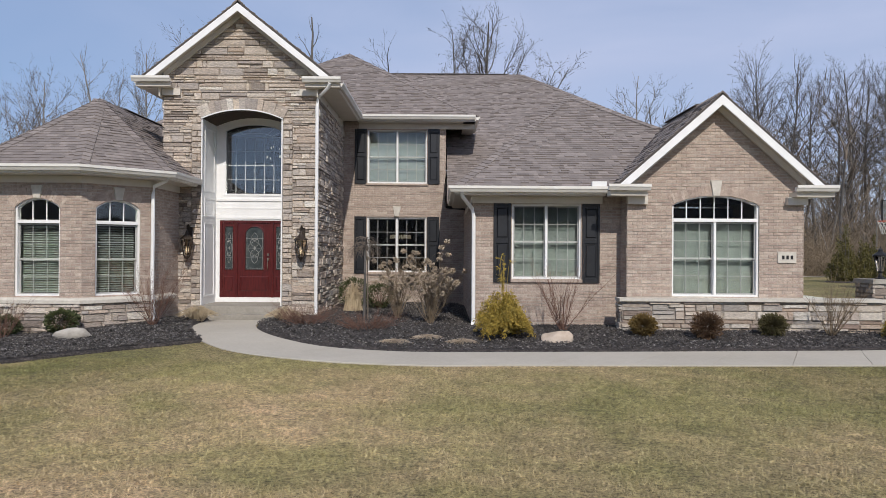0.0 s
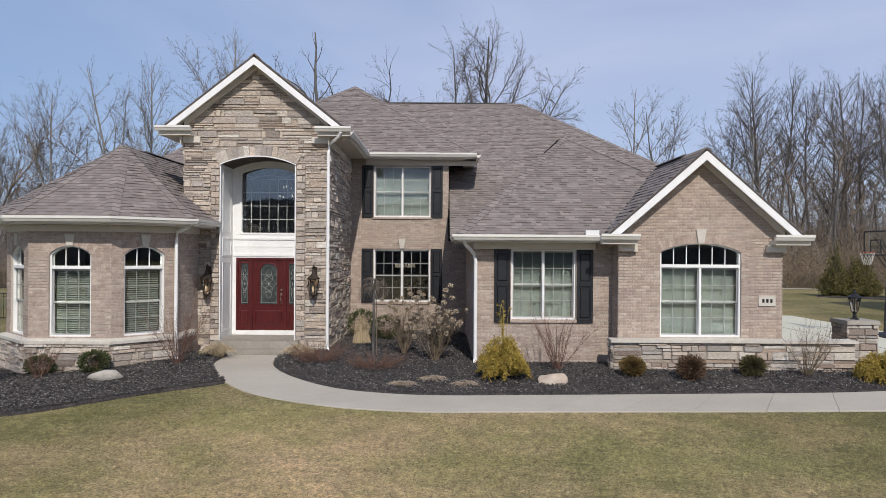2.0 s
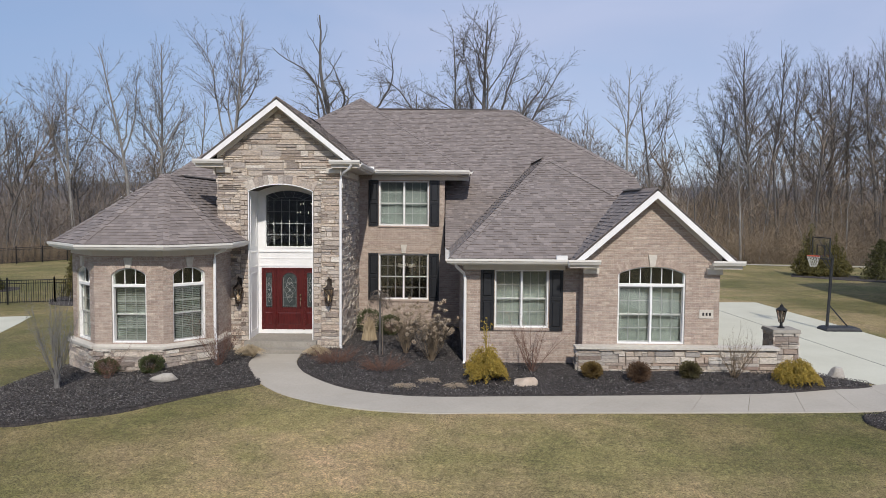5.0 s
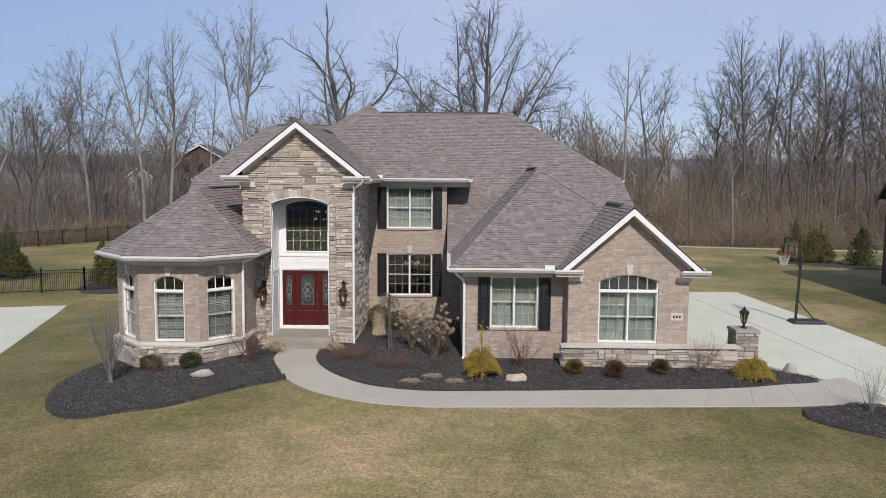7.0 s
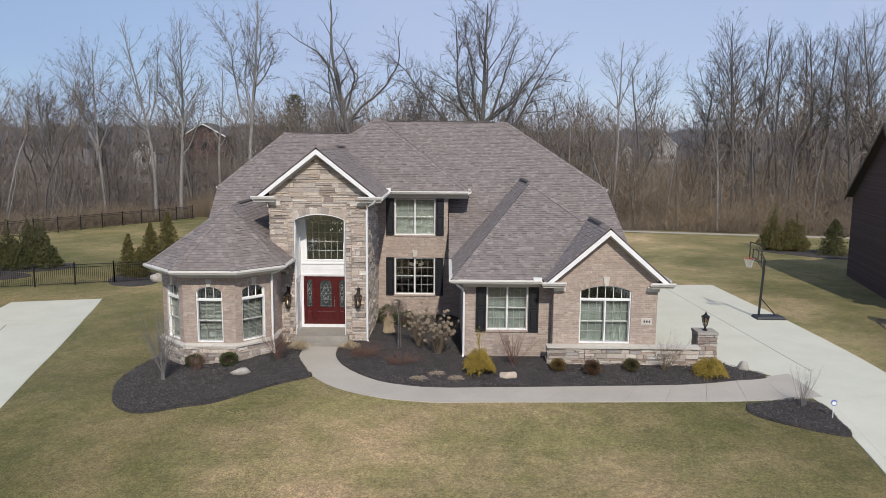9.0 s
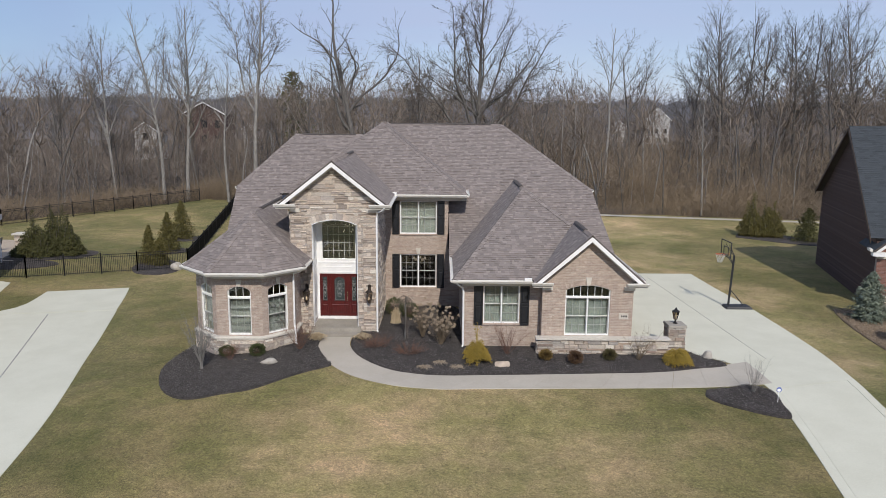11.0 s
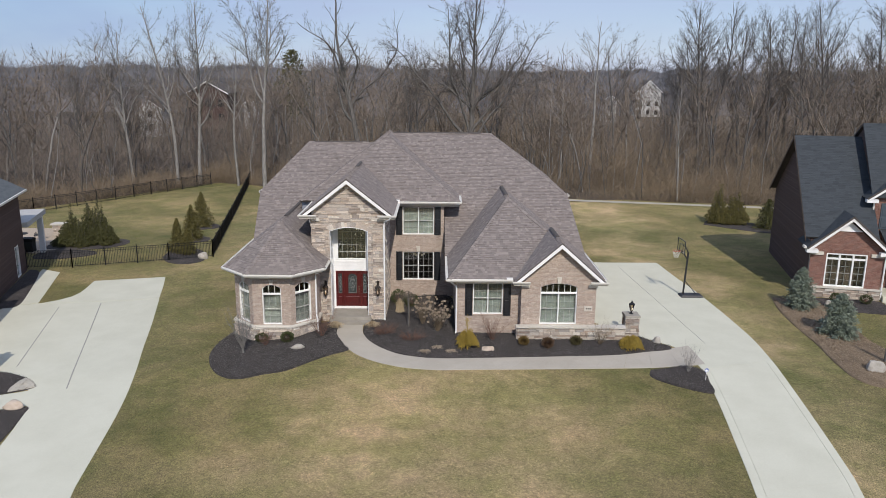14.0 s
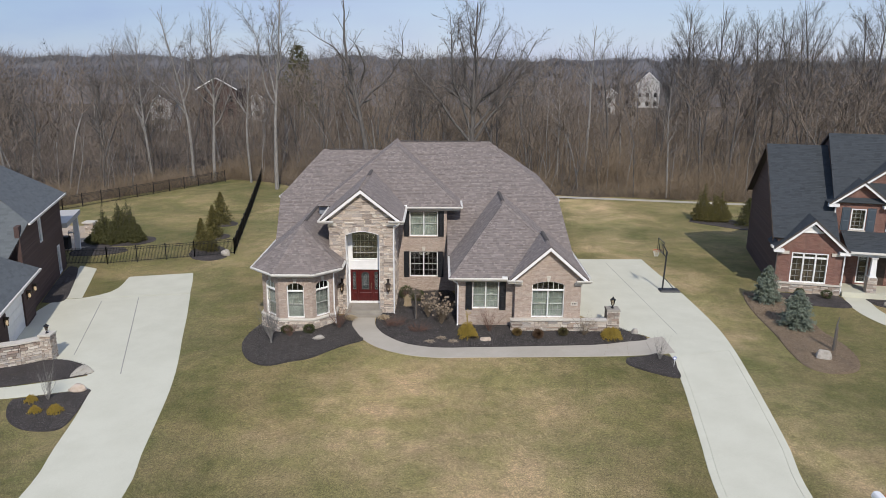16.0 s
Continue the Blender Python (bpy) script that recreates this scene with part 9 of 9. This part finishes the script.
# undergrowth at the edge: upright canes that fork, thick in some places and thin in others
n = 112000
bx_ = ws.uniform(-90, 95, n)
by_ = np.array([edge_at(x) for x in bx_]) + ws.random_sample(n) ** 1.7 * 22 + 0.3
thick = np.array([noise.noise(Vector((x * 0.16, y * 0.16, 4))) for x, y in zip(bx_, by_)])
keep = ws.random_sample(n) < 0.62 + 0.9 * thick
bx_, by_, thick = bx_[keep], by_[keep], thick[keep]
n = len(bx_)
bz_ = np.array([land(x, y) for x, y in zip(bx_, by_)])
hh_ = ws.uniform(0.5, 2.8, n) * ws.uniform(0.5, 1.0, n) * (1.0 + 1.3 * thick) * np.interp(bx_, (4, 14, 60), (1.0, 1.7, 1.5))
a_ = np.stack([bx_, by_, bz_], 1)
m_ = a_ + np.stack([ws.normal(0, 0.36, n) * hh_, ws.normal(0, 0.36, n) * hh_, hh_ * 0.55], 1)
e_ = m_ + np.stack([ws.normal(0, 0.36, n) * hh_, ws.normal(0, 0.36, n) * hh_, ws.normal(0.3, 0.25, n) * hh_], 1)
g_ = m_ + np.stack([ws.normal(0, 0.30, n) * hh_, ws.normal(0, 0.30, n) * hh_, ws.normal(0.25, 0.2, n) * hh_], 1)
tagged(new("undergrowth", slivers("undergrowth", np.concatenate([a_, m_ * 0.92 + a_ * 0.08, m_ * 0.8 + a_ * 0.2]), np.concatenate([m_, e_, g_]), np.concatenate([np.full(n, 0.014), np.full(n, 0.011), np.full(n, 0.009)]), M["brush"], 4)), "upright tangled brown undergrowth at the edge of the woods", "undergrowth", kind="stuff")

# thin brushwood deeper among the trunks
n = 120000
bx_ = ws.uniform(-100, 110, n)
by_ = np.array([edge_at(x) for x in bx_]) + 3 + ws.random_sample(n) * 75
a_ = np.stack([bx_, by_, np.array([land(x, y) for x, y in zip(bx_, by_)]) + ws.random_sample(n) * 5.0], 1)
hh_ = ws.uniform(1.2, 4.2, n)
e_ = a_ + np.stack([ws.normal(0, 0.5, n) * hh_, ws.normal(0, 0.5, n) * hh_, np.abs(ws.normal(0.55, 0.35, n)) * hh_], 1)
tan = ws.random_sample(n) < np.interp(bx_, (-30, -12, 10, 60), (0.0, 0.45, 0.75, 0.6))
for q, key, lab in ((~tan, "twig", "grey-brown brushwood deep in the woods"), (tan, "brush", "tan-brown brushwood deep in the woods")):
    tagged(new("brushwood", slivers("brushwood", a_[q], e_[q], np.full(q.sum(), 0.019), M[key], 6)), lab, "undergrowth", kind="stuff")

# the woods far off, as a backdrop whose top frays into bare crowns
def skyline(y, x0, x1, h, seed, step=1.2, key="farwood", fray=0):
    v, q, tops = [], [], []
    k = int((x1 - x0) / step)
    for i in range(k + 1):
        x = x0 + i * step
        z = h * (0.80 + 0.16 * noise.noise(Vector((x * 0.03, seed, 0))) + 0.09 * noise.noise(Vector((x * 0.11, seed, 5))) + 0.03 * noise.noise(Vector((x * 0.4, seed, 9))))
        v += [(x, y + 6 * noise.noise(Vector((x * 0.02, seed, 3))), -2), (x, y, z)]
        tops.append((x, z))
        if i < k:
            q.append((2 * i, 2 * i + 2, 2 * i + 3, 2 * i + 1))
    bd = tagged(new("backdrop", quads_mesh("backdrop", np.array(v), np.array(q), M[key])), "far grey-brown wooded skyline", "woods", kind="structure")
    if fray:
        rs = np.random.RandomState(seed)
        i = rs.randint(0, len(tops), fray)
        tp = np.array(tops)[i]
        grp = np.array([noise.noise(Vector((x * 0.07, seed, 20))) for x in tp[:, 0]])
        L = h * (0.14 + 0.16 * rs.random_sample(fray)) * (1.0 + 1.2 * grp)
        a = np.stack([tp[:, 0], np.full(fray, y - 0.5), tp[:, 1] - L * 0.6], 1)
        e = a + np.stack([rs.normal(0, 0.33, fray) * L, np.zeros(fray), L * rs.uniform(0.7, 1.5, fray)], 1)
        crowns = new("far_twigs", slivers("far_twigs", a, e, np.full(fray, h * 0.0045), M[key], seed))
        crowns.parent = bd
        tagged(crowns, kind="stuff")


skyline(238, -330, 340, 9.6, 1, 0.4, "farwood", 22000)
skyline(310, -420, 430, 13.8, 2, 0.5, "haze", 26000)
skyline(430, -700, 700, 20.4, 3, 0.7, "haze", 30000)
skyline(-78, -260, 260, 14.0, 5, 0.9)  # unseen backdrop across the street, added behind the camera to darken window reflections
# houses among the trees
PITCH = {1: 0.44, 2: 0.34, 3: 0.26}


def far_house(x, y, w, d, h, seed):
    t = tagged(new("house"), "pale far house seen through bare trees", "house")
    z = -0.6
    g = Geo().box(x - w / 2, x + w / 2, y, y + d, z, h)
    g.prism([(x - w / 2, y, h), (x + w / 2, y, h), (x, y, h + w * PITCH[seed])], (0, d, 0))
    part("wall", g, M["dimbrownbrick" if seed == 3 else "greysiding"], t)
    for sg in (-1, 1):
        a, b = Vector((x + sg * (w / 2 + 0.4), y - 0.4, h - 0.25)), Vector((x, y - 0.4, h + w * PITCH[seed] + 0.1))
        part("roof", Geo().hexa([a, b, b + Vector((0, d, 0)), a + Vector((0, d, 0)), a + Z * 0.2, b + Z * 0.2, b + Vector((0, d, 0)) + Z * 0.2, a + Vector((0, d, 0)) + Z * 0.2]), M["felt"], t)
        o = Vector((0, -0.06, -0.12))
        part("fascia", Geo().hexa([a + o, b + o, b + o + Vector((0, 0.05, 0)), a + o + Vector((0, 0.05, 0)), a + o + Z * 0.24, b + o + Z * 0.24, b + o + Vector((0, 0.05, 0)) + Z * 0.24, a + o + Vector((0, 0.05, 0)) + Z * 0.24]), M["white"], t)
    for fl in range(int(h // 2.8)):
        for k in range(3 if w > 5 else 1):
            u = x - w / 2 + w * (k + 0.5) / (3 if w > 5 else 1)
            part("window", Geo().box(u - 0.55, u + 0.55, y - 0.06, y, fl * 2.8 + 0.9, fl * 2.8 + 2.3), M["iron"], t)


for hx_, hy_, w_, d_, h_, kind_, *_ in FAR_HOUSES:
    far_house(hx_, hy_, w_, d_, h_, kind_)
conifer(-33.0, 150.0, 18.9, 12.0, M["conifer"], 90, "far dark pine rising from the bare woods", 0.5, 4000, 0.8, "pine tree")

# ---- blades of grass on the front lawn ----
gs = np.random.RandomState(9)
n = 430000
gxs, gys = gs.uniform(-13.6, 11.0, n), np.where(gs.random_sample(n) < 0.72, gs.uniform(4.2, 12.0, n), gs.uniform(0.0, 14.0, n))
walk_front = np.interp(gxs, [-13, -11.2, -10.6, -9.0, -7.0, -5.6, -4.4, -3.5, -2.0, -0.4, 1.1, 4.85, 9.0, 9.3, 9.6, 11.3], [16, 13.5, 12.0, 10.5, 11.3, 12.8, 13.6, 12.6, 11.7, 11.4, 11.45, 11.55, 11.6, 10.6, 10.2, 9.2])
left_edge = np.interp(gys, [-2, 0, 3, 8, 12], [-11.9, -11.9, -12.3, -13.1, -13.9]) + 0.05
right_edge = np.interp(gys, [-1, 3.7, 8.2, 12], [9.65, 10.4, 11.2, 11.7]) - 0.05
ok = (gys < walk_front) & (gxs > left_edge) & (gxs < right_edge)
gxs, gys = gxs[ok], gys[ok]
n = len(gxs)
gz = np.array([land(x, y) for x, y in zip(gxs, gys)])
clump = np.array([noise.noise(Vector((x * 2.1, y * 2.1, 0))) for x, y in zip(gxs, gys)])
hh = (0.016 + 0.020 * gs.random_sample(n)) * (1 + 0.7 * clump)
an = gs.uniform(0, 2 * math.pi, n)
wd = 0.0030 + 0.0026 * gs.random_sample(n)
side = np.stack([np.cos(an) * wd, np.sin(an) * wd, np.zeros(n)], 1)
root = np.stack([gxs, gys, gz - 0.004], 1)
tip = root + np.stack([gs.normal(0, 1.0, n) * hh, gs.normal(0, 1.0, n) * hh, hh], 1)
gv = np.stack([root - side, root + side, tip], 1).reshape(-1, 3)
gq = np.arange(n * 3).reshape(-1, 3)
tagged(new("grass", quads_mesh("grass", gv, gq, M["blade"])), "short dry blades of a dormant lawn", "grass", kind="stuff")
